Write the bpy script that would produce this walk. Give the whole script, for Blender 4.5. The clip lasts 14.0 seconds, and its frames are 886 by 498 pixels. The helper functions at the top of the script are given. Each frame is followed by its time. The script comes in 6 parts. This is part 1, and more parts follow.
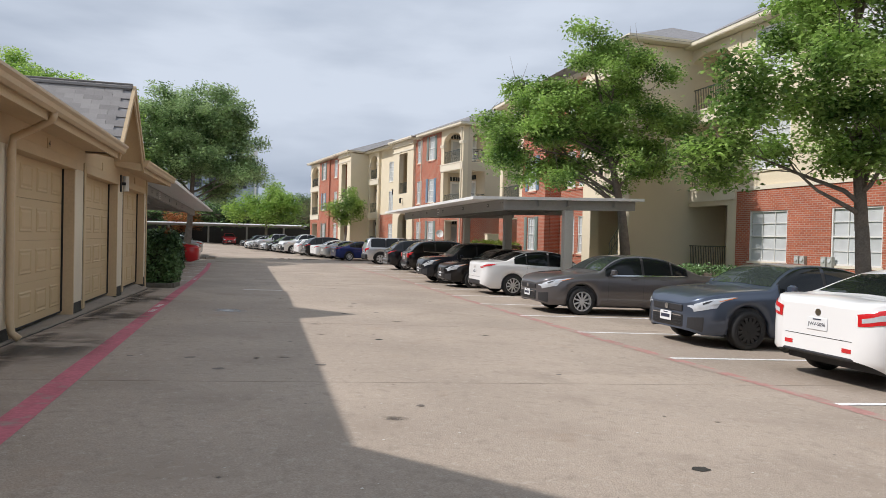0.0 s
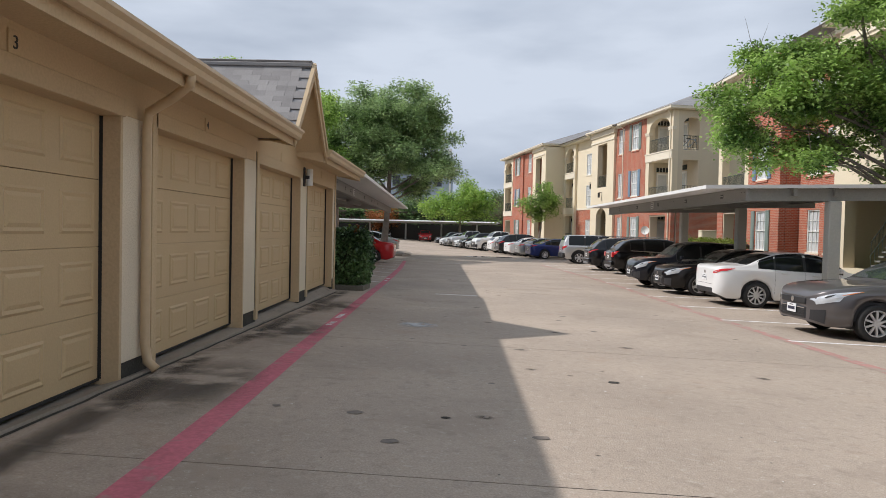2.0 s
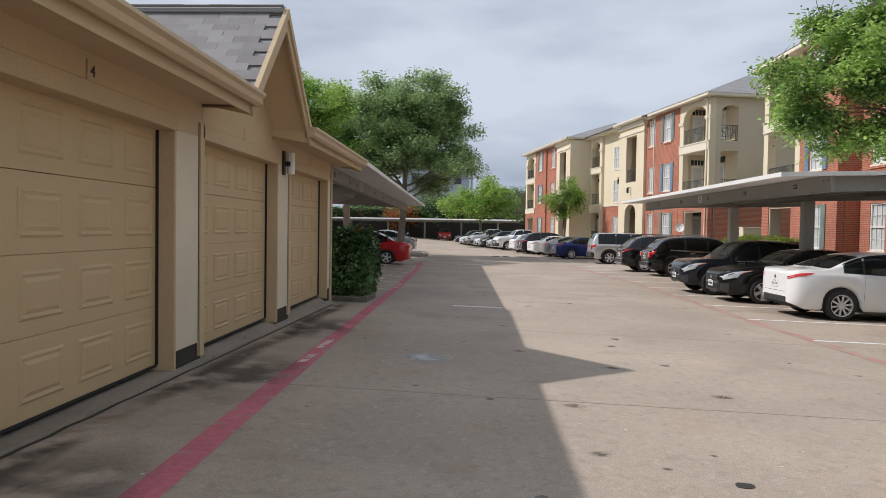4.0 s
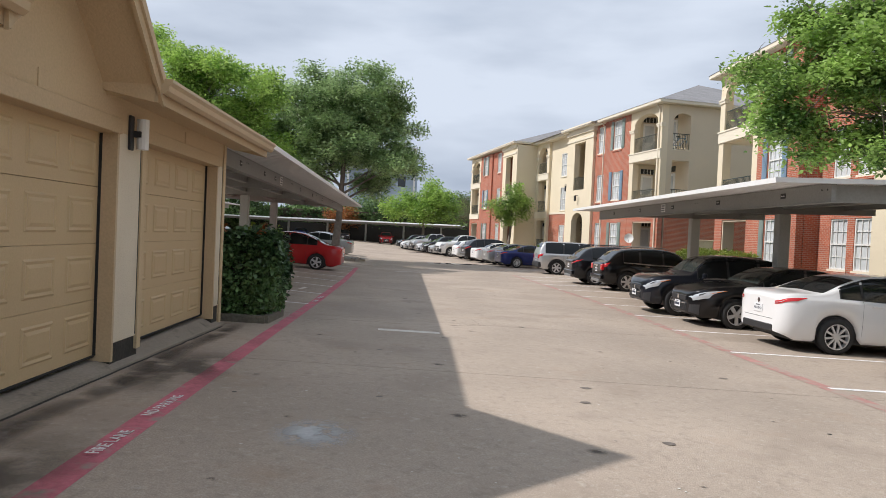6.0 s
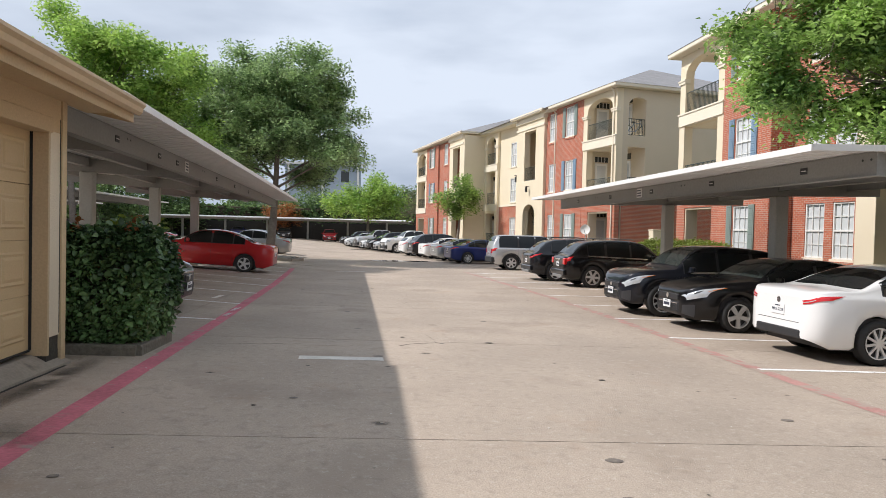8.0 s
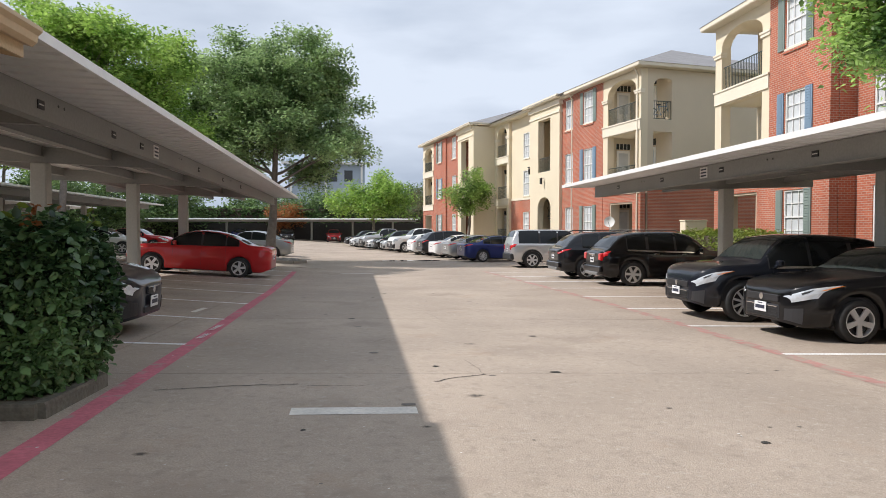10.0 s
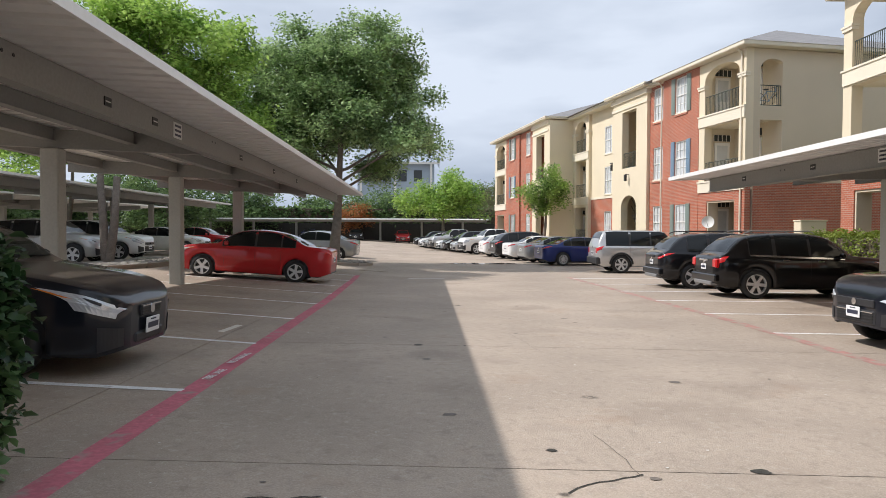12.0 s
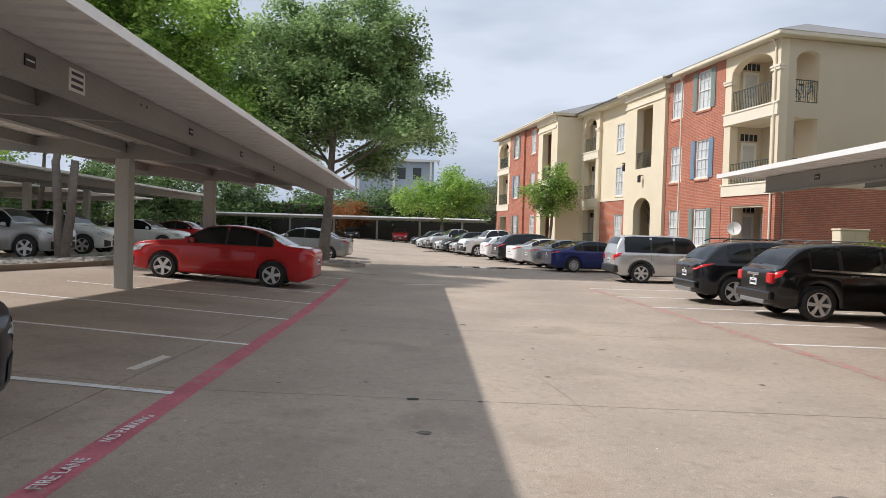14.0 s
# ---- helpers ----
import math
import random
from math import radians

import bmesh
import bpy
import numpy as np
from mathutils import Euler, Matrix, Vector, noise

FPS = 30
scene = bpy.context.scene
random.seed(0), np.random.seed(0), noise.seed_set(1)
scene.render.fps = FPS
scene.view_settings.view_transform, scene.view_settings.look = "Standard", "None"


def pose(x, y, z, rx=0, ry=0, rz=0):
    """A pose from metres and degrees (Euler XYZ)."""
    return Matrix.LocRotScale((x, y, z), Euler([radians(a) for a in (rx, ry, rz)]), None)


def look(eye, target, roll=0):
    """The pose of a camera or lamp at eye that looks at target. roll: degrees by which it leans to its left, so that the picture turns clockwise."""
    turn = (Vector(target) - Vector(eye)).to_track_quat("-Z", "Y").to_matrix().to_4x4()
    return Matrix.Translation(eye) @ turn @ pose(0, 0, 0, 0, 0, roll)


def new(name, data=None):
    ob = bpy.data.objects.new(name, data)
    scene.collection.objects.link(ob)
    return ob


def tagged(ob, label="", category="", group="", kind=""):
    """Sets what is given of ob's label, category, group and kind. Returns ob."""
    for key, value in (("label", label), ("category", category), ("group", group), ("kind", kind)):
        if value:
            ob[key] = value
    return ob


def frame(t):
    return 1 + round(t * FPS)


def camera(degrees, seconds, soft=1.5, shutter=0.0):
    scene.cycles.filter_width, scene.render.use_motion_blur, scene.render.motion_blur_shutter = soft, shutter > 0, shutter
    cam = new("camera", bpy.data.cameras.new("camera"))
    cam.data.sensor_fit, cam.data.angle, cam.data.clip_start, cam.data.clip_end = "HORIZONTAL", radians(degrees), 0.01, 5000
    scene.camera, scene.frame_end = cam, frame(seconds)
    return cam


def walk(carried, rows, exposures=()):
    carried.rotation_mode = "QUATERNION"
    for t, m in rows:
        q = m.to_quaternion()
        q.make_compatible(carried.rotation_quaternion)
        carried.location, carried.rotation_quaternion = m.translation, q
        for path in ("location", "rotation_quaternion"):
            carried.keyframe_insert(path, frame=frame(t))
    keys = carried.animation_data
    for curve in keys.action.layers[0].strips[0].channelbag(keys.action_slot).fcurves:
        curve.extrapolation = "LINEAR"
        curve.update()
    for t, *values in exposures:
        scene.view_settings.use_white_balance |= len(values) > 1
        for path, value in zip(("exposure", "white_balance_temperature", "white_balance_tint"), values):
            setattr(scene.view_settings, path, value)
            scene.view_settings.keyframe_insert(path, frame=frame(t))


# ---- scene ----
cam = camera(67.0, 14.0, soft=0.5)
PATH = [
    (0, (0.328, 2.129, 1.529), (0.864, 4.056, 1.497), 1.4),
    (0.5, (0.369, 2.833, 1.514), (0.86, 4.772, 1.476), 1.6),
    (1, (0.32, 3.448, 1.528), (0.759, 5.399, 1.487), 0.5),
    (1.5, (0.336, 4.174, 1.551), (0.431, 6.171, 1.501), 1.1),
    (2, (0.357, 4.79, 1.566), (0.333, 6.789, 1.51), 1.3),
    (2.2, (0.397, 5.051, 1.561), (0.282, 7.047, 1.501), 1.1),
    (4.3, (0.363, 7.881, 1.593), (0.28, 9.878, 1.531), 0.9),
    (4.5, (0.394, 8.137, 1.602), (0.294, 10.134, 1.544), 0.7),
    (5, (0.415, 8.934, 1.629), (-0.171, 10.845, 1.566), 0.3),
    (5.4, (0.498, 9.401, 1.6), (0.11, 11.362, 1.553), 1.4),
    (5.5, (0.523, 9.516, 1.594), (0.251, 11.496, 1.54), 2.2),
    (5.6, (0.532, 9.668, 1.596), (0.33, 11.657, 1.545), 2.7),
    (6, (0.549, 10.21, 1.613), (0.633, 12.208, 1.568), 2.6),
    (6.1, (0.564, 10.359, 1.611), (0.815, 12.343, 1.58), 2.3),
    (6.5, (0.627, 11.032, 1.582), (1.046, 12.987, 1.541), 1.1),
    (7, (0.656, 11.744, 1.559), (1.125, 13.687, 1.514), 1.1),
    (7.5, (0.71, 12.353, 1.567), (1.16, 14.302, 1.52), 1.2),
    (8, (0.719, 13.067, 1.552), (0.962, 15.052, 1.5), 1.4),
    (8.2, (0.702, 13.365, 1.54), (0.94, 15.35, 1.488), 1.7),
    (10.3, (0.593, 16.282, 1.434), (0.821, 18.269, 1.376), -0.1),
    (10.5, (0.585, 16.576, 1.431), (0.806, 18.563, 1.373), 0.4),
    (11, (0.591, 17.306, 1.486), (0.651, 19.304, 1.428), -0.3),
    (11.5, (0.541, 17.969, 1.436), (0.554, 19.968, 1.379), -0.4),
    (12, (0.571, 18.696, 1.424), (0.595, 20.695, 1.369), 0.2),
    (12.5, (0.607, 19.409, 1.417), (0.654, 21.408, 1.363), 0.1),
    (13, (0.675, 20.113, 1.387), (0.728, 22.112, 1.332), -0.0),
    (13.5, (0.63, 20.863, 1.415), (0.683, 22.861, 1.36), 0.9),
    (14, (0.494, 21.529, 1.446), (0.526, 23.528, 1.39), 1.6),
]
walk(cam, [(t, look(eye, target, roll)) for t, eye, target, roll in PATH],
     [(0, -0.05), (2.0, -0.05), (5.0, -0.12), (6.5, 0.15), (8.0, 0.18), (11.0, 0.18), (14.0, 0.09)])

# ---- light ----
SUN_DIR = Vector((4.19, -0.33, -4.25)).normalized()
world = bpy.data.worlds.new("sky")
scene.world = world
world.use_nodes = True
wn, wl = world.node_tree.nodes, world.node_tree.links
wn.clear()
w_out, w_bg = wn.new("ShaderNodeOutputWorld"), wn.new("ShaderNodeBackground")
w_sky, w_mix = wn.new("ShaderNodeTexSky"), wn.new("ShaderNodeMix")
w_sky.sky_type, w_sky.sun_disc = "NISHITA", False
w_sky.sun_elevation, w_sky.sun_rotation = radians(45.3), radians(-85)
w_co, w_map = wn.new("ShaderNodeTexCoord"), wn.new("ShaderNodeMapping")
w_map.inputs["Scale"].default_value = (1.0, 1.0, 3.6)
w_noise, w_ramp = wn.new("ShaderNodeTexNoise"), wn.new("ShaderNodeValToRGB")
w_noise.inputs["Scale"].default_value, w_noise.inputs["Detail"].default_value = 2.3, 6.0
w_noise.inputs["Roughness"].default_value = 0.46
w_ramp.color_ramp.elements[0].position, w_ramp.color_ramp.elements[0].color = 0.34, (3.8, 4.45, 5.6, 1)
w_ramp.color_ramp.elements[1].position, w_ramp.color_ramp.elements[1].color = 0.60, (6.7, 7.4, 8.6, 1)
w_cov, w_cr = wn.new("ShaderNodeTexNoise"), wn.new("ShaderNodeMapRange")
w_cov.inputs["Scale"].default_value, w_cov.inputs["Detail"].default_value = 1.3, 5.0
w_cr.inputs["From Min"].default_value, w_cr.inputs["From Max"].default_value = 0.25, 0.45
w_cr.inputs["To Min"].default_value, w_cr.inputs["To Max"].default_value = 0.55, 1.0
w_mix.data_type = "RGBA"
wl.new(w_co.outputs["Generated"], w_map.inputs["Vector"])
wl.new(w_map.outputs["Vector"], w_noise.inputs["Vector"])
wl.new(w_map.outputs["Vector"], w_cov.inputs["Vector"])
wl.new(w_noise.outputs["Fac"], w_ramp.inputs["Fac"])
wl.new(w_cov.outputs["Fac"], w_cr.inputs["Value"])
wl.new(w_cr.outputs["Result"], w_mix.inputs["Factor"])
wl.new(w_sky.outputs["Color"], w_mix.inputs["A"])
wl.new(w_ramp.outputs["Color"], w_mix.inputs["B"])
wl.new(w_mix.outputs["Result"], w_bg.inputs["Color"])
wl.new(w_bg.outputs["Background"], w_out.inputs["Surface"])
w_bg.inputs["Strength"].default_value = 0.1
sun = new("sun", bpy.data.lights.new("sun", "SUN"))
sun.data.energy, sun.data.angle, sun.data.color = 3.7, radians(0.9), (1.0, 0.95, 0.925)
sun.matrix_world = look((-30, 3, 32), Vector((-30, 3, 32)) + SUN_DIR)
scene.view_settings.exposure = 0.0


# ---- materials ----
def mat(name, base, rough=0.6, metal=0.0, var=0.15, scale=1.0, fine=40.0, bump=0.15, stain=None, stain_at=0.62, coat=0.0, spec=0.5, island=0.0, obvar=0.0):
    """A painted or mineral surface: base colour varied at two scales, with fine relief."""
    m = bpy.data.materials.new(name)
    m.use_nodes = True
    n, l = m.node_tree.nodes, m.node_tree.links
    b = n["Principled BSDF"]
    b.inputs["Roughness"].default_value, b.inputs["Metallic"].default_value = rough, metal
    b.inputs["Coat Weight"].default_value = coat
    b.inputs["Coat Roughness"].default_value = 0.04
    b.inputs["Specular IOR Level"].default_value = spec
    co = n.new("ShaderNodeTexCoord")
    big, small = n.new("ShaderNodeTexNoise"), n.new("ShaderNodeTexNoise")
    big.inputs["Scale"].default_value, big.inputs["Detail"].default_value = scale, 4.0
    small.inputs["Scale"].default_value, small.inputs["Detail"].default_value = fine, 3.0
    geo = n.new("ShaderNodeNewGeometry")
    for t in (big, small):
        l.new(geo.outputs["Position"] if island == 0 else co.outputs["Object"], t.inputs["Vector"])
    add = n.new("ShaderNodeMath")
    add.operation = "ADD"
    l.new(big.outputs["Fac"], add.inputs[0])
    l.new(small.outputs["Fac"], add.inputs[1])
    last = add.outputs[0]
    if island or obvar:
        r = n.new("ShaderNodeMath")
        r.operation = "MULTIPLY_ADD"
        if obvar:
            oi = n.new("ShaderNodeObjectInfo")
            l.new(oi.outputs["Random"], r.inputs[0])
        else:
            l.new(geo.outputs["Random Per Island"], r.inputs[0])
        r.inputs[1].default_value = obvar or island
        l.new(last, r.inputs[2])
        last = r.outputs[0]
    mr = n.new("ShaderNodeMapRange")
    mr.inputs["From Min"].default_value, mr.inputs["From Max"].default_value = 0.6, 1.4 + (obvar or island)
    mr.inputs["To Min"].default_value, mr.inputs["To Max"].default_value = 1 - var, 1 + var
    l.new(last, mr.inputs["Value"])
    mul = n.new("ShaderNodeVectorMath")
    mul.operation = "SCALE"
    mul.inputs[0].default_value = base
    l.new(mr.outputs["Result"], mul.inputs["Scale"])
    colour = mul.outputs["Vector"]
    if stain:
        st, sr, mx = n.new("ShaderNodeTexNoise"), n.new("ShaderNodeMapRange"), n.new("ShaderNodeMix")
        st.inputs["Scale"].default_value, st.inputs["Detail"].default_value = scale * 2.3, 7.0
        l.new(geo.outputs["Position"], st.inputs["Vector"])
        sr.inputs["From Min"].default_value, sr.inputs["From Max"].default_value = stain_at, stain_at + 0.12
        l.new(st.outputs["Fac"], sr.inputs["Value"])
        mx.data_type = "RGBA"
        l.new(sr.outputs["Result"], mx.inputs["Factor"])
        l.new(colour, mx.inputs["A"])
        mx.inputs["B"].default_value = (*stain, 1)
        colour = mx.outputs["Result"]
    l.new(colour, b.inputs["Base Color"])
    if bump:
        bp = n.new("ShaderNodeBump")
        bp.inputs["Strength"].default_value, bp.inputs["Distance"].default_value = bump, 0.02
        l.new(small.outputs["Fac"], bp.inputs["Height"])
        l.new(bp.outputs["Normal"], b.inputs["Normal"])
    return m


def brick_mat(name, c1, c2, mortar):
    """Running-bond brickwork in metres, along whichever way the wall runs."""
    m = mat(name, c1, 0.85, bump=0.2)
    n, l = m.node_tree.nodes, m.node_tree.links
    b = n["Principled BSDF"]
    geo, sep, com, add = n.new("ShaderNodeNewGeometry"), n.new("ShaderNodeSeparateXYZ"), n.new("ShaderNodeCombineXYZ"), n.new("ShaderNodeMath")
    br, bp, ns, mx = n.new("ShaderNodeTexBrick"), n.new("ShaderNodeBump"), n.new("ShaderNodeTexNoise"), n.new("ShaderNodeMix")
    l.new(geo.outputs["Position"], sep.inputs[0])
    l.new(sep.outputs[0], add.inputs[0])
    l.new(sep.outputs[1], add.inputs[1])
    l.new(add.outputs[0], com.inputs[0])
    l.new(sep.outputs[2], com.inputs[1])
    l.new(com.outputs[0], br.inputs["Vector"])
    br.inputs["Scale"].default_value = 1.0
    br.inputs["Brick Width"].default_value, br.inputs["Row Height"].default_value = 0.21, 0.076
    br.inputs["Mortar Size"].default_value, br.inputs["Bias"].default_value = 0.009, -0.1
    br.inputs["Color1"].default_value, br.inputs["Color2"].default_value, br.inputs["Mortar"].default_value = (*c1, 1), (*c2, 1), (*mortar, 1)
    ns.inputs["Scale"].default_value = 0.8
    l.new(geo.outputs["Position"], ns.inputs["Vector"])
    mx.data_type, mx.blend_type = "RGBA", "OVERLAY"
    mx.inputs["Factor"].default_value = 0.25
    l.new(br.outputs["Color"], mx.inputs["A"])
    l.new(ns.outputs["Fac"], mx.inputs["B"])
    l.new(mx.outputs["Result"], b.inputs["Base Color"])
    bp.inputs["Strength"].default_value, bp.inputs["Distance"].default_value = 0.6, 0.01
    bp.invert = True
    l.new(br.outputs["Fac"], bp.inputs["Height"])
    l.new(bp.outputs["Normal"], b.inputs["Normal"])
    return m


def glass_mat(name, tint, rough=0.03):
    """Dark, glossy pane seen from outside."""
    m = mat(name, tint, rough, var=0.05, bump=0.0, spec=0.4)
    return m


def leaf_mat(name, base, light, through_light=0.34, rough=0.5):
    m = bpy.data.materials.new(name)
    m.use_nodes = True
    n, l = m.node_tree.nodes, m.node_tree.links
    b = n["Principled BSDF"]
    b.inputs["Roughness"].default_value = rough
    geo, ramp, ns, ad, mp = n.new("ShaderNodeNewGeometry"), n.new("ShaderNodeValToRGB"), n.new("ShaderNodeTexNoise"), n.new("ShaderNodeMath"), n.new("ShaderNodeMapRange")
    ramp.color_ramp.elements[0].color, ramp.color_ramp.elements[1].color = (*base, 1), (*light, 1)
    ns.inputs["Scale"].default_value, ns.inputs["Detail"].default_value = 0.9, 2.0
    l.new(geo.outputs["Position"], ns.inputs["Vector"])
    mp.inputs["From Min"].default_value, mp.inputs["From Max"].default_value = 0.32, 0.68
    mp.inputs["To Min"].default_value, mp.inputs["To Max"].default_value = -0.3, 0.75
    l.new(ns.outputs["Fac"], mp.inputs["Value"])
    ad.operation = "MULTIPLY_ADD"
    l.new(geo.outputs["Random Per Island"], ad.inputs[0])
    ad.inputs[1].default_value = 0.6
    l.new(mp.outputs["Result"], ad.inputs[2])
    l.new(ad.outputs[0], ramp.inputs["Fac"])
    l.new(ramp.outputs["Color"], b.inputs["Base Color"])
    tr, mx, out = n.new("ShaderNodeBsdfTranslucent"), n.new("ShaderNodeMixShader"), n["Material Output"]
    l.new(ramp.outputs["Color"], tr.inputs["Color"])
    mx.inputs[0].default_value = through_light
    l.new(b.outputs[0], mx.inputs[1])
    l.new(tr.outputs[0], mx.inputs[2])
    l.new(mx.outputs[0], out.inputs["Surface"])
    return m


CONCRETE = mat("concrete", (0.395, 0.322, 0.255), 0.85, var=0.3, scale=0.35, fine=75.0, bump=0.3, stain=(0.345, 0.278, 0.218), stain_at=0.55)
GROUND = mat("ground_concrete", (0.36, 0.30, 0.24), 0.9, var=0.2, scale=0.4, fine=9.0, bump=0.2)
KERB = mat("kerb_concrete", (0.31, 0.265, 0.215), 0.9, var=0.2, scale=1.5, fine=30, bump=0.3, stain=(0.14, 0.12, 0.1))


def weather(m):
    """Adds sandy grain, pale aggregate and rusty blotches to a concrete."""
    n, l = m.node_tree.nodes, m.node_tree.links
    b, geo = n["Principled BSDF"], n.new("ShaderNodeNewGeometry")
    last = b.inputs["Base Color"].links[0].from_socket
    for size, detail, lo, hi, amount, tint in ((9.0, 12.0, 0.52, 0.66, 0.5, (0.25, 0.205, 0.16)), (14.0, 12.0, 0.55, 0.68, 0.5, (0.52, 0.455, 0.385)), (70.0, 2.0, 0.69, 0.72, 0.7, (0.62, 0.57, 0.5)), (1.1, 9.0, 0.58, 0.74, 0.4, (0.34, 0.225, 0.14))):
        ns, mr, mx = n.new("ShaderNodeTexNoise"), n.new("ShaderNodeMapRange"), n.new("ShaderNodeMix")
        ns.inputs["Scale"].default_value, ns.inputs["Detail"].default_value, ns.inputs["Roughness"].default_value = size, detail, 0.68
        l.new(geo.outputs["Position"], ns.inputs["Vector"])
        mr.inputs["From Min"].default_value, mr.inputs["From Max"].default_value, mr.inputs["To Max"].default_value = lo, hi, amount
        l.new(ns.outputs["Fac"], mr.inputs["Value"])
        mx.data_type = "RGBA"
        l.new(mr.outputs["Result"], mx.inputs["Factor"])
        l.new(last, mx.inputs["A"])
        mx.inputs["B"].default_value = (*tint, 1)
        last = mx.outputs["Result"]
    l.new(last, b.inputs["Base Color"])


weather(CONCRETE)
RED_PAINT = mat("red_paint", (0.53, 0.15, 0.19), 0.8, var=0.25, scale=2.0, fine=25, bump=0.25, stain=(0.36, 0.27, 0.235), stain_at=0.58)
RED_FADED = mat("faded_red_paint", (0.42, 0.22, 0.19), 0.8, var=0.25, scale=2.0, fine=25, bump=0.25, stain=(0.37, 0.29, 0.235), stain_at=0.44)
WHITE_PAINT = mat("white_road_paint", (0.82, 0.81, 0.79), 0.8, var=0.2, scale=3.0, fine=30, bump=0.2, stain=(0.4, 0.36, 0.31), stain_at=0.62)
OLD_WHITE = mat("worn_white_paint", (0.70, 0.655, 0.585), 0.8, var=0.2, scale=3.0, fine=30, bump=0.2, stain=(0.5, 0.45, 0.39), stain_at=0.62)
DARK_STAIN = mat("oil_stain", (0.17, 0.142, 0.117), 0.7, var=0.4, scale=3.0, fine=30, bump=0.1)
PATCH = mat("mortar_patch", (0.47, 0.45, 0.42), 0.9, var=0.3, scale=4.0, fine=20, bump=0.4, stain=(0.28, 0.245, 0.21), stain_at=0.5)
GROUND_GRIME = mat("ground_grime", (0.19, 0.16, 0.135), 0.9, var=0.4, scale=3.0, fine=25, bump=0.3, stain=(0.30, 0.26, 0.22), stain_at=0.55)
SPECK = mat("pale_speck", (0.6, 0.57, 0.52), 0.8, bump=0.1)
WATER = mat("puddle_water", (0.05, 0.045, 0.04), 0.04, var=0.1, bump=0.0)
GARAGE = mat("garage_tan_paint", (0.60, 0.455, 0.275), 0.7, var=0.1, scale=0.8, fine=45, bump=0.3)
GARAGE_PIER = mat("garage_pier_cream_paint", (0.72, 0.63, 0.48), 0.75, var=0.1, scale=1.2, fine=60, bump=0.4)
GARAGE_TRIM = mat("garage_trim_paint", (0.56, 0.42, 0.255), 0.65, var=0.12, scale=1.0, fine=40, bump=0.2)
DOOR_TAN = mat("garage_door_paint", (0.56, 0.415, 0.235), 0.55, var=0.08, scale=0.7, fine=70, bump=0.12)
GUTTER = mat("gutter_beige_metal", (0.56, 0.415, 0.25), 0.4, var=0.08, scale=1.0, fine=20, bump=0.05)
GRIME = mat("damp_grime", (0.045, 0.041, 0.033), 0.9, var=0.4, scale=4, fine=30, bump=0.4)
SHINGLE = mat("grey_asphalt_shingle", (0.29, 0.275, 0.265), 0.95, var=0.3, scale=3, fine=90, bump=0.5, obvar=0.9)
ROOF = mat("grey_shingle_roof", (0.26, 0.255, 0.255), 0.95, var=0.25, scale=1.5, fine=18, bump=0.6)
RUBBER = mat("rubber_black", (0.02, 0.02, 0.02), 0.8, var=0.3, bump=0.2)
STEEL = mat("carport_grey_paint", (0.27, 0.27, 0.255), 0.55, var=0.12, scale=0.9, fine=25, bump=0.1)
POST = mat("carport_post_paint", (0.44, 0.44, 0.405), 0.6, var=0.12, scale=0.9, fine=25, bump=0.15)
SHEET = mat("white_corrugated_sheet", (0.79, 0.785, 0.765), 0.4, var=0.06, scale=0.6, fine=10, bump=0.04)
CREAM = mat("cream_stucco", (0.74, 0.645, 0.475), 0.9, var=0.07, scale=0.5, fine=55, bump=0.35)
CREAM_PALE = mat("pale_cream_trim", (0.76, 0.69, 0.55), 0.8, var=0.06, scale=0.8, fine=40, bump=0.15)
TAUPE = mat("taupe_stucco", (0.62, 0.535, 0.40), 0.9, var=0.08, scale=0.5, fine=55, bump=0.35)
BRICK = brick_mat("red_brick", (0.47, 0.135, 0.07), (0.36, 0.095, 0.05), (0.45, 0.33, 0.26))
SHUTTER = mat("green_grey_shutter", (0.22, 0.27, 0.24), 0.6, var=0.1, bump=0.1)
HOUSE_BLUE = mat("pale_blue_siding", (0.38, 0.45, 0.53), 0.8, var=0.08, scale=0.5, fine=6.0, bump=0.1)
SHUTTER_BLUE = mat("blue_shutter", (0.20, 0.29, 0.38), 0.6, var=0.1, bump=0.1)
RAIL = mat("dark_green_rail", (0.06, 0.075, 0.065), 0.5, var=0.1, bump=0.0)
FRAME_W = mat("white_window_frame", (0.78, 0.77, 0.73), 0.5, var=0.04, bump=0.0)
BLIND = mat("window_pane_with_blind", (0.6, 0.62, 0.62), 0.06, var=0.12, scale=0.7, fine=3.0, bump=0.0, spec=0.8)
PANE_DARK = glass_mat("dark_pane", (0.05, 0.055, 0.055))
DOOR_BROWN = mat("apartment_door", (0.16, 0.12, 0.08), 0.5)
SOIL = mat("planting_soil", (0.10, 0.075, 0.055), 0.95, var=0.4, scale=2, fine=20, bump=0.6)
GRASS_BED = mat("lawn", (0.075, 0.12, 0.035), 0.9, var=0.4, scale=1.2, fine=25, bump=0.8)
GRAVEL_BED = mat("gravel_bed", (0.19, 0.165, 0.14), 0.9, var=0.4, scale=2.0, fine=18, bump=0.9)
STONE = mat("river_stone", (0.27, 0.245, 0.215), 0.85, var=0.45, scale=2.0, fine=18, bump=0.4, island=1.2)
BARK = mat("grey_brown_bark", (0.20, 0.165, 0.135), 0.95, var=0.35, scale=6, fine=28, bump=0.9)
LEAF_A = leaf_mat("bright_leaf", (0.06, 0.135, 0.024), (0.45, 0.64, 0.17), 0.42)
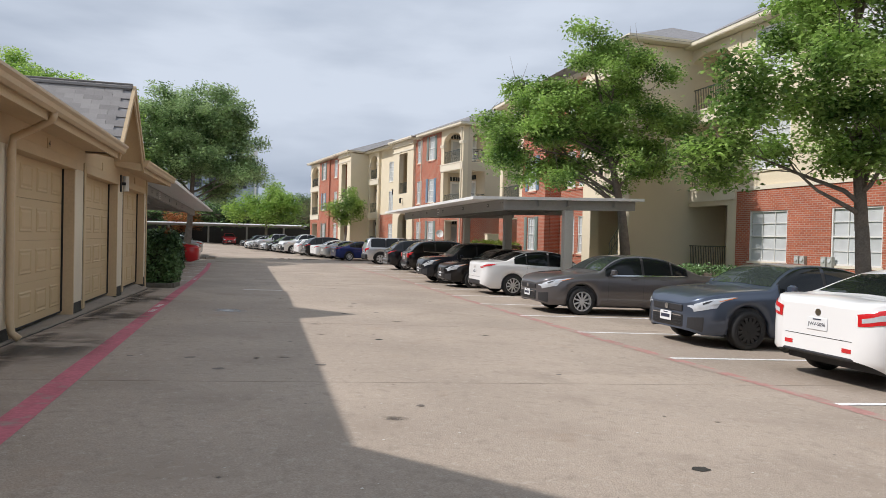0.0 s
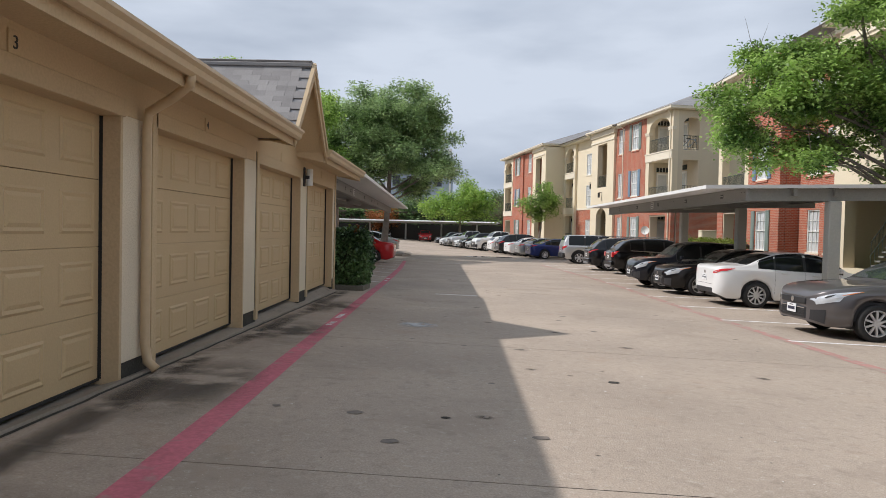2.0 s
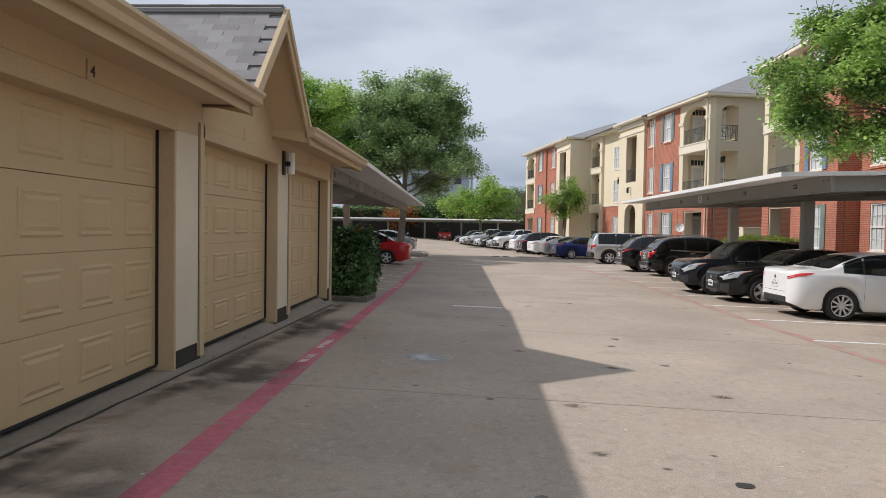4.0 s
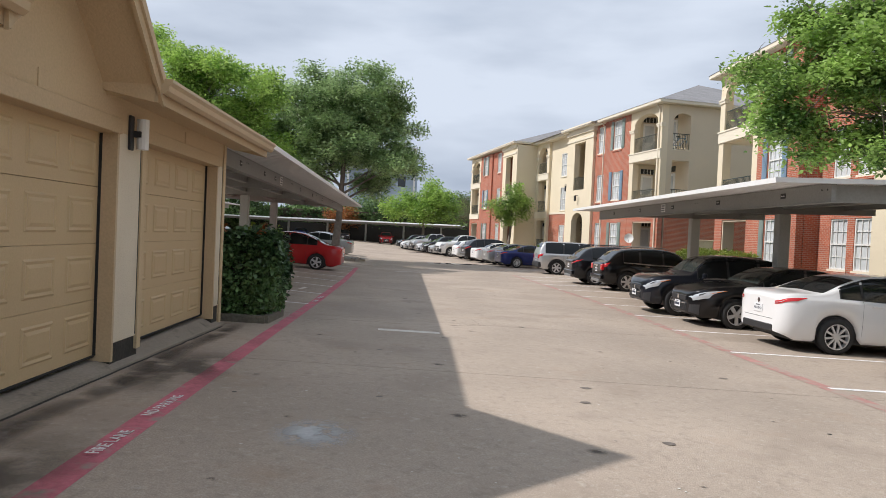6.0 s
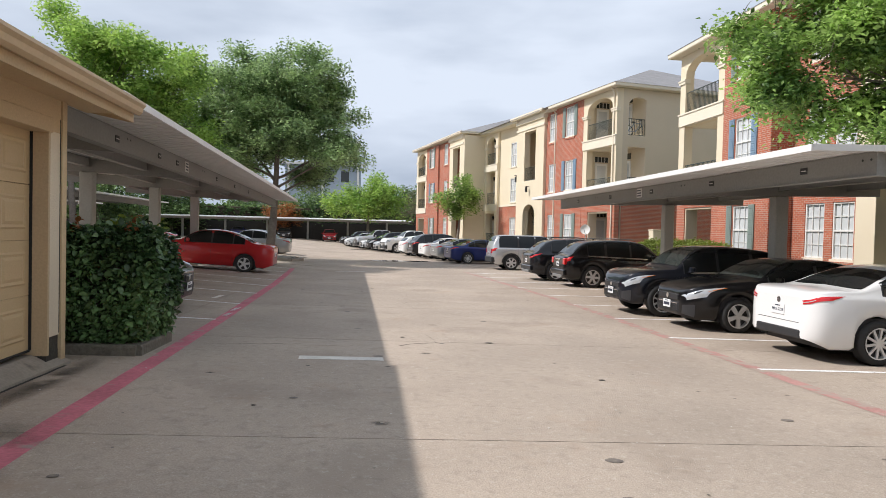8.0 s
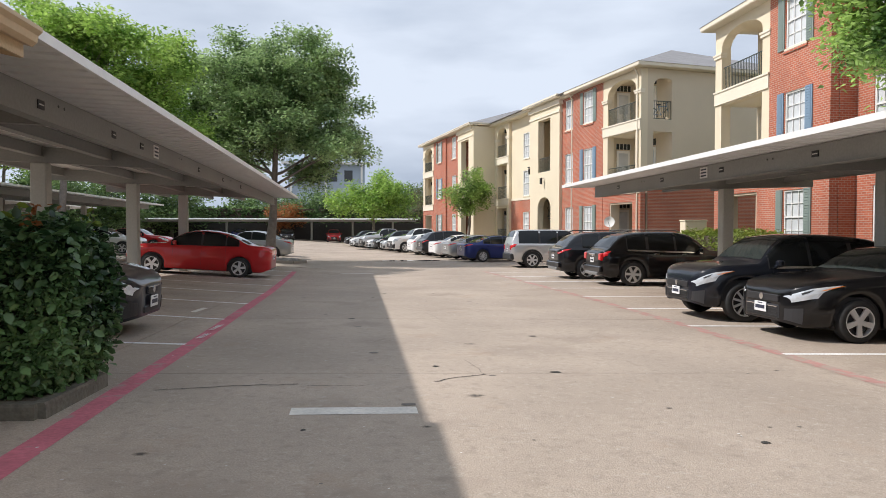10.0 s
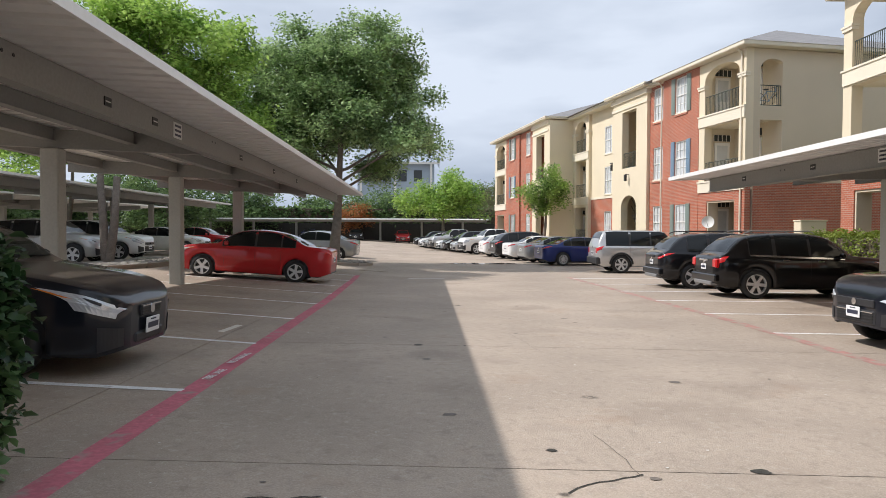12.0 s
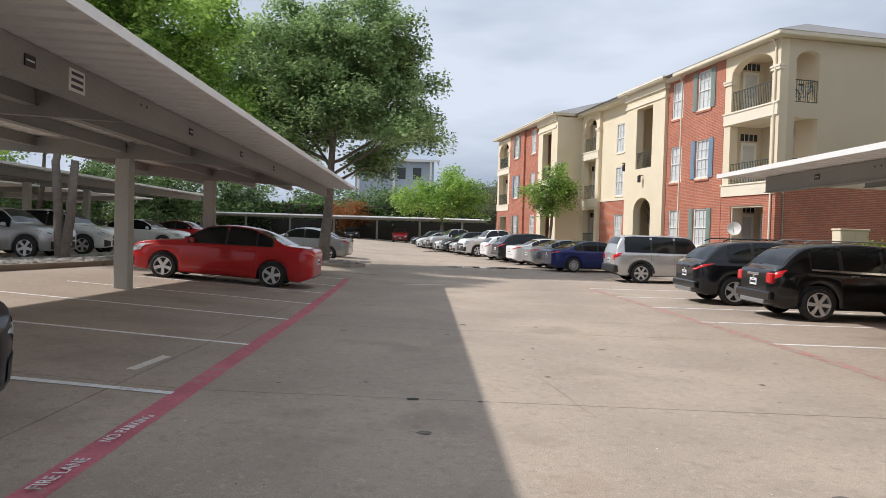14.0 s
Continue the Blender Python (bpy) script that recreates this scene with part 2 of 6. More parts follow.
LEAF_B = leaf_mat("deep_leaf", (0.085, 0.16, 0.05), (0.52, 0.68, 0.31), 0.4, 0.4)
LEAF_C = leaf_mat("light_leaf", (0.14, 0.27, 0.045), (0.50, 0.68, 0.17), 0.5)
LEAF_FAR = leaf_mat("far_leaf", (0.04, 0.085, 0.028), (0.24, 0.36, 0.13))
LEAF_HEDGE = leaf_mat("hedge_leaf", (0.018, 0.05, 0.016), (0.22, 0.36, 0.14), 0.25, 0.35)
LEAF_LIME = leaf_mat("yellow_green_leaf", (0.16, 0.22, 0.03), (0.30, 0.36, 0.06))
LEAF_RED = leaf_mat("orange_new_leaf", (0.30, 0.10, 0.03), (0.40, 0.17, 0.05))
LEAF_GREY = leaf_mat("grey_twig_leaf", (0.12, 0.12, 0.06), (0.2, 0.19, 0.1))
TYRE = mat("tyre_rubber", (0.022, 0.022, 0.022), 0.75, var=0.2, bump=0.2)
RIM = mat("alloy_rim", (0.72, 0.72, 0.72), 0.3, metal=0.55, var=0.05, bump=0.0)
RIM_DARK = mat("steel_rim_black", (0.03, 0.03, 0.03), 0.5, metal=0.3, bump=0.0)
TRIM = mat("black_plastic", (0.025, 0.025, 0.027), 0.5, var=0.1, bump=0.05)
SILVER_TRIM = mat("silver_plastic", (0.24, 0.24, 0.24), 0.4, metal=0.3, var=0.08, bump=0.05)
CHROME = mat("chrome", (0.75, 0.75, 0.75), 0.12, metal=1.0, var=0.02, bump=0.0)
CAR_GLASS = glass_mat("tinted_car_glass", (0.011, 0.013, 0.014))
CAR_GLASS_CLEAR = glass_mat("green_car_glass", (0.032, 0.04, 0.038))
LAMP_CLEAR = mat("clear_lamp_lens", (0.62, 0.65, 0.68), 0.08, metal=0.3, var=0.2, fine=12, bump=0.1)
LAMP_RED = mat("red_lamp_lens", (0.56, 0.016, 0.02), 0.12, var=0.15, bump=0.0, coat=0.6)
LAMP_AMBER = mat("amber_lamp_lens", (0.75, 0.22, 0.03), 0.15, var=0.1, bump=0.0)
PLATE = mat("plate_white", (0.75, 0.76, 0.76), 0.4, var=0.04, bump=0.0)
# near-black base holds the deep shade under the far carport
SHADE_WALL = mat("shade_dark_wall", (0.035, 0.032, 0.026), 0.9, var=0.3, scale=0.6, fine=8)
KERB_DARK = mat("mossy_kerb", (0.15, 0.135, 0.105), 0.95, var=0.4, scale=3, fine=25, bump=0.5)
INK = mat("plate_ink", (0.03, 0.035, 0.06), 0.5, bump=0.0)
WHITE_INK = mat("sign_white", (0.72, 0.72, 0.7), 0.5, bump=0.0)


def stain_mat(name, colour, strength, scale=6.0, cut=0.42):
    """A stain that thins out towards the edge of its sheet and breaks up into blotches."""
    m = mat(name, colour, 0.85, var=0.3, scale=4.0, fine=30, bump=0.1)
    n, l = m.node_tree.nodes, m.node_tree.links
    co, dist, r1, ns, r2, mul, geo = n.new("ShaderNodeTexCoord"), n.new("ShaderNodeVectorMath"), n.new("ShaderNodeMapRange"), n.new("ShaderNodeTexNoise"), n.new("ShaderNodeMapRange"), n.new("ShaderNodeMath"), n.new("ShaderNodeNewGeometry")
    flat = n.new("ShaderNodeVectorMath")
    flat.operation = "MULTIPLY"
    flat.inputs[1].default_value = (1, 1, 0)
    l.new(co.outputs["Generated"], flat.inputs[0])
    dist.operation = "DISTANCE"
    dist.inputs[1].default_value = (0.5, 0.5, 0.0)
    l.new(flat.outputs["Vector"], dist.inputs[0])
    r1.inputs["From Min"].default_value, r1.inputs["From Max"].default_value = 0.48, 0.12
    l.new(dist.outputs["Value"], r1.inputs["Value"])
    ns.inputs["Scale"].default_value, ns.inputs["Detail"].default_value = scale, 6.0
    l.new(geo.outputs["Position"], ns.inputs["Vector"])
    r2.inputs["From Min"].default_value, r2.inputs["From Max"].default_value = cut, cut + 0.14
    r2.inputs["To Max"].default_value = strength
    l.new(ns.outputs["Fac"], r2.inputs["Value"])
    mul.operation = "MULTIPLY"
    l.new(r1.outputs["Result"], mul.inputs[0])
    l.new(r2.outputs["Result"], mul.inputs[1])
    l.new(mul.outputs[0], n["Principled BSDF"].inputs["Alpha"])
    return m


OIL = stain_mat("oil_drips", (0.11, 0.092, 0.075), 0.7, 22.0, 0.36)
OIL_SOFT = stain_mat("tyre_and_oil_film", (0.17, 0.14, 0.11), 0.14, 1.1, 0.40)
DAMP = stain_mat("damp_film", (0.10, 0.082, 0.065), 0.66, 2.2, 0.36)
CRUST = stain_mat("mortar_crust", (0.56, 0.57, 0.57), 0.8, 9.0, 0.34)


def car_paint(name, base, metal=0.0, rough=0.3):
    return mat(name, base, rough, metal=metal, var=0.03, scale=1.0, fine=300, bump=0.0, coat=0.75, spec=0.15)


# ---- building blocks ----
class Geo:
    """Collects vertices and faces for one mesh."""

    def __init__(self):
        self.v, self.f = [], []

    def quad(self, a, b, c, d):
        i = len(self.v)
        self.v += [a, b, c, d]
        self.f.append((i, i + 1, i + 2, i + 3))

    def poly(self, pts):
        i = len(self.v)
        self.v += pts
        self.f.append(tuple(range(i, i + len(pts))))

    def box(self, x0, x1, y0, y1, z0, z1, b=0.0):
        if b <= 0:
            i = len(self.v)
            self.v += [(x, y, z) for z in (z0, z1) for x, y in ((x0, y0), (x1, y0), (x1, y1), (x0, y1))]
            for f in ((3, 2, 1, 0), (4, 5, 6, 7), (0, 1, 5, 4), (1, 2, 6, 5), (2, 3, 7, 6), (3, 0, 4, 7)):
                self.f.append(tuple(i + k for k in f))
            return self
        i = len(self.v)
        rings = ((z0, b), (z0 + b, 0), (z1 - b, 0), (z1, b))
        for z, d in rings:
            for x, sx in ((x0, 1), (x1, -1)):
                for y, sy in ((y0, 1), (y1, -1)):
                    self.v += [(x + sx * (d + b), y + sy * d, z), (x + sx * d, y + sy * (d + b), z)]
        order = (0, 4, 5, 7, 6, 2, 3, 1)
        for r in range(3):
            for k in range(8):
                p, q = order[k], order[(k + 1) % 8]
                self.f.append((i + r * 8 + p, i + r * 8 + q, i + r * 8 + 8 + q, i + r * 8 + 8 + p))
        self.f.append(tuple(i + k for k in reversed(order)))
        self.f.append(tuple(i + 24 + k for k in order))
        return self

    def tube(self, pts, radii, n=8, cap=True):
        i = len(self.v)
        pts = [Vector(p) for p in pts]
        for k, p in enumerate(pts):
            d = (pts[min(k + 1, len(pts) - 1)] - pts[max(k - 1, 0)]).normalized()
            u = d.orthogonal().normalized()
            w = d.cross(u)
            if k and u.dot(last) < 0.999:
                u = (last - d * last.dot(d)).normalized()
                w = d.cross(u)
            last = u
            for a in range(n):
                t = 2 * math.pi * a / n
                self.v.append(tuple(p + (u * math.cos(t) + w * math.sin(t)) * radii[k]))
        for k in range(len(pts) - 1):
            for a in range(n):
                self.f.append((i + k * n + a, i + k * n + (a + 1) % n, i + (k + 1) * n + (a + 1) % n, i + (k + 1) * n + a))
        if cap:
            self.f.append(tuple(i + a for a in range(n - 1, -1, -1)))
            self.f.append(tuple(i + (len(pts) - 1) * n + a for a in range(n)))
        return self

    def mesh(self, name, material, smooth=False):
        me = bpy.data.meshes.new(name)
        me.from_pydata([tuple(v) for v in self.v], [], self.f)
        me.materials.append(material)
        if smooth:
            me.polygons.foreach_set("use_smooth", [True] * len(me.polygons))
        me.update()
        return me


def thing(name, label="", category="", group="", kind="", m=None):
    ob = tagged(new(name), label, category, group, kind)
    if m is not None:
        ob.matrix_world = m
    return ob


def part(name, geo, material, parent=None, label="", smooth=False):
    """Links a mesh under a thing or part; geo is a Geo or a ready mesh."""
    ob = new(name, geo.mesh(name, material, smooth) if isinstance(geo, Geo) else geo)
    if parent is not None:
        ob.parent = parent
    if label:
        ob["label"] = label
    return ob


def text_mesh(body, size, material, depth=0.002):
    cu = bpy.data.curves.new("lettering", "FONT")
    cu.body, cu.size, cu.extrude, cu.align_x, cu.align_y = body, size, depth, "CENTER", "CENTER"
    ob = bpy.data.objects.new("lettering", cu)
    me = bpy.data.meshes.new_from_object(ob)
    bpy.data.objects.remove(ob)
    me.materials.clear()
    me.materials.append(material)
    return me


def g(x, y):
    """Height of the paving, which falls to the right and slightly ahead, and banks up under the left carport."""
    x, y = min(max(x, -9.0), 12.0), min(max(y, -6.0), 42.0)
    bank = 0.06 * max(0.0, -1.7 - x) * min(max((y - 22.0) / 6.0, 0.0), 1.0)
    return 0.306 - 0.0522 * x - 0.0149 * y + 0.00123 * x * y + bank


def draped(x0, x1, y0, y1, lift, step=1.0, thick=0.0):
    """A sheet that lies on the paving."""
    geo = Geo()
    nx, ny = max(1, math.ceil((x1 - x0) / step)), max(1, math.ceil((y1 - y0) / step))
    xs = [x0 + (x1 - x0) * i / nx for i in range(nx + 1)]
    ys = [y0 + (y1 - y0) * j / ny for j in range(ny + 1)]
    geo.v = [(x, y, g(x, y) + lift) for y in ys for x in xs]
    w = nx + 1
    geo.f = [(j * w + i, j * w + i + 1, (j + 1) * w + i + 1, (j + 1) * w + i) for j in range(ny) for i in range(nx)]
    if thick:
        k = len(geo.v)
        rim = [i for i in range(w)] + [j * w + nx for j in range(1, ny + 1)] + [ny * w + i for i in range(nx - 1, -1, -1)] + [j * w for j in range(ny - 1, 0, -1)]
        geo.v += [(geo.v[i][0], geo.v[i][1], geo.v[i][2] - thick) for i in rim]
        for a in range(len(rim)):
            b = (a + 1) % len(rim)
            geo.f.append((rim[b], rim[a], k + a, k + b))
    return geo


def ribbon(pts, width, lift):
    """A painted line along points on the paving."""
    geo = Geo()
    dense = []
    for (xa, ya), (xb, yb) in zip(pts, pts[1:]):
        n = max(1, int(math.hypot(xb - xa, yb - ya) / 0.6))
        dense += [(xa + (xb - xa) * k / n, ya + (yb - ya) * k / n) for k in range(n)]
    dense.append(pts[-1])
    for k, (x, y) in enumerate(dense):
        xa, ya = dense[max(k - 1, 0)]
        xb, yb = dense[min(k + 1, len(dense) - 1)]
        d = math.hypot(xb - xa, yb - ya)
        nx, ny = (yb - ya) / d * width / 2, -(xb - xa) / d * width / 2
        geo.v += [(x - nx, y - ny, g(x - nx, y - ny) + lift), (x + nx, y + ny, g(x + nx, y + ny) + lift)]
    geo.f = [(2 * k, 2 * k + 1, 2 * k + 3, 2 * k + 2) for k in range(len(dense) - 1)]
    return geo


# ---- ground and paving ----
def build_ground():
    geo = Geo()
    xs = [-900, -300, -120, -60, -40, -25] + [-20 + 2 * i for i in range(21)] + [28, 40, 60, 120, 300, 900]
    ys = [-900, -300, -100, -40, -20] + [-10 + 2.5 * i for i in range(52)] + [130, 170, 260, 500, 1500]
    geo.v = [(x, y, g(x, y) - 0.07) for y in ys for x in xs]
    w = len(xs)
    geo.f = [(j * w + i, j * w + i + 1, (j + 1) * w + i + 1, (j + 1) * w + i) for j in range(len(ys) - 1) for i in range(w - 1)]
    tagged(part("ground", geo, GROUND, smooth=True), "worn tan concrete ground of the car park", "ground", kind="structure")


JOINTS = [-6.0, -1.2, 3.6, 8.52, 13.45, 17.99, 22.83, 27.66, 32.5, 37.3, 42.1, 46.9]


def build_pavement():
    root = thing("pavement", "tan concrete drive in jointed slabs with stains", "pavement", kind="structure")
    for a, b in zip(JOINTS, JOINTS[1:]):
        part("slab", draped(-2.32, 12.0, a + 0.006, b - 0.006, 0.0, 0.6, 0.06), CONCRETE, root, smooth=False)
        if b > 21:
            part("slab", draped(-9.0, -2.334, max(a, 20.56) + 0.006, b - 0.006, 0.0, 0.8, 0.06), CONCRETE, root)
    part("slab", draped(-9.0, 12.0, 46.906, 120.0, 0.0, 2.0, 0.06), CONCRETE, root)


LEFT_EDGE = [(-1.05, -4.0), (-1.2, 7.0), (-1.4, 15.0), (-1.52, 20.0), (-1.62, 25.0), (-1.88, 34.0), (-2.35, 44.0)]
RIGHT_EDGE = [(6.05, -4.0), (6.05, 7.0), (5.92, 12.0), (5.92, 20.0), (6.1, 27.0), (6.1, 31.0), (5.8, 40.0), (5.6, 44.0)]


def edge_x(edge, y):
    for (xa, ya), (xb, yb) in zip(edge, edge[1:]):
        if ya <= y <= yb:
            return xa + (xb - xa) * (y - ya) / (yb - ya)
    return edge[-1][0]


def build_markings():
    mark = lambda name, geo, m, label: tagged(part(name, geo, m), label, "road marking", kind="structure")
    mark("trim_fire_lane_stripe", ribbon(LEFT_EDGE, 0.2, 0.003), RED_PAINT, "red painted fire lane stripe on concrete")
    mark("trim_fire_lane_stripe", ribbon(RIGHT_EDGE, 0.22, 0.003), RED_FADED, "faded red painted stripe on concrete")
    for k in range(-3, 13):
        y = 10.33 + 2.74 * k
        x = edge_x(RIGHT_EDGE, y)
        mark("trim_stall_line", ribbon([(x + 0.02, y), (x + 5.0, y)], 0.1, 0.0045), WHITE_PAINT, "white parking stall line on concrete")
    for k in range(0, 8):
        y = 24.72 + 2.74 * k
        x = edge_x(LEFT_EDGE, min(y, 43.9))
        mark("trim_stall_line", ribbon([(x - 0.08, y), (x - 5.2, y)], 0.1, 0.0045), WHITE_PAINT, "white parking stall line under carport")
    mark("trim_lane_dash", ribbon([(0.0, 21.28), (1.02, 21.3)], 0.22, 0.003), OLD_WHITE, "worn white painted dash on the drive")
    mark("trim_stall_tick", ribbon([(-2.47, 28.2), (-2.43, 29.0)], 0.1, 0.003), OLD_WHITE, "worn white painted tick in a stall")
    mark("trim_lane_dash", ribbon([(-0.4, 43.0), (0.9, 43.1)], 0.15, 0.003), OLD_WHITE, "worn white painted dash on the drive")
    for body, y, size in (("FIRE LANE", 14.68, 0.125), ("NO PARKING", 15.68, 0.125), ("FIRE LANE", 25.42, 0.125), ("NO PARKING", 26.36, 0.125)):
        x = edge_x(LEFT_EDGE, y)
        ob = part("trim_fire_lane_lettering", text_mesh(body, size, WHITE_PAINT, 0.001), None)
        tagged(ob, "white stencilled lettering on the red stripe", "lettering", kind="structure")
        ob.matrix_world = pose(x, y, g(x, y) + 0.014, -0.9, 2.4, 90.8)
    rnd = random.Random(5)
    spots = [(1.37, 7.13, 0.09), (0.65, 9.9, 0.07), (-0.35, 4.7, 0.07), (1.28, 13.3, 0.09), (1.25, 12.0, 0.07), (2.0, 15.2, 0.08), (1.0, 16.0, 0.08), (0.9, 18.4, 0.08), (2.0, 24.8, 0.08), (1.6, 21.8, 0.08), (3.9, 12.3, 0.09), (2.8, 14.0, 0.1)]
    spots += [(rnd.uniform(-1, 5.5), rnd.uniform(3, 40), rnd.uniform(0.015, 0.05)) for _ in range(110)]
    stain = lambda x, y, rx, ry, m, label, lift: mark("trim_stain", draped(x - rx, x + rx, y - ry, y + ry, lift, 0.6), m, label)
    for k, (x, y, r) in enumerate(spots):
        if k < 60:
            stain(x, y, r * 1.3, r, OIL, "small dark oil stain on the concrete", 0.0035)
    stain(-0.14, 15.2, 0.36, 0.42, CRUST, "pale crusty mortar patch on the concrete", 0.004)
    for k in range(11):
        y = 3.6 + 1.6 * k
        stain(-2.1 + rnd.gauss(0, 0.05), y + rnd.gauss(0, 0.15), rnd.uniform(0.18, 0.2), rnd.uniform(1.2, 1.7), DAMP, "dark damp film along the garage sill", 0.002 + 0.00005 * k)
    for k, y in enumerate((6.9, 10.4, 13.7, 17.2)):
        stain(-1.75, y, 0.55, 1.3, DAMP, "dark damp stain before a garage pier", 0.0034 + 0.0001 * k)
    for k in range(9):
        stain(-4.2 + rnd.gauss(0, 0.3), 23.4 + 2.74 * k, 1.9, 0.9, OIL_SOFT, "dark oily film in a parking stall", 0.002 + 0.0001 * k)
    for k in range(13):
        stain(8.8 + rnd.gauss(0, 0.3), 6.2 + 2.74 * k, 1.8, 0.9, OIL_SOFT, "dark oily film in a parking stall", 0.002 + 0.0001 * k)
    for k in range(260):
        cx, cy, r = rnd.uniform(-2.2, 4.5), rnd.uniform(3, 30), rnd.uniform(0.004, 0.014)
        geo = Geo()
        geo.poly([(cx + r * rnd.uniform(0.6, 1.2) * math.cos(a * 1.047), cy + r * rnd.uniform(0.6, 1.2) * math.sin(a * 1.047), g(cx, cy) + 0.005) for a in range(6)])
        mark("trim_pale_speck", geo, SPECK if k % 3 else DARK_STAIN, "tiny speck on the concrete")
    for k in range(70):
        cx, cy, r = rnd.uniform(-1.2, 4.8), rnd.uniform(3, 34), rnd.choice((0.016, 0.02, 0.03, 0.05))
        geo = Geo()
        geo.poly([(cx + 1.3 * r * rnd.uniform(0.75, 1.15) * math.cos(a * 0.6283), cy + r * rnd.uniform(0.75, 1.15) * math.sin(a * 0.6283), g(cx, cy) + 0.0048) for a in range(10)])
        mark("trim_spot", geo, GRIME if k % 4 == 0 else DARK_STAIN, "small dark spot on the concrete")
    debris = [(-2.3 + rnd.gauss(0, 0.006), -6 + 0.22 * k) for k in range(121)]
    mark("trim_debris_line", ribbon(debris, 0.032, 0.004), GRIME, "dark debris in the joint before the garage sill")
    # cracks: thin wandering strips
    for x, y, dx, dy, n, w in ((-1.28, 22.05, 0.055, 0.007, 22, 0.014), (0.05, 22.22, 0.055, 0.006, 10, 0.009), (1.33, 22.43, 0.075, 0.05, 7, 0.014), (1.7, 29.0, 0.03, -0.17, 10, 0.005), (1.84, 22.74, -0.02, 0.14, 6, 0.006)):
        pts = [(x, y)]
        for _ in range(n):
            pts.append((pts[-1][0] + dx + rnd.gauss(0, 0.012), pts[-1][1] + dy + rnd.gauss(0, 0.014)))
        mark("trim_crack", ribbon(pts, w, 0.004), GRIME if w > 0.006 else DARK_STAIN, "thin dark crack in the concrete")


build_ground()
build_pavement()
build_markings()

# ---- garage block ----
WX, DOOR_W, DOOR_TOP, SILL = -2.4, 2.66, 2.47, 0.26
GABLES = (-4.32, 5.565, 15.45)
DOOR_RIGHT = [16.92 + 3.295 * k for k in range(-8, 2)]
GAR_END = 20.56


def garage_door(yr):
    """Sectional door with four rows of four raised panels."""
    root = thing("garage_door", "closed tan sectional garage door with raised panels", "garage door", "garage doors")
    yl = yr - DOOR_W
    h = (DOOR_TOP - SILL) / 4
    for r in range(4):
        z0 = SILL + r * h
        sec = part("section", Geo().box(WX - 0.22, WX - 0.175, yl, yr, z0 + (0.0035 if r == 3 else 0.0012), z0 + h - 0.0012, 0.003), DOOR_TAN, root)
        w = DOOR_W / 4
        for c in range(4):
            y0, y1, za, zb = yl + c * w + 0.09, yl + (c + 1) * w - 0.09, z0 + 0.11, z0 + h - 0.11
            geo = Geo()
            x = WX - 0.175
            rings = ((0.0, 0.001), (0.02, 0.012), (0.045, 0.004), (0.075, 0.014))
            for d, e in rings:
                geo.v += [(x + e, y0 + d, za + d), (x + e, y1 - d, za + d), (x + e, y1 - d, zb - d), (x + e, y0 + d, zb - d)]
            for k in range(3):
                for a in range(4):
                    b = (a + 1) % 4
                    geo.f.append((k * 4 + a, k * 4 + b, k * 4 + 4 + b, k * 4 + 4 + a))
            geo.f.append((12, 13, 14, 15))
            part("panel", geo, DOOR_TAN, sec)
    # dark strips along the gaps between door and jambs
    for y in (yl, yr):
        part("side_gap", Geo().box(WX - 0.19, WX - 0.145, y - 0.014, y + 0.014, SILL, DOOR_TOP - 0.02), RUBBER, root, "dark strip along the gap beside the door")
    part("bottom_seal", Geo().box(WX - 0.2, WX - 0.16, yl, yr, SILL - 0.014, SILL + 0.006), RUBBER, root, "black rubber seal")


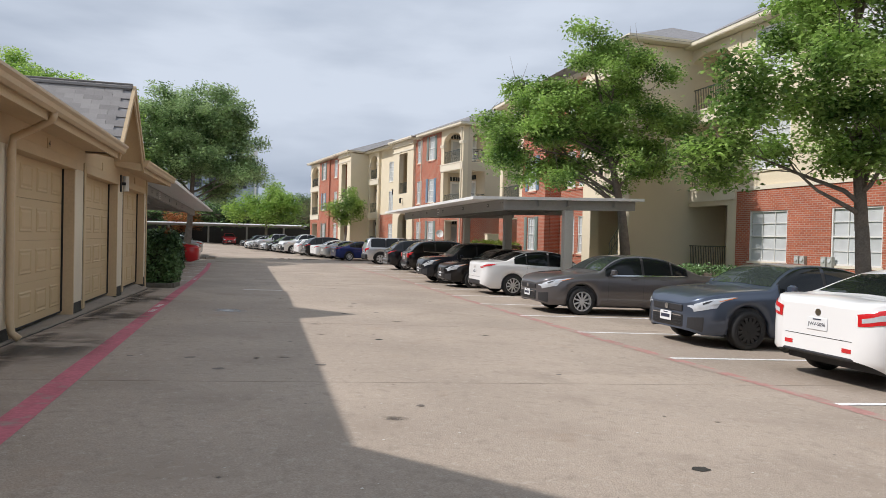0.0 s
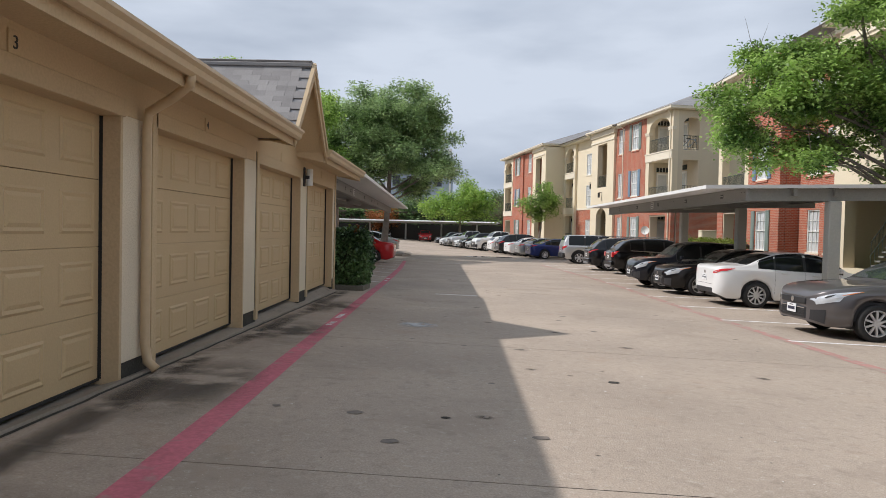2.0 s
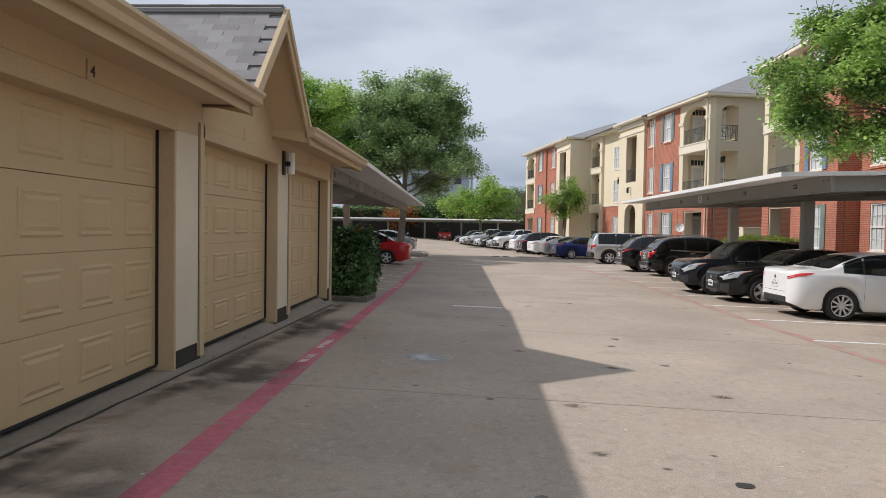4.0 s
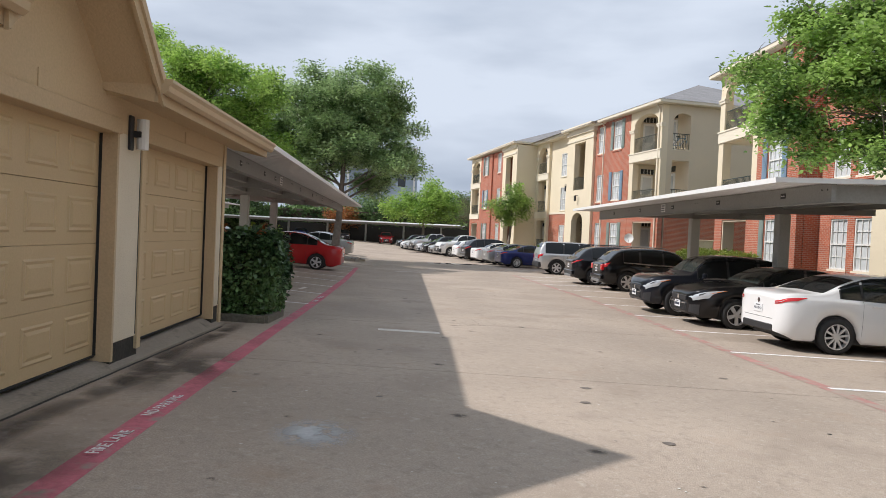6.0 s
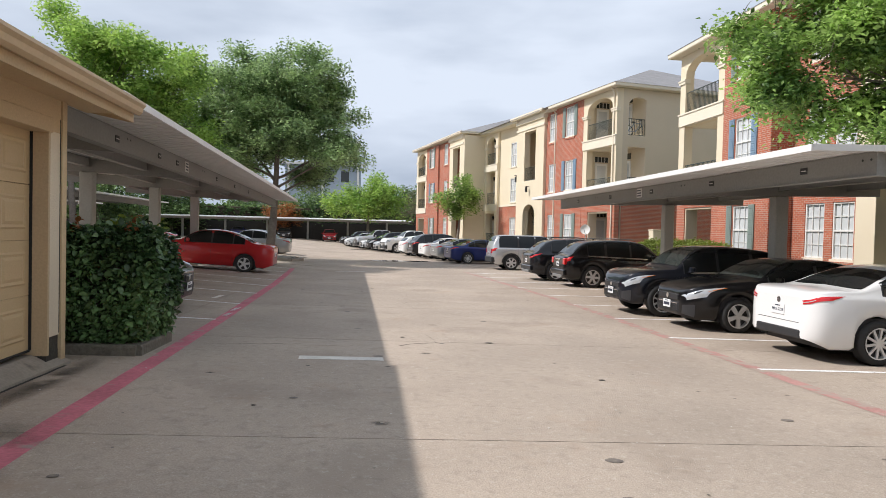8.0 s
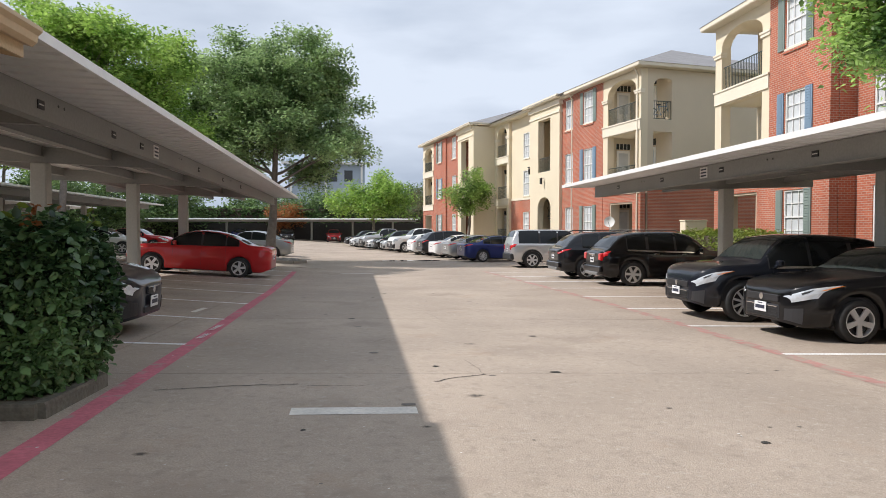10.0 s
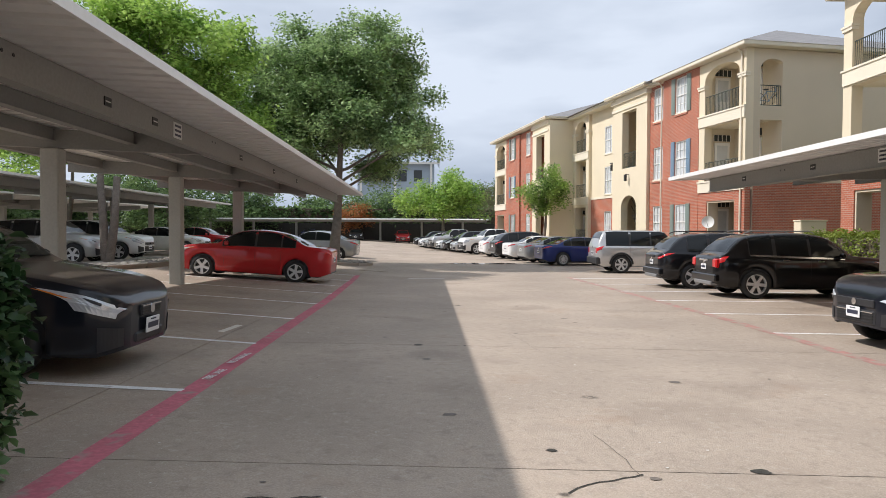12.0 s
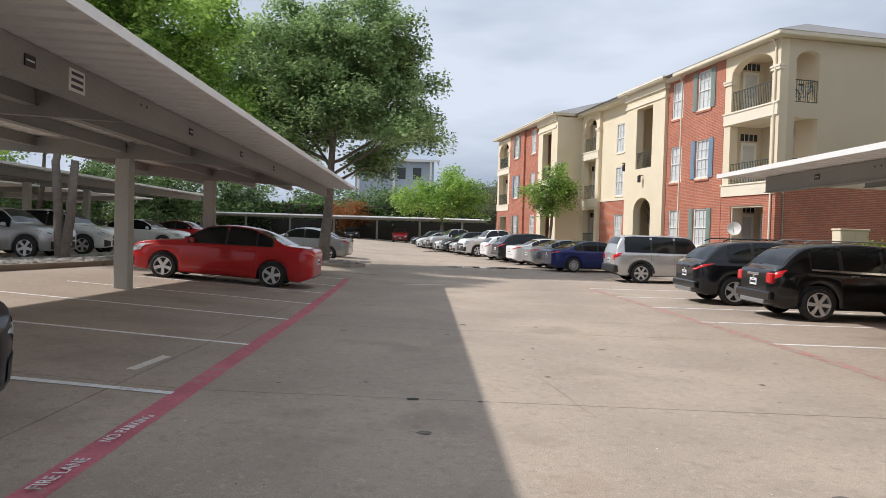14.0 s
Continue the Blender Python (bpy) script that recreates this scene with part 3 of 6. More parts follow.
def build_garage():
    root = thing("garage_block", "tan painted row of lock-up garages with cream piers", "garage", kind="")
    y_start, y_end = -12.7, GAR_END
    edges = [y_start] + [v for r in DOOR_RIGHT for v in (r - DOOR_W, r)] + [y_end]
    for a, b in zip(edges[0::2], edges[1::2]):
        part("pier", Geo().box(WX - 0.22, WX, a, b, 0.38, DOOR_TOP, 0.006), GARAGE_PIER, root, "cream painted pier")
        part("jamb", Geo().box(WX - 0.26, WX + 0.004, a - 0.012, a + 0.03, 0.2, DOOR_TOP, 0.003), GARAGE_TRIM, root)
        part("casing", Geo().box(WX - 0.26, WX + 0.022, b - 0.085, b + 0.012, 0.24, DOOR_TOP + 0.14, 0.003), GARAGE, root, "tan casing board beside the door")
        part("seam", Geo().box(WX - 0.01, WX + 0.003, b - 0.098, b - 0.085, 0.4, DOOR_TOP + 0.14), GRIME, root, "dark open joint beside the casing")
        part("pier_base", Geo().box(WX - 0.22, WX - 0.012, a, b, -0.1, 0.38), GRIME, root, "dark damp base of the pier")
    lint = Geo()
    lint.box(WX - 0.22, WX, y_start, y_end, DOOR_TOP, 3.0)
    part("lintel", lint, GARAGE, root, "tan painted board lintel")
    for r in DOOR_RIGHT:
        part("head_trim", Geo().box(WX - 0.2, WX + 0.022, r - DOOR_W - 0.02, r + 0.05, DOOR_TOP - 0.02, DOOR_TOP + 0.13, 0.006), GARAGE_TRIM, root)
    part("side_wall", Geo().box(-8.4, WX - 0.22, y_end - 0.22, y_end, 0.0, 2.98), GARAGE, root)
    part("side_wall", Geo().box(-8.4, WX - 0.22, y_start, y_start + 0.2, 0.0, 2.98), GARAGE, root)
    part("back_wall", Geo().box(-8.6, -8.4, y_start, y_end, -0.2, 2.98), GARAGE, root)
    part("corner_board", Geo().box(WX - 0.1, WX + 0.02, y_end - 0.08, y_end + 0.025, 0.1, 2.9, 0.004), GARAGE_TRIM, root)
    sill = Geo()
    for k in range(35):
        y = y_start + (y_end - y_start + 0.04) * k / 34
        front = g(WX + 0.07, y) + 0.022
        sill.v += [(WX + 0.075, y, front - 0.12), (WX + 0.07, y, front), (WX - 0.14, y, 0.21), (WX - 0.3, y, 0.215), (WX - 0.3, y, 0.0)]
        if k:
            i = 5 * k
            sill.f += [(i - 5 + a, i - 4 + a, i + 1 + a, i + a) for a in range(4)]
    sill.f += [(0, 1, 2, 3, 4), (174, 173, 172, 171, 170)]
    part("sill", sill, KERB, root, "stained concrete sill")
    # main roof, soffit, fascia and gutter
    ridge_x, ridge_z, ex, ez = -5.3, 4.88, -1.89, 2.935
    roof = Geo()
    for s in (0.0, -0.06):
        cuts = [y_start - 0.3] + [v for q in GABLES for v in (q - 1.12, q + 1.12)] + [y_end + 0.6]
        for k, (ya, yb) in enumerate(zip(cuts, cuts[1:])):
            xa = -2.5 if k % 2 else ex
            za = ez + (xa - ex) / (ridge_x - ex) * (ridge_z - ez)
            roof.quad((xa, ya, za + s), (xa, yb, za + s), (ridge_x, yb, ridge_z + s), (ridge_x, ya, ridge_z + s))
        roof.quad((ridge_x, y_start - 0.3, ridge_z + s), (ridge_x, y_end + 0.6, ridge_z + s), (-8.8, y_end + 0.6, ez + s), (-8.8, y_start - 0.3, ez + s))
    part("roof", roof, ROOF, root, "grey shingle roof")
    for y in (y_start, y_end - 0.02):
        end = Geo()
        end.poly([(WX - 0.3, y, 2.98), (-8.5, y, 2.98), (ridge_x, y, ridge_z - 0.1)])
        part("gable_end", end, GARAGE, root)
    for ya, yb in zip(cuts[0::2], cuts[1::2]):
        part("soffit", Geo().box(WX - 0.02, -1.91, ya, yb, 2.805, 2.825), GARAGE, root)
        part("fascia", Geo().box(-1.93, -1.902, ya, yb, 2.715, 2.935), GARAGE_TRIM, root)
        gut = Geo()
        prof = [(-1.868, 2.985), (-1.868, 2.86), (-1.81, 2.845), (-1.775, 2.875), (-1.765, 2.925), (-1.735, 2.955), (-1.735, 2.985), (-1.75, 2.985), (-1.75, 2.96), (-1.8, 2.9), (-1.855, 2.9), (-1.855, 2.985)]
        n = len(prof)
        gut.v = [(x - 0.03, y, z - 0.05) for y in (ya, yb) for x, z in prof]
        gut.f = [(a, (a + 1) % n, n + (a + 1) % n, n + a) for a in range(n)] + [(0, 1, 2, 3, 4, 5, 6), (n, n + 1, n + 2, n + 3, n + 4, n + 5, n + 6)]
        part("gutter", gut, GUTTER, root, "beige metal gutter")
    for y in cuts[1:]:
        ret = Geo()
        ret.v = [(x, yy, z) for yy in (y - 0.012, y + 0.012) for x, z in ((WX, 2.81), (-1.93, 2.715), (-1.91, 2.93), (WX, 3.15))]
        ret.f = [(0, 1, 2, 3), (7, 6, 5, 4), (0, 4, 5, 1)]
        part("eave_return", ret, GARAGE, root)
    # small front gables
    gz, hw, slope = 4.12, 1.19, 1.04
    for gy in GABLES:
        wall = Geo()
        wall.v = [(x, y, z) for x in (WX + 0.004, WX - 0.2) for y, z in ((gy - hw, 2.62), (gy + hw, 2.62), (gy + hw, gz - hw * slope - 0.02), (gy, gz - 0.06), (gy - hw, gz - hw * slope - 0.02))]
        wall.f = [(0, 1, 2, 3, 4), (9, 8, 7, 6, 5)]
        part("gable_wall", wall, GARAGE, root)
        for s in (-1, 1):
            deck = Geo()
            foot_y, foot_z = gy + s * (hw + 0.02), gz - (hw + 0.02) * slope
            for d in (0.0, -0.07):
                deck.quad((-1.9, gy, gz + d), (-1.9, foot_y, foot_z + d), (-4.3, foot_y, foot_z + d), (-4.3, gy, gz + d))
            part("gable_roof", deck, ROOF, root)
            sof = Geo()
            sof.quad((-1.895, gy, gz - 0.09), (-1.895, foot_y, foot_z - 0.09), (-2.42, foot_y, foot_z - 0.09), (-2.42, gy, gz - 0.09))
            part("gable_soffit", sof, GARAGE, root)
            rake = Geo()
            for x0, x1, top, dep in ((-1.9, -1.87, 0.045, 0.22), (-1.87, -1.845, 0.045, 0.1)):
                pts = [(gy, gz + top), (foot_y, foot_z + top), (foot_y, foot_z + top - dep), (gy, gz + top - dep * 1.2)]
                i = len(rake.v)
                rake.v += [(x, y, z) for x in (x0, x1) for y, z in pts]
                rake.f += [(i, i + 1, i + 2, i + 3), (i + 7, i + 6, i + 5, i + 4), (i, i + 4, i + 5, i + 1), (i + 3, i + 2, i + 6, i + 7), (i + 1, i + 5, i + 6, i + 2)]
            part("rake_board", rake, GARAGE_TRIM, root)
    ds = Geo()
    ds.tube([(-1.84, 10.38, 2.81), (-1.86, 10.41, 2.74), (-2.05, 10.53, 2.65), (-2.32, 10.66, 2.54), (-2.345, 10.68, 2.4), (-2.345, 10.68, 0.5), (-2.32, 10.68, 0.34), (-2.24, 10.68, 0.27)], [0.042] * 8, 8)
    part("downspout", ds, GUTTER, root, "beige metal downspout", smooth=True)
    for k, r in enumerate(DOOR_RIGHT):
        garage_door(r)
        y = r - 1.37
        plate = thing("number_plate", "small tan number plate above a garage door", "number plate", "garage numbers")
        part("plate", Geo().box(WX + 0.002, WX + 0.014, y - 0.06, y + 0.06, 2.59, 2.75, 0.003), GARAGE, plate)
        digit = {6: "3", 7: "4"}.get(k)
        if digit:
            d = part("digit", text_mesh(digit, 0.12, TRIM), None, plate)
            d.matrix_world = pose(WX + 0.017, y, 2.67, 90, 0, 90)
    lamp = thing("wall_lamp", "narrow white wall lamp with black back plate", "wall lamp")
    part("back_plate", Geo().box(WX + 0.002, WX + 0.03, 17.13, 17.22, 2.32, 2.67, 0.006), TRIM, lamp)
    part("shade", Geo().tube([(WX + 0.09, 17.28, 2.34), (WX + 0.09, 17.28, 2.65)], [0.06, 0.06], 12), FRAME_W, lamp, smooth=False)
    part("bracket", Geo().box(WX + 0.02, WX + 0.1, 17.2, 17.28, 2.46, 2.52), TRIM, lamp)


def build_shingles():
    """Shingle tabs on the small gable, each a piece of its own."""
    roof = bpy.data.objects["gable_roof"]
    tab = Geo()
    tab.box(-0.148, 0.148, -0.0, 0.17, 0.0, 0.012)
    me = tab.mesh("shingle", SHINGLE)
    gy, gz, slope = GABLES[2], 4.12, 1.04
    ang = math.degrees(math.atan(slope))
    rnd = random.Random(3)
    for s in (-1, 1):
        for r in range(13):
            d = 1.7 - r * 0.134
            for c in range(8):
                x = -2.05 - c * 0.3 - (r % 2) * 0.15
                y, z = gy + s * d * math.cos(radians(ang)), gz - d * math.sin(radians(ang))
                ob = new("shingle", me)
                ob.parent = bpy.data.objects["garage_block"]
                ob.matrix_world = pose(x, y, z + 0.008, 0, 0, 0) @ (pose(0, 0, 0, ang + 1.5, 0, 0) if s < 0 else pose(0, 0, 0, -ang - 1.5, 0, 0) @ pose(0, 0, 0, 0, 0, 180))
                ob.location.z += rnd.uniform(0, 0.004)
    part("ridge_cap", Geo().box(-4.2, -1.9, gy - 0.09, gy + 0.09, gz - 0.03, gz + 0.03, 0.01), SHINGLE, bpy.data.objects["garage_block"])


build_garage()


# ---- carports ----
def carport(m, length, depth, post_ys, post_x, side, rise, label, beam_x=1.05, post_z=-2.9, mid=(), near=True):
    """Open parking roof in a frame whose y runs along the front edge; side is the way to the back along x."""
    root = thing("carport", label, "carport", "carports", m=m)
    s = side
    top = lambda x: rise * x / depth
    sheet = Geo()
    n = int(length / 0.305)
    zs = ((0.0, 0.0), (0.55, 0.0), (0.62, 0.035), (0.85, 0.035), (0.92, 0.0))
    ys = [(k + a) * length / n for k in range(n) for a, _ in zs] + [length]
    hz = [h for k in range(n) for _, h in zs] + [0.0]
    for off in (0.012, 0.0):
        i = len(sheet.v)
        for y, h in zip(ys, hz):
            sheet.v += [(0.0, y, h + off), (s * depth, y, top(depth) + h + off)]
        sheet.f += [(i + 2 * k, i + 2 * k + 1, i + 2 * k + 3, i + 2 * k + 2) for k in range(len(ys) - 1)]
    part("roof_sheet", sheet, SHEET, root, "white ribbed metal sheet")
    edge = Geo()
    for x in (0.0, s * depth):
        edge.box(x - 0.02, x + 0.02, 0, length, top(abs(x)) - 0.035, top(abs(x)) + 0.055)
    part("edge_trim", edge, SHEET, root, "white edge trim")
    for y in (0.0, length):
        e = Geo()
        e.v = [(x, yy, z) for yy in (y - 0.02, y + 0.02) for x, z in ((0, -0.03), (s * depth, top(depth) - 0.03), (s * depth, top(depth) + 0.055), (0, 0.055))]
        e.f = [(0, 1, 2, 3), (7, 6, 5, 4), (3, 2, 6, 7), (0, 4, 5, 1)]
        part("end_trim", e, SHEET, root)
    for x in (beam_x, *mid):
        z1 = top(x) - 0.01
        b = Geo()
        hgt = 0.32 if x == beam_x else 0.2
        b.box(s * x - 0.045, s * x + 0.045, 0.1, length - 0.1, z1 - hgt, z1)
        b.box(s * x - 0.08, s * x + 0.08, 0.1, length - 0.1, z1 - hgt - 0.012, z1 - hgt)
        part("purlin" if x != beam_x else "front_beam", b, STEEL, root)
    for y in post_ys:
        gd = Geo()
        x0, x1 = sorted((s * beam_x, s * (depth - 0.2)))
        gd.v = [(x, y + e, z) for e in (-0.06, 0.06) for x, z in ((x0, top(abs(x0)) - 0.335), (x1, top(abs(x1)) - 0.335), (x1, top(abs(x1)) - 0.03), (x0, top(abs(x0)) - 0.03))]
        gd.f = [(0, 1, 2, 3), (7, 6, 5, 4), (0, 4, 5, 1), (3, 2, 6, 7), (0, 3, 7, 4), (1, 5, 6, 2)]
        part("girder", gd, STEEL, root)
        p = Geo().box(s * post_x - 0.15, s * post_x + 0.15, y - 0.13, y + 0.13, post_z - 0.3, top(post_x) - 0.34, 0.02)
        part("post", p, POST, root, "pale grey painted steel post")
        for dx in (-0.16, 0.16):
            part("bolt", Geo().tube([(s * beam_x + 0.07 * -s, y + dx * 0.5, top(beam_x) - 0.12), (s * beam_x + 0.075 * -s, y + dx * 0.5, top(beam_x) - 0.12)], [0.018, 0.018], 6), TRIM, root)
    return root


left_port = carport(pose(-1.98, 21.02, 3.0, -0.35, 0, 0.9), 24.9, 6.4, [3.38 + 5.48 * k for k in range(4)], 3.6, -1, 0.26,
                    "long flat carport of white ribbed sheet on grey steel", mid=(2.3, 3.6, 5.4))
right_port = carport(pose(6.55, 21.2, 2.76, 0, 0, -0.25), 14.75, 5.75, [0.25, 5.55, 10.95], 3.2, 1, 0.14,
                     "flat carport of white ribbed sheet on grey steel", mid=(2.2, 3.2, 4.8))
carport(pose(-13.0, 27.0, 3.25, 0, 0, 1.6), 40.0, 6.5, [3 + 5.48 * k for k in range(7)], 4.0, -1, 0.25, "flat grey carport behind the gravel island", mid=(4.0,))
carport(pose(-27.3, 24.0, 3.1, 0, 0, 1.6), 52.0, 6.5, [3 + 5.48 * k for k in range(9)], 2.5, 1, 0.22, "flat grey carport back to back in the far parking row", mid=(3.4,))
carport(pose(-32.0, 34.0, 3.4, 0, 0, 1.6), 44.0, 6.5, [3 + 5.48 * k for k in range(8)], 4.0, -1, 0.25, "far flat carport with grey posts", mid=(4.0,))
carport(pose(7.5, 105.0, 2.8, 0, 0, 94), 50.0, 6.0, [3 + 5.48 * k for k in range(9)], 3.4, 1, 0.2, "far carport across the end of the drive", post_z=-2.8, mid=(3.4,))


def beam_sign(root, side, y, z, w, h, light, bars):
    sg = thing("carport_sign", "small stall sign on the carport beam", "sign", "stall signs", m=root.matrix_world.copy())
    x = side * 1.05 - side * 0.05
    part("plate", Geo().box(x - 0.006, x + 0.006, y - w / 2, y + w / 2, z - h / 2, z + h / 2), WHITE_INK if light else TRIM, sg)
    for k in range(bars):
        zz = z + h * (0.5 - (k + 0.7) / (bars + 0.4))
        part("bar", Geo().box(x - side * 0.006 - 0.003, x - side * 0.006 + 0.003, y - w * 0.38, y + w * 0.38, zz - h * 0.07, zz + h * 0.07), INK if light else WHITE_INK, sg)


for y, w, h, light, bars in ((0.45, 0.42, 0.2, True, 2), (2.9, 0.16, 0.1, False, 1), (5.2, 0.16, 0.1, False, 1), (6.5, 0.16, 0.1, False, 1), (7.3, 0.3, 0.22, True, 3), (10.6, 0.16, 0.1, False, 1), (13.4, 0.16, 0.1, False, 1), (16.2, 0.16, 0.1, False, 1)):
    beam_sign(left_port, -1, y, -0.13, w, h, light, bars)
for y, w, h, light, bars in ((1.6, 0.16, 0.1, False, 1), (4.4, 0.16, 0.1, False, 1), (7.2, 0.16, 0.1, False, 1), (7.9, 0.3, 0.22, True, 3), (9.9, 0.16, 0.1, False, 1), (12.7, 0.16, 0.1, False, 1)):
    beam_sign(right_port, 1, y, -0.13, w, h, light, bars)


# ---- apartment buildings ----
BALUSTER = Geo().box(-0.009, 0.009, -0.009, 0.009, 0.1, 1.0).mesh("baluster", RAIL)
EAVE_STEP = [0]


class Block:
    """A facade frame: u runs along the front, v goes inwards, z up."""

    def __init__(self, label, x, y, heading, flip):
        self.s = -1 if flip else 1
        self.root = thing("apartment_building", label, "building", "apartment buildings", m=pose(x, y, 0, 0, 0, heading))

    def box(self, geo, u0, u1, v0, v1, z0, z1):
        a, b = sorted((self.s * u0, self.s * u1))
        geo.box(a, b, v0, v1, z0, z1)
        return geo

    def wall(self, m, u0, u1, v0, z0, z1, holes=(), thick=0.3, label="", name="wall"):
        """A wall with holes (ua, ub, za, zb, rise of an arch)."""
        us = sorted({u0, u1, *[h[0] for h in holes], *[h[1] for h in holes]})
        zs = sorted({z0, z1, *[h[2] for h in holes], *[h[3] for h in holes]})
        geo = Geo()
        for a, b in zip(us, us[1:]):
            run = None
            for c, d in list(zip(zs, zs[1:])) + [(z1, None)]:
                hit = d is None or any(h[0] <= a < h[1] and h[2] <= c < h[3] for h in holes)
                if hit:
                    if run is not None:
                        self.box(geo, a, b, v0, v0 + thick, run, c)
                    run = None
                elif run is None:
                    run = c
        for h in holes:
            if len(h) > 4 and h[4]:
                self.arch(geo, *h, v0, thick)
        return part(name, geo, m, self.root, label)

    def arch(self, geo, ua, ub, za, zb, rise, v0, thick):
        n, c, r = 12, (ua + ub) / 2, (ub - ua) / 2
        for k in range(n):
            a0, a1 = math.pi * k / n, math.pi * (k + 1) / n
            p = [(c - r * math.cos(a), zb - rise + rise * math.sin(a)) for a in (a0, a1)]
            i = len(geo.v)
            geo.v += [(self.s * u, v, z) for v in (v0, v0 + thick) for u, z in (p[0], p[1], (p[1][0], zb), (p[0][0], zb))]
            geo.f += [(i, i + 1, i + 2, i + 3), (i + 7, i + 6, i + 5, i + 4), (i, i + 4, i + 5, i + 1)]

    def window(self, u, z, w, h, v, shutters=None, cols=3, rows=4, arch=False, pane=None):
        root = part("window", self.box(Geo(), u - w / 2 - 0.06, u + w / 2 + 0.06, v - 0.03, v + 0.02, z - 0.08, z), CREAM_PALE, self.root, "white double-hung window with blinds")
        fr = Geo()
        for a, b in ((u - w / 2, u - w / 2 + 0.055), (u + w / 2 - 0.055, u + w / 2)):
            self.box(fr, a, b, v + 0.03, v + 0.09, z, z + h)
        for c in (z, z + h / 2 - 0.03, z + h - 0.055):
            self.box(fr, u - w / 2 + 0.055, u + w / 2 - 0.055, v + 0.034, v + 0.086, c, c + 0.055)
        for k in range(1, cols):
            uu = u - w / 2 + w * k / cols
            self.box(fr, uu - 0.012, uu + 0.012, v + 0.055, v + 0.083, z + 0.055, z + h - 0.055)
        for k in range(1, rows):
            zz = z + h * k / rows
            if abs(zz - z - h / 2) > 0.1:
                self.box(fr, u - w / 2 + 0.055, u + w / 2 - 0.055, v + 0.058, v + 0.08, zz - 0.012, zz + 0.012)
        part("frame", fr, FRAME_W, root, "white frame")
        for k in range(2):
            part("pane", self.box(Geo(), u - w / 2 + 0.05, u + w / 2 - 0.05, v + 0.09 + 0.01 * k, v + 0.1 + 0.01 * k, z + 0.02 + h / 2 * k, z + h / 2 * (k + 1) - 0.01), pane or BLIND, root)
        if shutters:
            for sd in (-1, 1):
                sh = Geo()
                a, b = sorted((u + sd * (w / 2 + 0.04), u + sd * (w / 2 + 0.4)))
                self.box(sh, a, b, v - 0.05, v - 0.01, z - 0.02, z + h + 0.02)
                for k in range(int(h / 0.09)):
                    self.box(sh, a + 0.05, b - 0.05, v - 0.065, v - 0.05, z + 0.06 + k * 0.09, z + 0.11 + k * 0.09)
                part("shutter", sh, shutters, self.root, "louvred shutter")

    def railing(self, u0, u1, v, z, along="u", v1=0.0):
        geo = Geo()
        bars = []
        if along == "u":
            for zz in (z + 0.08, z + 1.0):
                self.box(geo, u0, u1, v - 0.02, v + 0.02, zz, zz + 0.035)
            n = int((u1 - u0) / 0.11)
            bars = [(u0 + (u1 - u0) * k / n, v) for k in range(n + 1)]
        else:
            for zz in (z + 0.08, z + 1.0):
                self.box(geo, u0 - 0.02, u0 + 0.02, v, v1, zz, zz + 0.035)
            n = int((v1 - v) / 0.11)
            bars = [(u0, v + (v1 - v) * k / n) for k in range(n + 1)]
        rail = part("railing", geo, RAIL, self.root, "dark metal balcony railing")
        for u, vv in bars:
            bar = part("baluster", BALUSTER, None, rail)
            bar.location = (self.s * u, vv, z)

    def balcony_bay(self, u0, u1, v, base, eave, brick_base=True, deep=1.9, side=None):
        """Three stacked balconies between pillars; the top one under an arch."""
        p = 0.5
        f1, f2 = base + 3.4, base + 6.75
        if brick_base:
            self.wall(BRICK, u0, u1, v, base - 1.1, f1 - 0.15, [(u0 + 0.75, u1 - 0.75, base + 0.1, base + 2.45)], label="red brick ground floor wall")
            for a, b, c, d in ((u0 + 0.75, u0 + 0.83, base + 0.1, base + 2.45), (u1 - 0.83, u1 - 0.75, base + 0.1, base + 2.45), (u0 + 0.83, u1 - 0.83, base + 2.37, base + 2.45)):
                part("opening_trim", self.box(Geo(), a, b, v + 0.05, v + 0.6, c, d), TAUPE, self.root)
            self.window((u0 + u1) / 2 + 0.9, base + 0.6, 1.0, 1.6, v + deep - 0.13)
        else:
            self.wall(CREAM, u0, u1, v, base - 1.1, f1 - 0.15, [(u0 + p, u1 - p, base + 0.1, base + 2.7)], 0.45)
        self.wall(CREAM, u0, u1, v, f1 - 0.15, eave, [(u0 + p, u1 - p, f1 + 0.05, f2 - 0.55), (u0 + p, u1 - p, f2 + 0.05, eave - 0.3, 0.6)], 0.4, "cream stucco balcony front")
        for z in (f1 - 0.2, f2 - 0.2):
            part("balcony_slab", self.box(Geo(), u0 + 0.02, u1 - 0.02, v - 0.06, v + deep, z - 0.3, z + 0.2), CREAM_PALE, self.root, "pale balcony edge")
            part("moulding", self.box(Geo(), u0 - 0.02, u1 + 0.02, v - 0.1, v - 0.0, z + 0.2, z + 0.27), CREAM_PALE, self.root)
        for z in (eave - 1.3, ):
            for a in (u0, u1 - p):
                cap = Geo()
                self.box(cap, a - 0.05, a + p + 0.05, v - 0.06, v + 0.2, z, z + 0.12)
                self.box(cap, a - 0.08, a + p + 0.08, v - 0.09, v + 0.2, z + 0.12, z + 0.2)
                part("pillar_capital", cap, CREAM_PALE, self.root)
        part("back_wall", self.box(Geo(), u0, u1, v + deep, v + deep + 0.2, base - 1.1, eave), TAUPE, self.root)
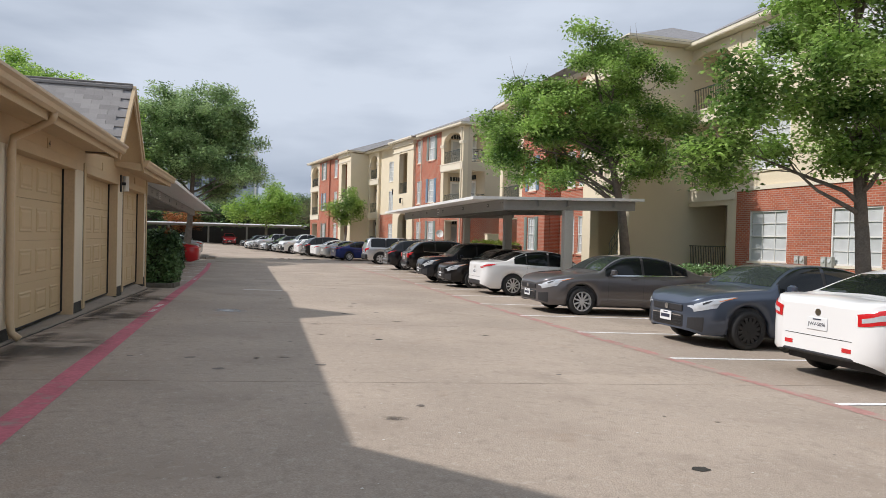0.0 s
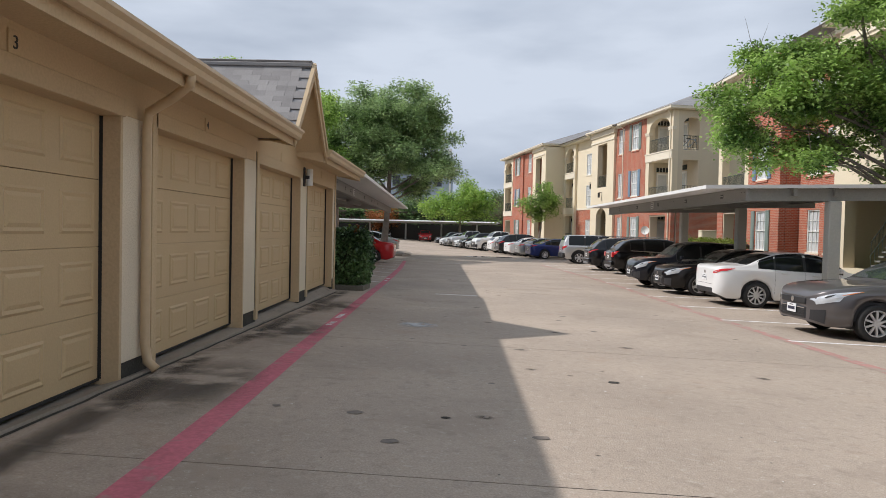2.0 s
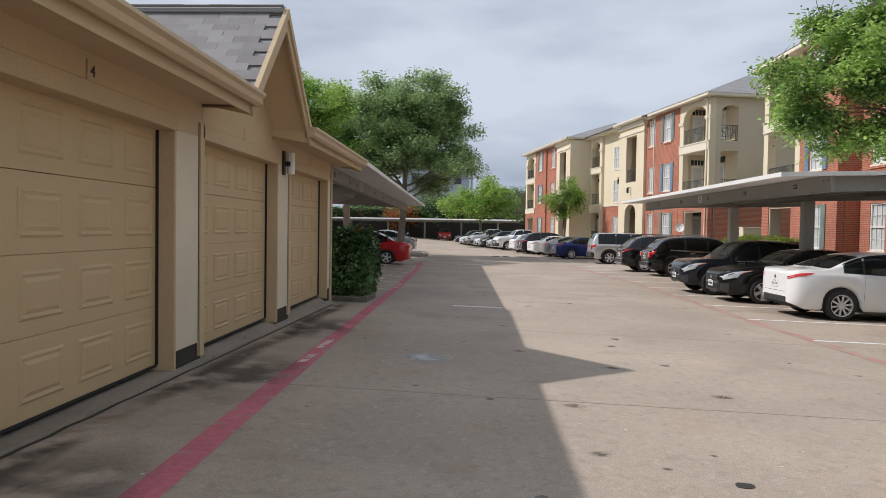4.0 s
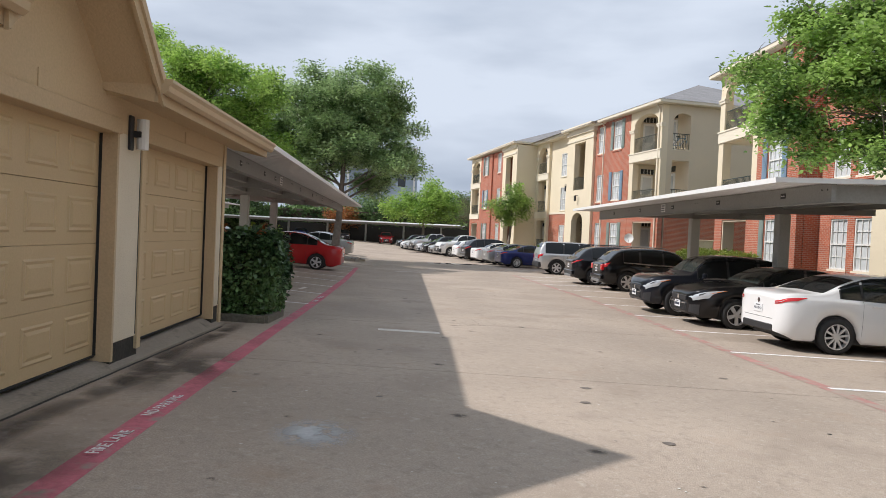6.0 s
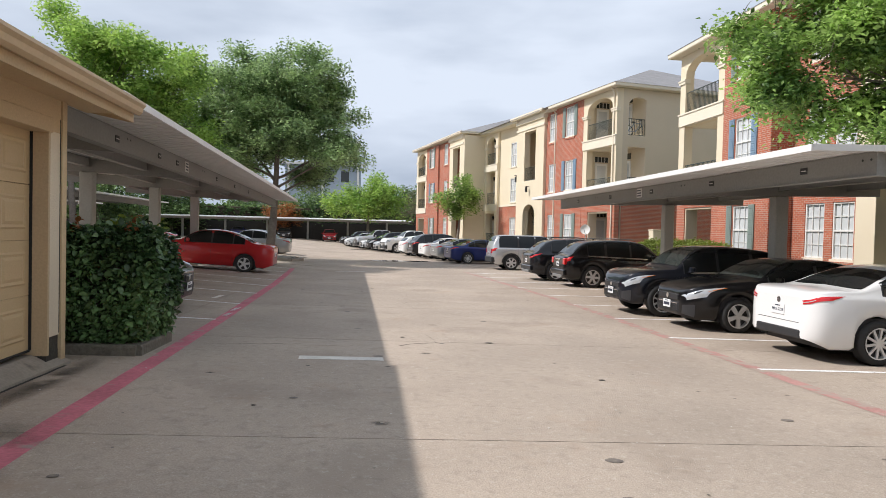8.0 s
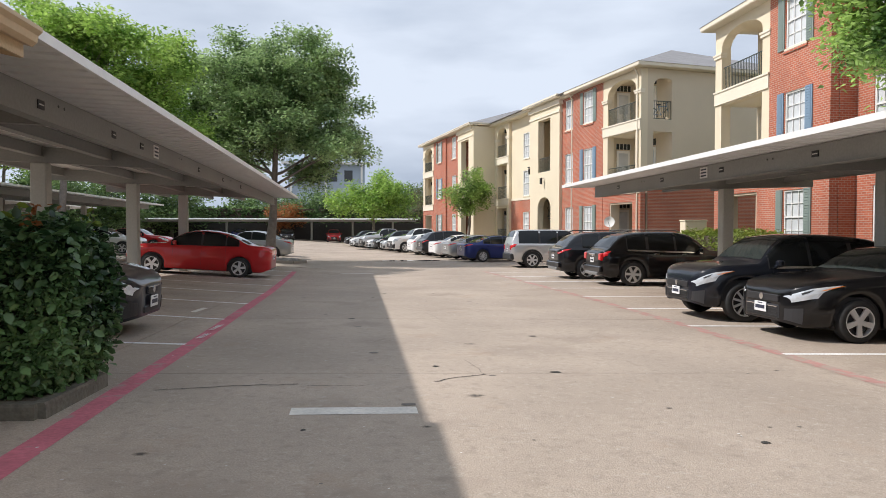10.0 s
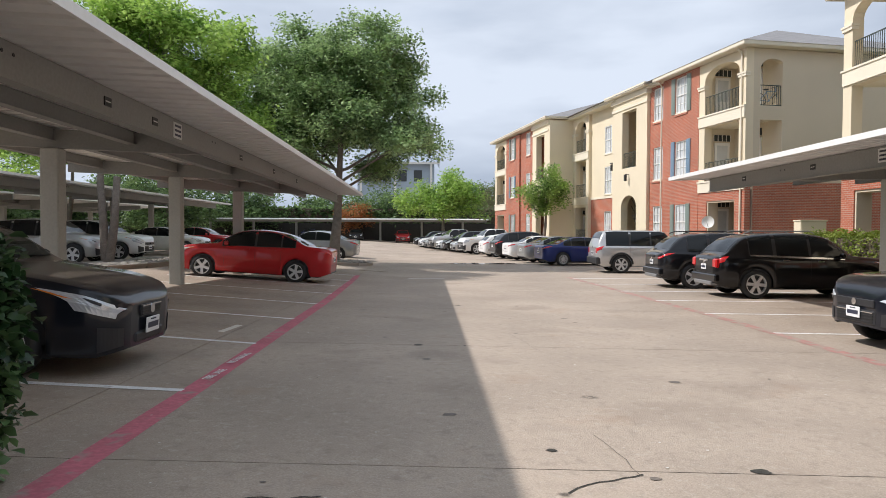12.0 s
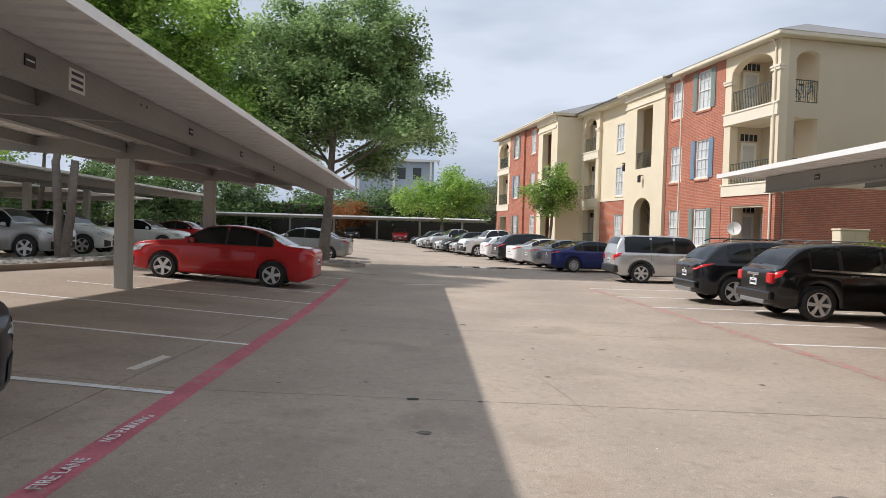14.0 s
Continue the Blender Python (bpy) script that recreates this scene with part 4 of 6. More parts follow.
        for a in (u0, u1 - 0.25):
            if not (side and ((side < 0 and a == u0) or (side > 0 and a != u0))):
                part("return_wall", self.box(Geo(), a + 0.02, a + 0.23, v + 0.4, v + deep, base - 1.1, eave - 0.01), TAUPE, self.root)
        for k, z in enumerate((base, f1, f2)):
            if k == 0 and not brick_base:
                self.railing(u0 + p, u1 - p, v + 0.1, base)
            if k:
                self.railing(u0 + p, u1 - p, v + 0.1, z)
                part("ceiling_panel", self.box(Geo(), u0 + 0.25, u1 - 0.25, v + 0.4, v + deep, (f2 - 0.35 if k == 1 else eave - 0.1), (f2 - 0.32 if k == 1 else eave - 0.05)), CREAM, self.root)
            if side is None or side < 0:
                sd = part("side_door", self.box(Geo(), u1 - 0.265, u1 - 0.232, v + 0.75, v + 1.6, z + 0.1, z + 2.12), FRAME_W, self.root, "white balcony door")
                part("door_pane", self.box(Geo(), u1 - 0.272, u1 - 0.262, v + 0.87, v + 1.48, z + 0.9, z + 1.98), BLIND, sd)
                part("transom", self.box(Geo(), u1 - 0.25, u1 - 0.232, v + 0.7, v + 1.65, z + 2.2, z + 2.52), PANE_DARK, self.root, "dark transom window")
                bars = Geo()
                for q in range(5):
                    w = v + 0.7 + 0.2375 * q
                    self.box(bars, u1 - 0.262, u1 - 0.245, w - 0.015, w + 0.015, z + 2.2, z + 2.52)
                part("transom_bars", bars, FRAME_W, self.root)
            um = (u0 + u1) / 2
            dr = part("door", self.box(Geo(), um - 0.5, um + 0.5, v + deep - 0.05, v + deep, z + 0.08, z + 2.15), FRAME_W, self.root, "white patio door with a transom")
            part("door_pane", self.box(Geo(), um - 0.36, um + 0.36, v + deep - 0.06, v + deep - 0.045, z + 0.9, z + 2.0), BLIND, dr)
            part("transom", self.box(Geo(), um - 0.5, um + 0.5, v + deep - 0.05, v + deep - 0.01, z + 2.25, z + 2.6), PANE_DARK, self.root)

    def gutter_pipe(self, u, v, z0, z1):
        part("downspout", Geo().tube([(self.s * u, v - 0.06, z0), (self.s * u, v - 0.06, z1), (self.s * u, v - 0.3, z1 + 0.35)], [0.045, 0.045, 0.045], 8), CREAM_PALE, self.root, "cream downspout")

    def eaves(self, u0, u1, v, z, over=0.45, back=9.0):
        geo = Geo()
        EAVE_STEP[0] += 1
        z += 0.004 * (EAVE_STEP[0] % 7)
        self.box(geo, u0 - over, u1 + over, v - over, v + back, z, z + 0.05)
        self.box(geo, u0 - over, u1 + over, v - over - 0.02, v - over + 0.02, z + 0.03, z + 0.2)
        self.box(geo, u0 - over - 0.02, u0 - over + 0.02, v - over, v + back, z + 0.03, z + 0.2)
        self.box(geo, u1 + over - 0.02, u1 + over + 0.02, v - over, v + back, z + 0.03, z + 0.2)
        part("eave", geo, CREAM_PALE, self.root, "cream eave with gutter")

    def hip_roof(self, u0, u1, v0, v1, z, h, over=0.5):
        a, b, c, d = u0 - over, u1 + over, v0 - over, v1 + over
        w = (d - c) / 2
        r0, r1 = min(a + w, (a + b) / 2), max(b - w, (a + b) / 2)
        vm = (c + d) / 2
        P = [(a, c, z), (b, c, z), (b, d, z), (a, d, z), (r0, vm, z + h), (r1, vm, z + h)]
        P = [(self.s * x, y, zz) for x, y, zz in P]
        geo = Geo()
        geo.v = P
        geo.f = [(0, 1, 5, 4), (1, 2, 5), (2, 3, 4, 5), (3, 0, 4), (3, 2, 1, 0)]
        part("roof", geo, ROOF, self.root, "grey shingle hip roof")

    def core(self, u0, u1, v0, v1, base, eave, m):
        part("wall", self.box(Geo(), u0, u1, v0, v1, base - 1.1, eave), m, self.root)

    def brick_bay(self, u0, u1, v, base, eave, wins, shutter=True, top_cream=False, h=1.9, w=1.12, sills=None):
        holes = []
        for u in wins:
            for k, z in enumerate(sills or (base + 0.5, base + 3.95, base + 7.4)):
                holes.append((u - w / 2, u + w / 2, z, z + h))
        if top_cream:
            self.wall(BRICK, u0, u1, v, base - 1.1, base + 3.25, [q for q in holes if q[3] < base + 3.3], label="red brick ground floor wall")
            self.wall(CREAM, u0, u1, v + 0.02, base + 3.25, eave, [q for q in holes if q[2] > base + 3.2], label="cream stucco upper wall")
            part("band", self.box(Geo(), u0, u1, v - 0.04, v + 0.02, base + 3.2, base + 3.36), CREAM_PALE, self.root)
        else:
            self.wall(BRICK, u0, u1, v, base - 1.1, eave, holes, label="red brick wall")
        for i, q in enumerate(holes):
            sh = None
            if shutter:
                sh = SHUTTER_BLUE if q[2] > base + 3.5 and q[2] < base + 5 else SHUTTER
            self.window((q[0] + q[1]) / 2, q[2], q[1] - q[0], h, v, sh)
            if not top_cream:
                part("sill", self.box(Geo(), q[0] - 0.1, q[1] + 0.1, v - 0.05, v + 0.05, q[2] - 0.17, q[2] - 0.08), BRICK, self.root)

    def tower(self, u0, u1, v, base, eave, arch_w, upper=True, rise=0.5, head=2.9, deep=3.0):
        um = (u0 + u1) / 2
        f1 = base + 3.6
        holes = [(um - arch_w / 2, um + arch_w / 2, base + 0.02, base + head, rise)]
        if upper:
            holes.append((um - 0.95, um + 0.95, f1 + 1.35, eave - 0.9))
        self.wall(CREAM, u0, u1, v, base - 1.1, eave + 0.1, holes, 0.45, "cream stucco entry tower")
        cor = Geo()
        self.box(cor, u0 - 0.06, u1 + 0.06, v - 0.06, v + 0.4, eave - 0.75, eave - 0.6)
        self.box(cor, u0 - 0.12, u1 + 0.12, v - 0.12, v + 0.4, eave - 0.25, eave + 0.1)
        part("cornice", cor, CREAM_PALE, self.root)
        part("back_wall", self.box(Geo(), u0, u1, v + deep, v + deep + 0.2, base - 1.1, eave), TAUPE, self.root)
        part("passage_ceiling", self.box(Geo(), u0 + 0.02, u1 - 0.02, v + 0.45, v + deep, base + head + 0.02, base + head + 0.2), TAUPE, self.root)
        if upper:
            self.railing(um - 0.95, um + 0.95, v + 0.12, f1 + 1.3)
            part("landing", self.box(Geo(), u0, u1, v + 0.45, v + deep, f1 + 1.05, f1 + 1.3), TAUPE, self.root)
        st = Geo()
        for k in range(11):
            self.box(st, um - 0.7 + k * 0.2 - 0.3, um - 0.7 + k * 0.2 + 0.02, v + 0.9, v + 2.1, base + 0.1 + k * 0.18, base + 0.16 + k * 0.18)
        part("stairs", st, STEEL, self.root, "open stair treads")
        for vv in (v + 0.85, v + 2.15):
            rl = Geo()
            for dz in (0.5, 1.0):
                rl.tube([(self.s * (um - 1.0), vv, base + dz), (self.s * (um + 1.3), vv, base + 2.1 + dz)], [0.02, 0.02], 6)
            rail = part("stair_rail", rl, RAIL, self.root, "dark metal stair rail")
            for k in range(10):
                u = um - 0.95 + k * 0.22
                z = base + (u - um + 1.0) * 0.913
                bl = Geo()
                bl.tube([(self.s * u, vv, z), (self.s * u, vv, z + 1.0)], [0.01, 0.01], 5)
                part("baluster", bl, RAIL, rail)
        if upper:
            lantern = part("lantern", self.box(Geo(), um - 0.07, um + 0.07, v - 0.3, v - 0.16, f1 + 0.5, f1 + 0.9), TRIM, self.root, "black wall lantern")
            part("arm", self.box(Geo(), um - 0.02, um + 0.02, v - 0.23, v, f1 + 0.9, f1 + 0.94), TRIM, lantern)


def wall_lantern(block, u, v, z):
    lantern = part("lantern", block.box(Geo(), u - 0.09, u + 0.09, v - 0.32, v - 0.14, z, z + 0.42), TRIM, block.root, "black wall lantern")
    part("arm", block.box(Geo(), u - 0.025, u + 0.025, v - 0.23, v, z + 0.42, z + 0.48), TRIM, lantern)
    part("cap", block.box(Geo(), u - 0.12, u + 0.12, v - 0.35, v - 0.11, z + 0.48, z + 0.53), TRIM, lantern)


def building_b():
    base, eave = 0.45, 9.95
    b = Block("three-storey red brick and cream stucco apartment building beside the parking", 15.45, 43.1, -90, False)
    b.balcony_bay(0.0, 3.9, 0.0, base, eave, side=-1)
    b.core(0.0, 3.9, 2.1, 12, base, eave - 0.02, TAUPE)
    b.brick_bay(3.9, 7.2, -0.02, base, eave, [5.4])
    b.core(3.95, 7.2, 0.3, 12, base, eave - 0.02, BRICK)
    b.brick_bay(7.2, 11.4, 0.9, base, eave, [8.45, 9.85], shutter=False, w=1.0)
    b.core(7.2, 11.4, 1.25, 12, base, eave - 0.02, CREAM)
    b.tower(11.4, 15.6, 0.1, base, eave, 2.6, upper=True, rise=0, head=2.75, deep=6.5)
    b.core(11.4, 15.6, 6.8, 12, base, eave - 0.02, CREAM)
    part("return_wall", b.box(Geo(), 11.41, 11.6, 0.55, 6.6, base - 1.1, eave), CREAM, b.root)
    part("end_wall", b.box(Geo(), 15.35, 15.59, 0.55, 6.62, base - 1.1, eave + 0.08), CREAM, b.root)
    b.eaves(0.0, 7.2, 0.0, eave)
    b.eaves(7.2, 11.4, 0.9, eave - 0.003, over=0.4)
    b.eaves(11.4, 15.6, 0.1, eave + 0.1)
    b.hip_roof(0.0, 15.6, 0.0, 12.0, eave + 0.2, 2.9)
    # nearer wing, set back
    c = Block("cream stucco and brick wing of the apartment building with stacked balconies", 18.5, 28.4, -90, False)
    c.balcony_bay(0.15, 3.9, 0.0, base, eave, brick_base=False, side=-1)
    c.core(0.0, 3.9, 2.1, 10, base, eave - 0.02, CREAM)
    c.brick_bay(3.9, 11.2, 0.02, base, eave, [5.6, 9.4], shutter=False, top_cream=True, w=1.9, h=1.9)
    c.core(3.9, 23.0, 0.35, 10, base, eave - 0.02, CREAM)
    c.brick_bay(11.2, 23.0, 0.02, base, eave, [13.4, 17.0, 20.5], shutter=False, top_cream=True, w=1.9, h=1.9)
    c.eaves(0.0, 23.0, 0.0, eave)
    c.hip_roof(0.0, 23.0, 0.0, 10.0, eave + 0.2, 2.9)
    for u in (7.15, 8.3):
        for k in range(2):
            m = thing("electric_meter", "grey electricity meter on a brick wall", "meter", "electric meters", m=c.root.matrix_world @ pose(u + 0.25 * k, -0.1, 1.05))
            part("meter_box", Geo().box(-0.1, 0.1, -0.02, 0.12, -0.18, 0.18, 0.01), POST, m)
            part("dial", Geo().tube([(0, -0.05, 0.05), (0, -0.02, 0.05)], [0.07, 0.07], 12), BLIND, m)


def building_a():
    base, eave = 0.5, 9.95
    a = Block("far three-storey brick and cream apartment building with corner balconies", 14.95, 49.7, 10.5 - 90, True)
    a.balcony_bay(0.0, 3.8, 0.0, base, eave, side=-1)
    a.core(0.0, 3.8, 3.6, 13, base, eave - 0.02, TAUPE)
    # open side of the corner balcony
    for v0, v1 in ((0.4, 0.75), (2.1, 3.6)):
        part("side_wall", a.box(Geo(), 0.0, 0.28, v0, v1, base - 1.1, eave), TAUPE, a.root)
    for z0, z1 in ((base - 1.1, base + 0.1), (base + 2.45, base + 3.45), (base + 6.15, base + 6.8), (eave - 0.45, eave)):
        part("side_wall", a.box(Geo(), 0.002, 0.278, 0.75, 2.1, z0, z1), TAUPE, a.root)
    arch = Geo()
    for k in range(12):
        p = [(1.425 - 0.675 * math.cos(math.pi * q / 12), eave - 0.95 + 0.5 * math.sin(math.pi * q / 12)) for q in (k, k + 1)]
        for u in (0.002, 0.278):
            arch.quad(*[(-u, v, z) for v, z in (p[0], p[1], (p[1][0], eave - 0.45), (p[0][0], eave - 0.45))])
        arch.quad(*[(-u, v, z) for u, (v, z) in ((0.002, p[0]), (0.278, p[0]), (0.278, p[1]), (0.002, p[1]))])
    part("side_arch", arch, TAUPE, a.root)
    part("brick_skirt", a.box(Geo(), -0.05, 0.003, 0.42, 13.0, base - 1.1, base + 3.25), BRICK, a.root, "red brick base of the side wall")
    for z in (base + 3.4, base + 6.75):
        a.railing(0.1, 0.1, 0.78, z, "v", 2.1)
    a.brick_bay(3.8, 7.4, -0.02, base, eave, [5.5])
    a.core(3.85, 7.4, 0.3, 13, base, eave - 0.02, BRICK)
    a.brick_bay(7.4, 9.3, 0.2, base, eave, [8.3], shutter=False)
    a.core(7.4, 9.3, 0.55, 13, base, eave - 0.02, BRICK)
    a.tower(9.3, 13.9, 0.0, base, eave, 2.05, head=3.2, rise=0.75)
    a.core(9.3, 13.9, 3.2, 13, base, eave - 0.02, CREAM)
    a.brick_bay(13.9, 18.3, 0.4, base, eave, [15.5], shutter=False, top_cream=True, sills=(base + 0.4, base + 3.5, base + 6.3))
    a.core(13.9, 18.3, 0.8, 13, base, eave - 0.02, CREAM)
    a.balcony_bay(18.3, 21.3, 0.2, base, eave, brick_base=False)
    a.core(18.3, 21.3, 2.4, 13, base, eave - 0.02, TAUPE)
    part("wing_wall", a.box(Geo(), 21.3, 21.6, -1.7, 0.6, base - 1.1, eave), CREAM, a.root)
    a.tower(21.6, 25.4, -1.7, base, eave, 2.0)
    a.core(21.6, 25.4, 1.7, 13, base, eave - 0.02, CREAM)
    a.brick_bay(25.4, 29.0, -1.55, base, eave, [27.0], shutter=False)
    a.brick_bay(29.0, 33.0, -1.7, base, eave, [31.0], shutter=True)
    a.core(25.4, 33.0, -1.2, 13, base, eave - 0.02, BRICK)
    a.balcony_bay(33.0, 36.8, -1.7, base, eave)
    a.core(33.0, 36.8, 0.4, 13, base, eave - 0.02, CREAM)
    for u0, u1, v in ((0, 7.4, 0.0), (9.3, 13.9, 0.0), (13.9, 21.3, 0.2), (21.6, 36.8, -1.7)):
        a.eaves(u0, u1, v, eave + (0.1 if u0 in (9.3, 21.6) else 0.0))
    a.eaves(7.4, 9.3, 0.2, eave - 0.004, over=0.3)
    wall_lantern(a, 14.4, 0.42, 5.5)
    a.gutter_pipe(7.5, 0.0, base + 0.2, eave - 0.3)
    a.gutter_pipe(0.25, 0.0, base + 0.2, eave - 0.3)
    a.hip_roof(0.0, 21.4, 0.0, 13.0, eave + 0.2, 2.85)
    a.hip_roof(21.6, 36.8, -1.7, 13.0, eave + 0.22, 2.8)


building_b()
building_a()


def satellite_dish(x, y, z):
    root = thing("satellite_dish", "white satellite dish on a short pole", "satellite dish", m=pose(x, y, z, 0, 0, -35) @ Matrix.Scale(0.68, 4))
    dish = Geo()
    for r, d in ((0.0, 0.0), (0.15, 0.015), (0.3, 0.06), (0.42, 0.12)):
        dish.v += [(r * math.cos(a * 0.3927), -d, r * math.sin(a * 0.3927)) for a in range(16)]
    dish.f = [(k * 16 + a, k * 16 + (a + 1) % 16, k * 16 + 16 + (a + 1) % 16, k * 16 + 16 + a) for k in range(3) for a in range(16)]
    part("dish", dish, FRAME_W, root, smooth=True)
    part("pole", Geo().tube([(0, 0.05, -(z + 0.2) / 0.68), (0, 0.05, 0)], [0.03, 0.03], 8), POST, root)
    part("feed_arm", Geo().tube([(0, 0, -0.4), (0, -0.45, 0.0)], [0.015, 0.015], 6), TRIM, root)


def bicycle(m):
    root = thing("bicycle", "blue bicycle leaning on a balcony railing", "bicycle", m=m)
    for x in (-0.5, 0.5):
        w = Geo()
        w.tube([(x + 0.32 * math.cos(a * 0.3307), 0, 0.33 + 0.32 * math.sin(a * 0.3307)) for a in range(20)], [0.018] * 20, 6)
        wheel = part("wheel", w, TYRE, root)
        for k in range(6):
            part("spoke", Geo().tube([(x, 0, 0.33), (x + 0.31 * math.cos(k * 1.047), 0, 0.33 + 0.31 * math.sin(k * 1.047))], [0.004, 0.004], 4), CHROME, wheel)
    f = Geo()
    for a, b in (((-0.5, 0.33), (0.0, 0.3)), ((0.0, 0.3), (-0.15, 0.8)), ((-0.15, 0.75), (0.35, 0.8)), ((0.0, 0.3), (0.35, 0.8)), ((0.5, 0.33), (0.33, 0.95)), ((-0.5, 0.33), (-0.14, 0.7))):
        f.tube([(a[0], 0, a[1]), (b[0], 0, b[1])], [0.02, 0.02], 6)
    part("frame", f, SHUTTER_BLUE, root)
    part("handlebar", Geo().tube([(0.33, -0.25, 0.98), (0.33, 0.25, 0.98)], [0.015, 0.015], 6), TRIM, root)
    part("saddle", Geo().box(-0.27, -0.03, -0.07, 0.07, 0.82, 0.88, 0.02), TRIM, root)


def utility_cabinet(x, y):
    root = thing("utility_cabinet", "beige metal utility cabinet before the brick wall", "utility cabinet")
    part("body", Geo().box(x, x + 1.1, y, y + 0.55, -0.4, 1.86, 0.02), CREAM, root)
    part("lid", Geo().box(x - 0.03, x + 1.13, y - 0.03, y + 0.58, 1.86, 1.93, 0.015), CREAM, root)
    for k in (0, 1):
        part("door", Geo().box(x + 0.05 + 0.51 * k, x + 0.54 + 0.51 * k, y - 0.018, y - 0.002, 0.0, 1.8, 0.004), CREAM, root)


satellite_dish(13.4, 50.0, 1.87)
utility_cabinet(15.9, 46.6)
bicycle(bpy.data.objects["apartment_building.002"].matrix_world @ pose(-0.35, 1.45, 7.28, 0, 0, 90))


# ---- vehicles ----
def interp(pts, x):
    """Smooth curve through a short list of (x, y)."""
    if x <= pts[0][0]:
        return pts[0][1]
    for k in range(len(pts) - 1):
        (xa, ya), (xb, yb) = pts[k], pts[k + 1]
        if x <= xb:
            t = (x - xa) / (xb - xa)
            ma = (yb - pts[k - 1][1]) / (xb - pts[k - 1][0]) if k else (yb - ya) / (xb - xa)
            mb = (pts[k + 2][1] - ya) / (pts[k + 2][0] - xa) if k + 2 < len(pts) else (yb - ya) / (xb - xa)
            h = xb - xa
            return (2 * t**3 - 3 * t**2 + 1) * ya + (t**3 - 2 * t**2 + t) * h * ma + (3 * t**2 - 2 * t**3) * yb + (t**3 - t**2) * h * mb
    return pts[-1][1]


# shape: length, width, height, wheel radius, axles from the front, the top line and the belt line (shares of length and height), pillars
SHAPES = {
    "sedan": dict(L=4.65, W=1.80, H=1.45, R=0.325, ax=(0.2, 0.785),
                  top=[(0, 0.475), (0.012, 0.525), (0.04, 0.575), (0.12, 0.635), (0.26, 0.685), (0.29, 0.70), (0.36, 0.86), (0.43, 0.965), (0.54, 1.0), (0.66, 0.97), (0.76, 0.86), (0.845, 0.74), (0.93, 0.722), (0.972, 0.705), (0.992, 0.68), (1, 0.64)],
                  belt=[(0, 0.45), (0.02, 0.50), (0.06, 0.555), (0.2, 0.61), (0.35, 0.645), (0.6, 0.665), (0.8, 0.69), (0.93, 0.68), (0.98, 0.66), (1, 0.615)],
                  ws=(0.295, 0.44), rw=(0.69, 0.84), side=((0.325, 0.52), (0.535, 0.685), (0.695, 0.775))),
    "suv": dict(L=4.7, W=1.85, H=1.70, R=0.372, ax=(0.2, 0.79),
                top=[(0, 0.45), (0.012, 0.525), (0.04, 0.58), (0.1, 0.625), (0.24, 0.66), (0.275, 0.68), (0.34, 0.85), (0.4, 0.955), (0.52, 1.0), (0.72, 0.985), (0.845, 0.93), (0.91, 0.80), (0.95, 0.675), (0.985, 0.635), (1, 0.59)],
                belt=[(0, 0.43), (0.03, 0.51), (0.08, 0.56), (0.2, 0.585), (0.35, 0.605), (0.6, 0.62), (0.85, 0.645), (0.96, 0.63), (1, 0.565)],
                ws=(0.28, 0.405), rw=(0.855, 0.945), side=((0.31, 0.49), (0.505, 0.68), (0.70, 0.825))),
    "boxy": dict(L=4.55, W=1.86, H=1.78, R=0.37, ax=(0.19, 0.78),
                 top=[(0, 0.44), (0.02, 0.56), (0.08, 0.635), (0.25, 0.655), (0.29, 0.67), (0.33, 0.83), (0.37, 0.965), (0.45, 0.995), (0.7, 1.0), (0.93, 0.975), (0.965, 0.85), (0.985, 0.70), (0.995, 0.64), (1, 0.60)],
                 belt=[(0, 0.42), (0.04, 0.53), (0.2, 0.60), (0.35, 0.62), (0.6, 0.625), (0.85, 0.63), (0.97, 0.62), (1, 0.58)],
                 ws=(0.295, 0.38), rw=(0.935, 0.975), side=((0.33, 0.5), (0.515, 0.69), (0.71, 0.915))),
    "hatch": dict(L=4.25, W=1.76, H=1.52, R=0.32, ax=(0.19, 0.8),
                  top=[(0, 0.43), (0.03, 0.53), (0.12, 0.64), (0.25, 0.69), (0.28, 0.71), (0.36, 0.87), (0.44, 0.97), (0.56, 1.0), (0.76, 0.97), (0.88, 0.90), (0.94, 0.77), (0.97, 0.69), (0.99, 0.65), (1, 0.60)],
                  belt=[(0, 0.41), (0.05, 0.5), (0.2, 0.6), (0.35, 0.64), (0.6, 0.66), (0.85, 0.67), (0.96, 0.65), (1, 0.58)],
                  ws=(0.285, 0.45), rw=(0.885, 0.965), side=((0.31, 0.52), (0.535, 0.71), (0.73, 0.83))),
    "pickup": dict(L=5.6, W=1.98, H=1.88, R=0.4, ax=(0.185, 0.76),
                   top=[(0, 0.48), (0.015, 0.58), (0.05, 0.65), (0.24, 0.675), (0.265, 0.69), (0.31, 0.86), (0.35, 0.965), (0.42, 1.0), (0.56, 0.985), (0.60, 0.93), (0.625, 0.72), (0.635, 0.66), (0.98, 0.66), (0.994, 0.65), (1, 0.62)],
                   belt=[(0, 0.46), (0.03, 0.56), (0.2, 0.62), (0.35, 0.635), (0.6, 0.64), (0.98, 0.645), (1, 0.60)],
                   ws=(0.27, 0.355), rw=(0.598, 0.622), side=((0.295, 0.44), (0.455, 0.575))),
}
RIM_CACHE = {}


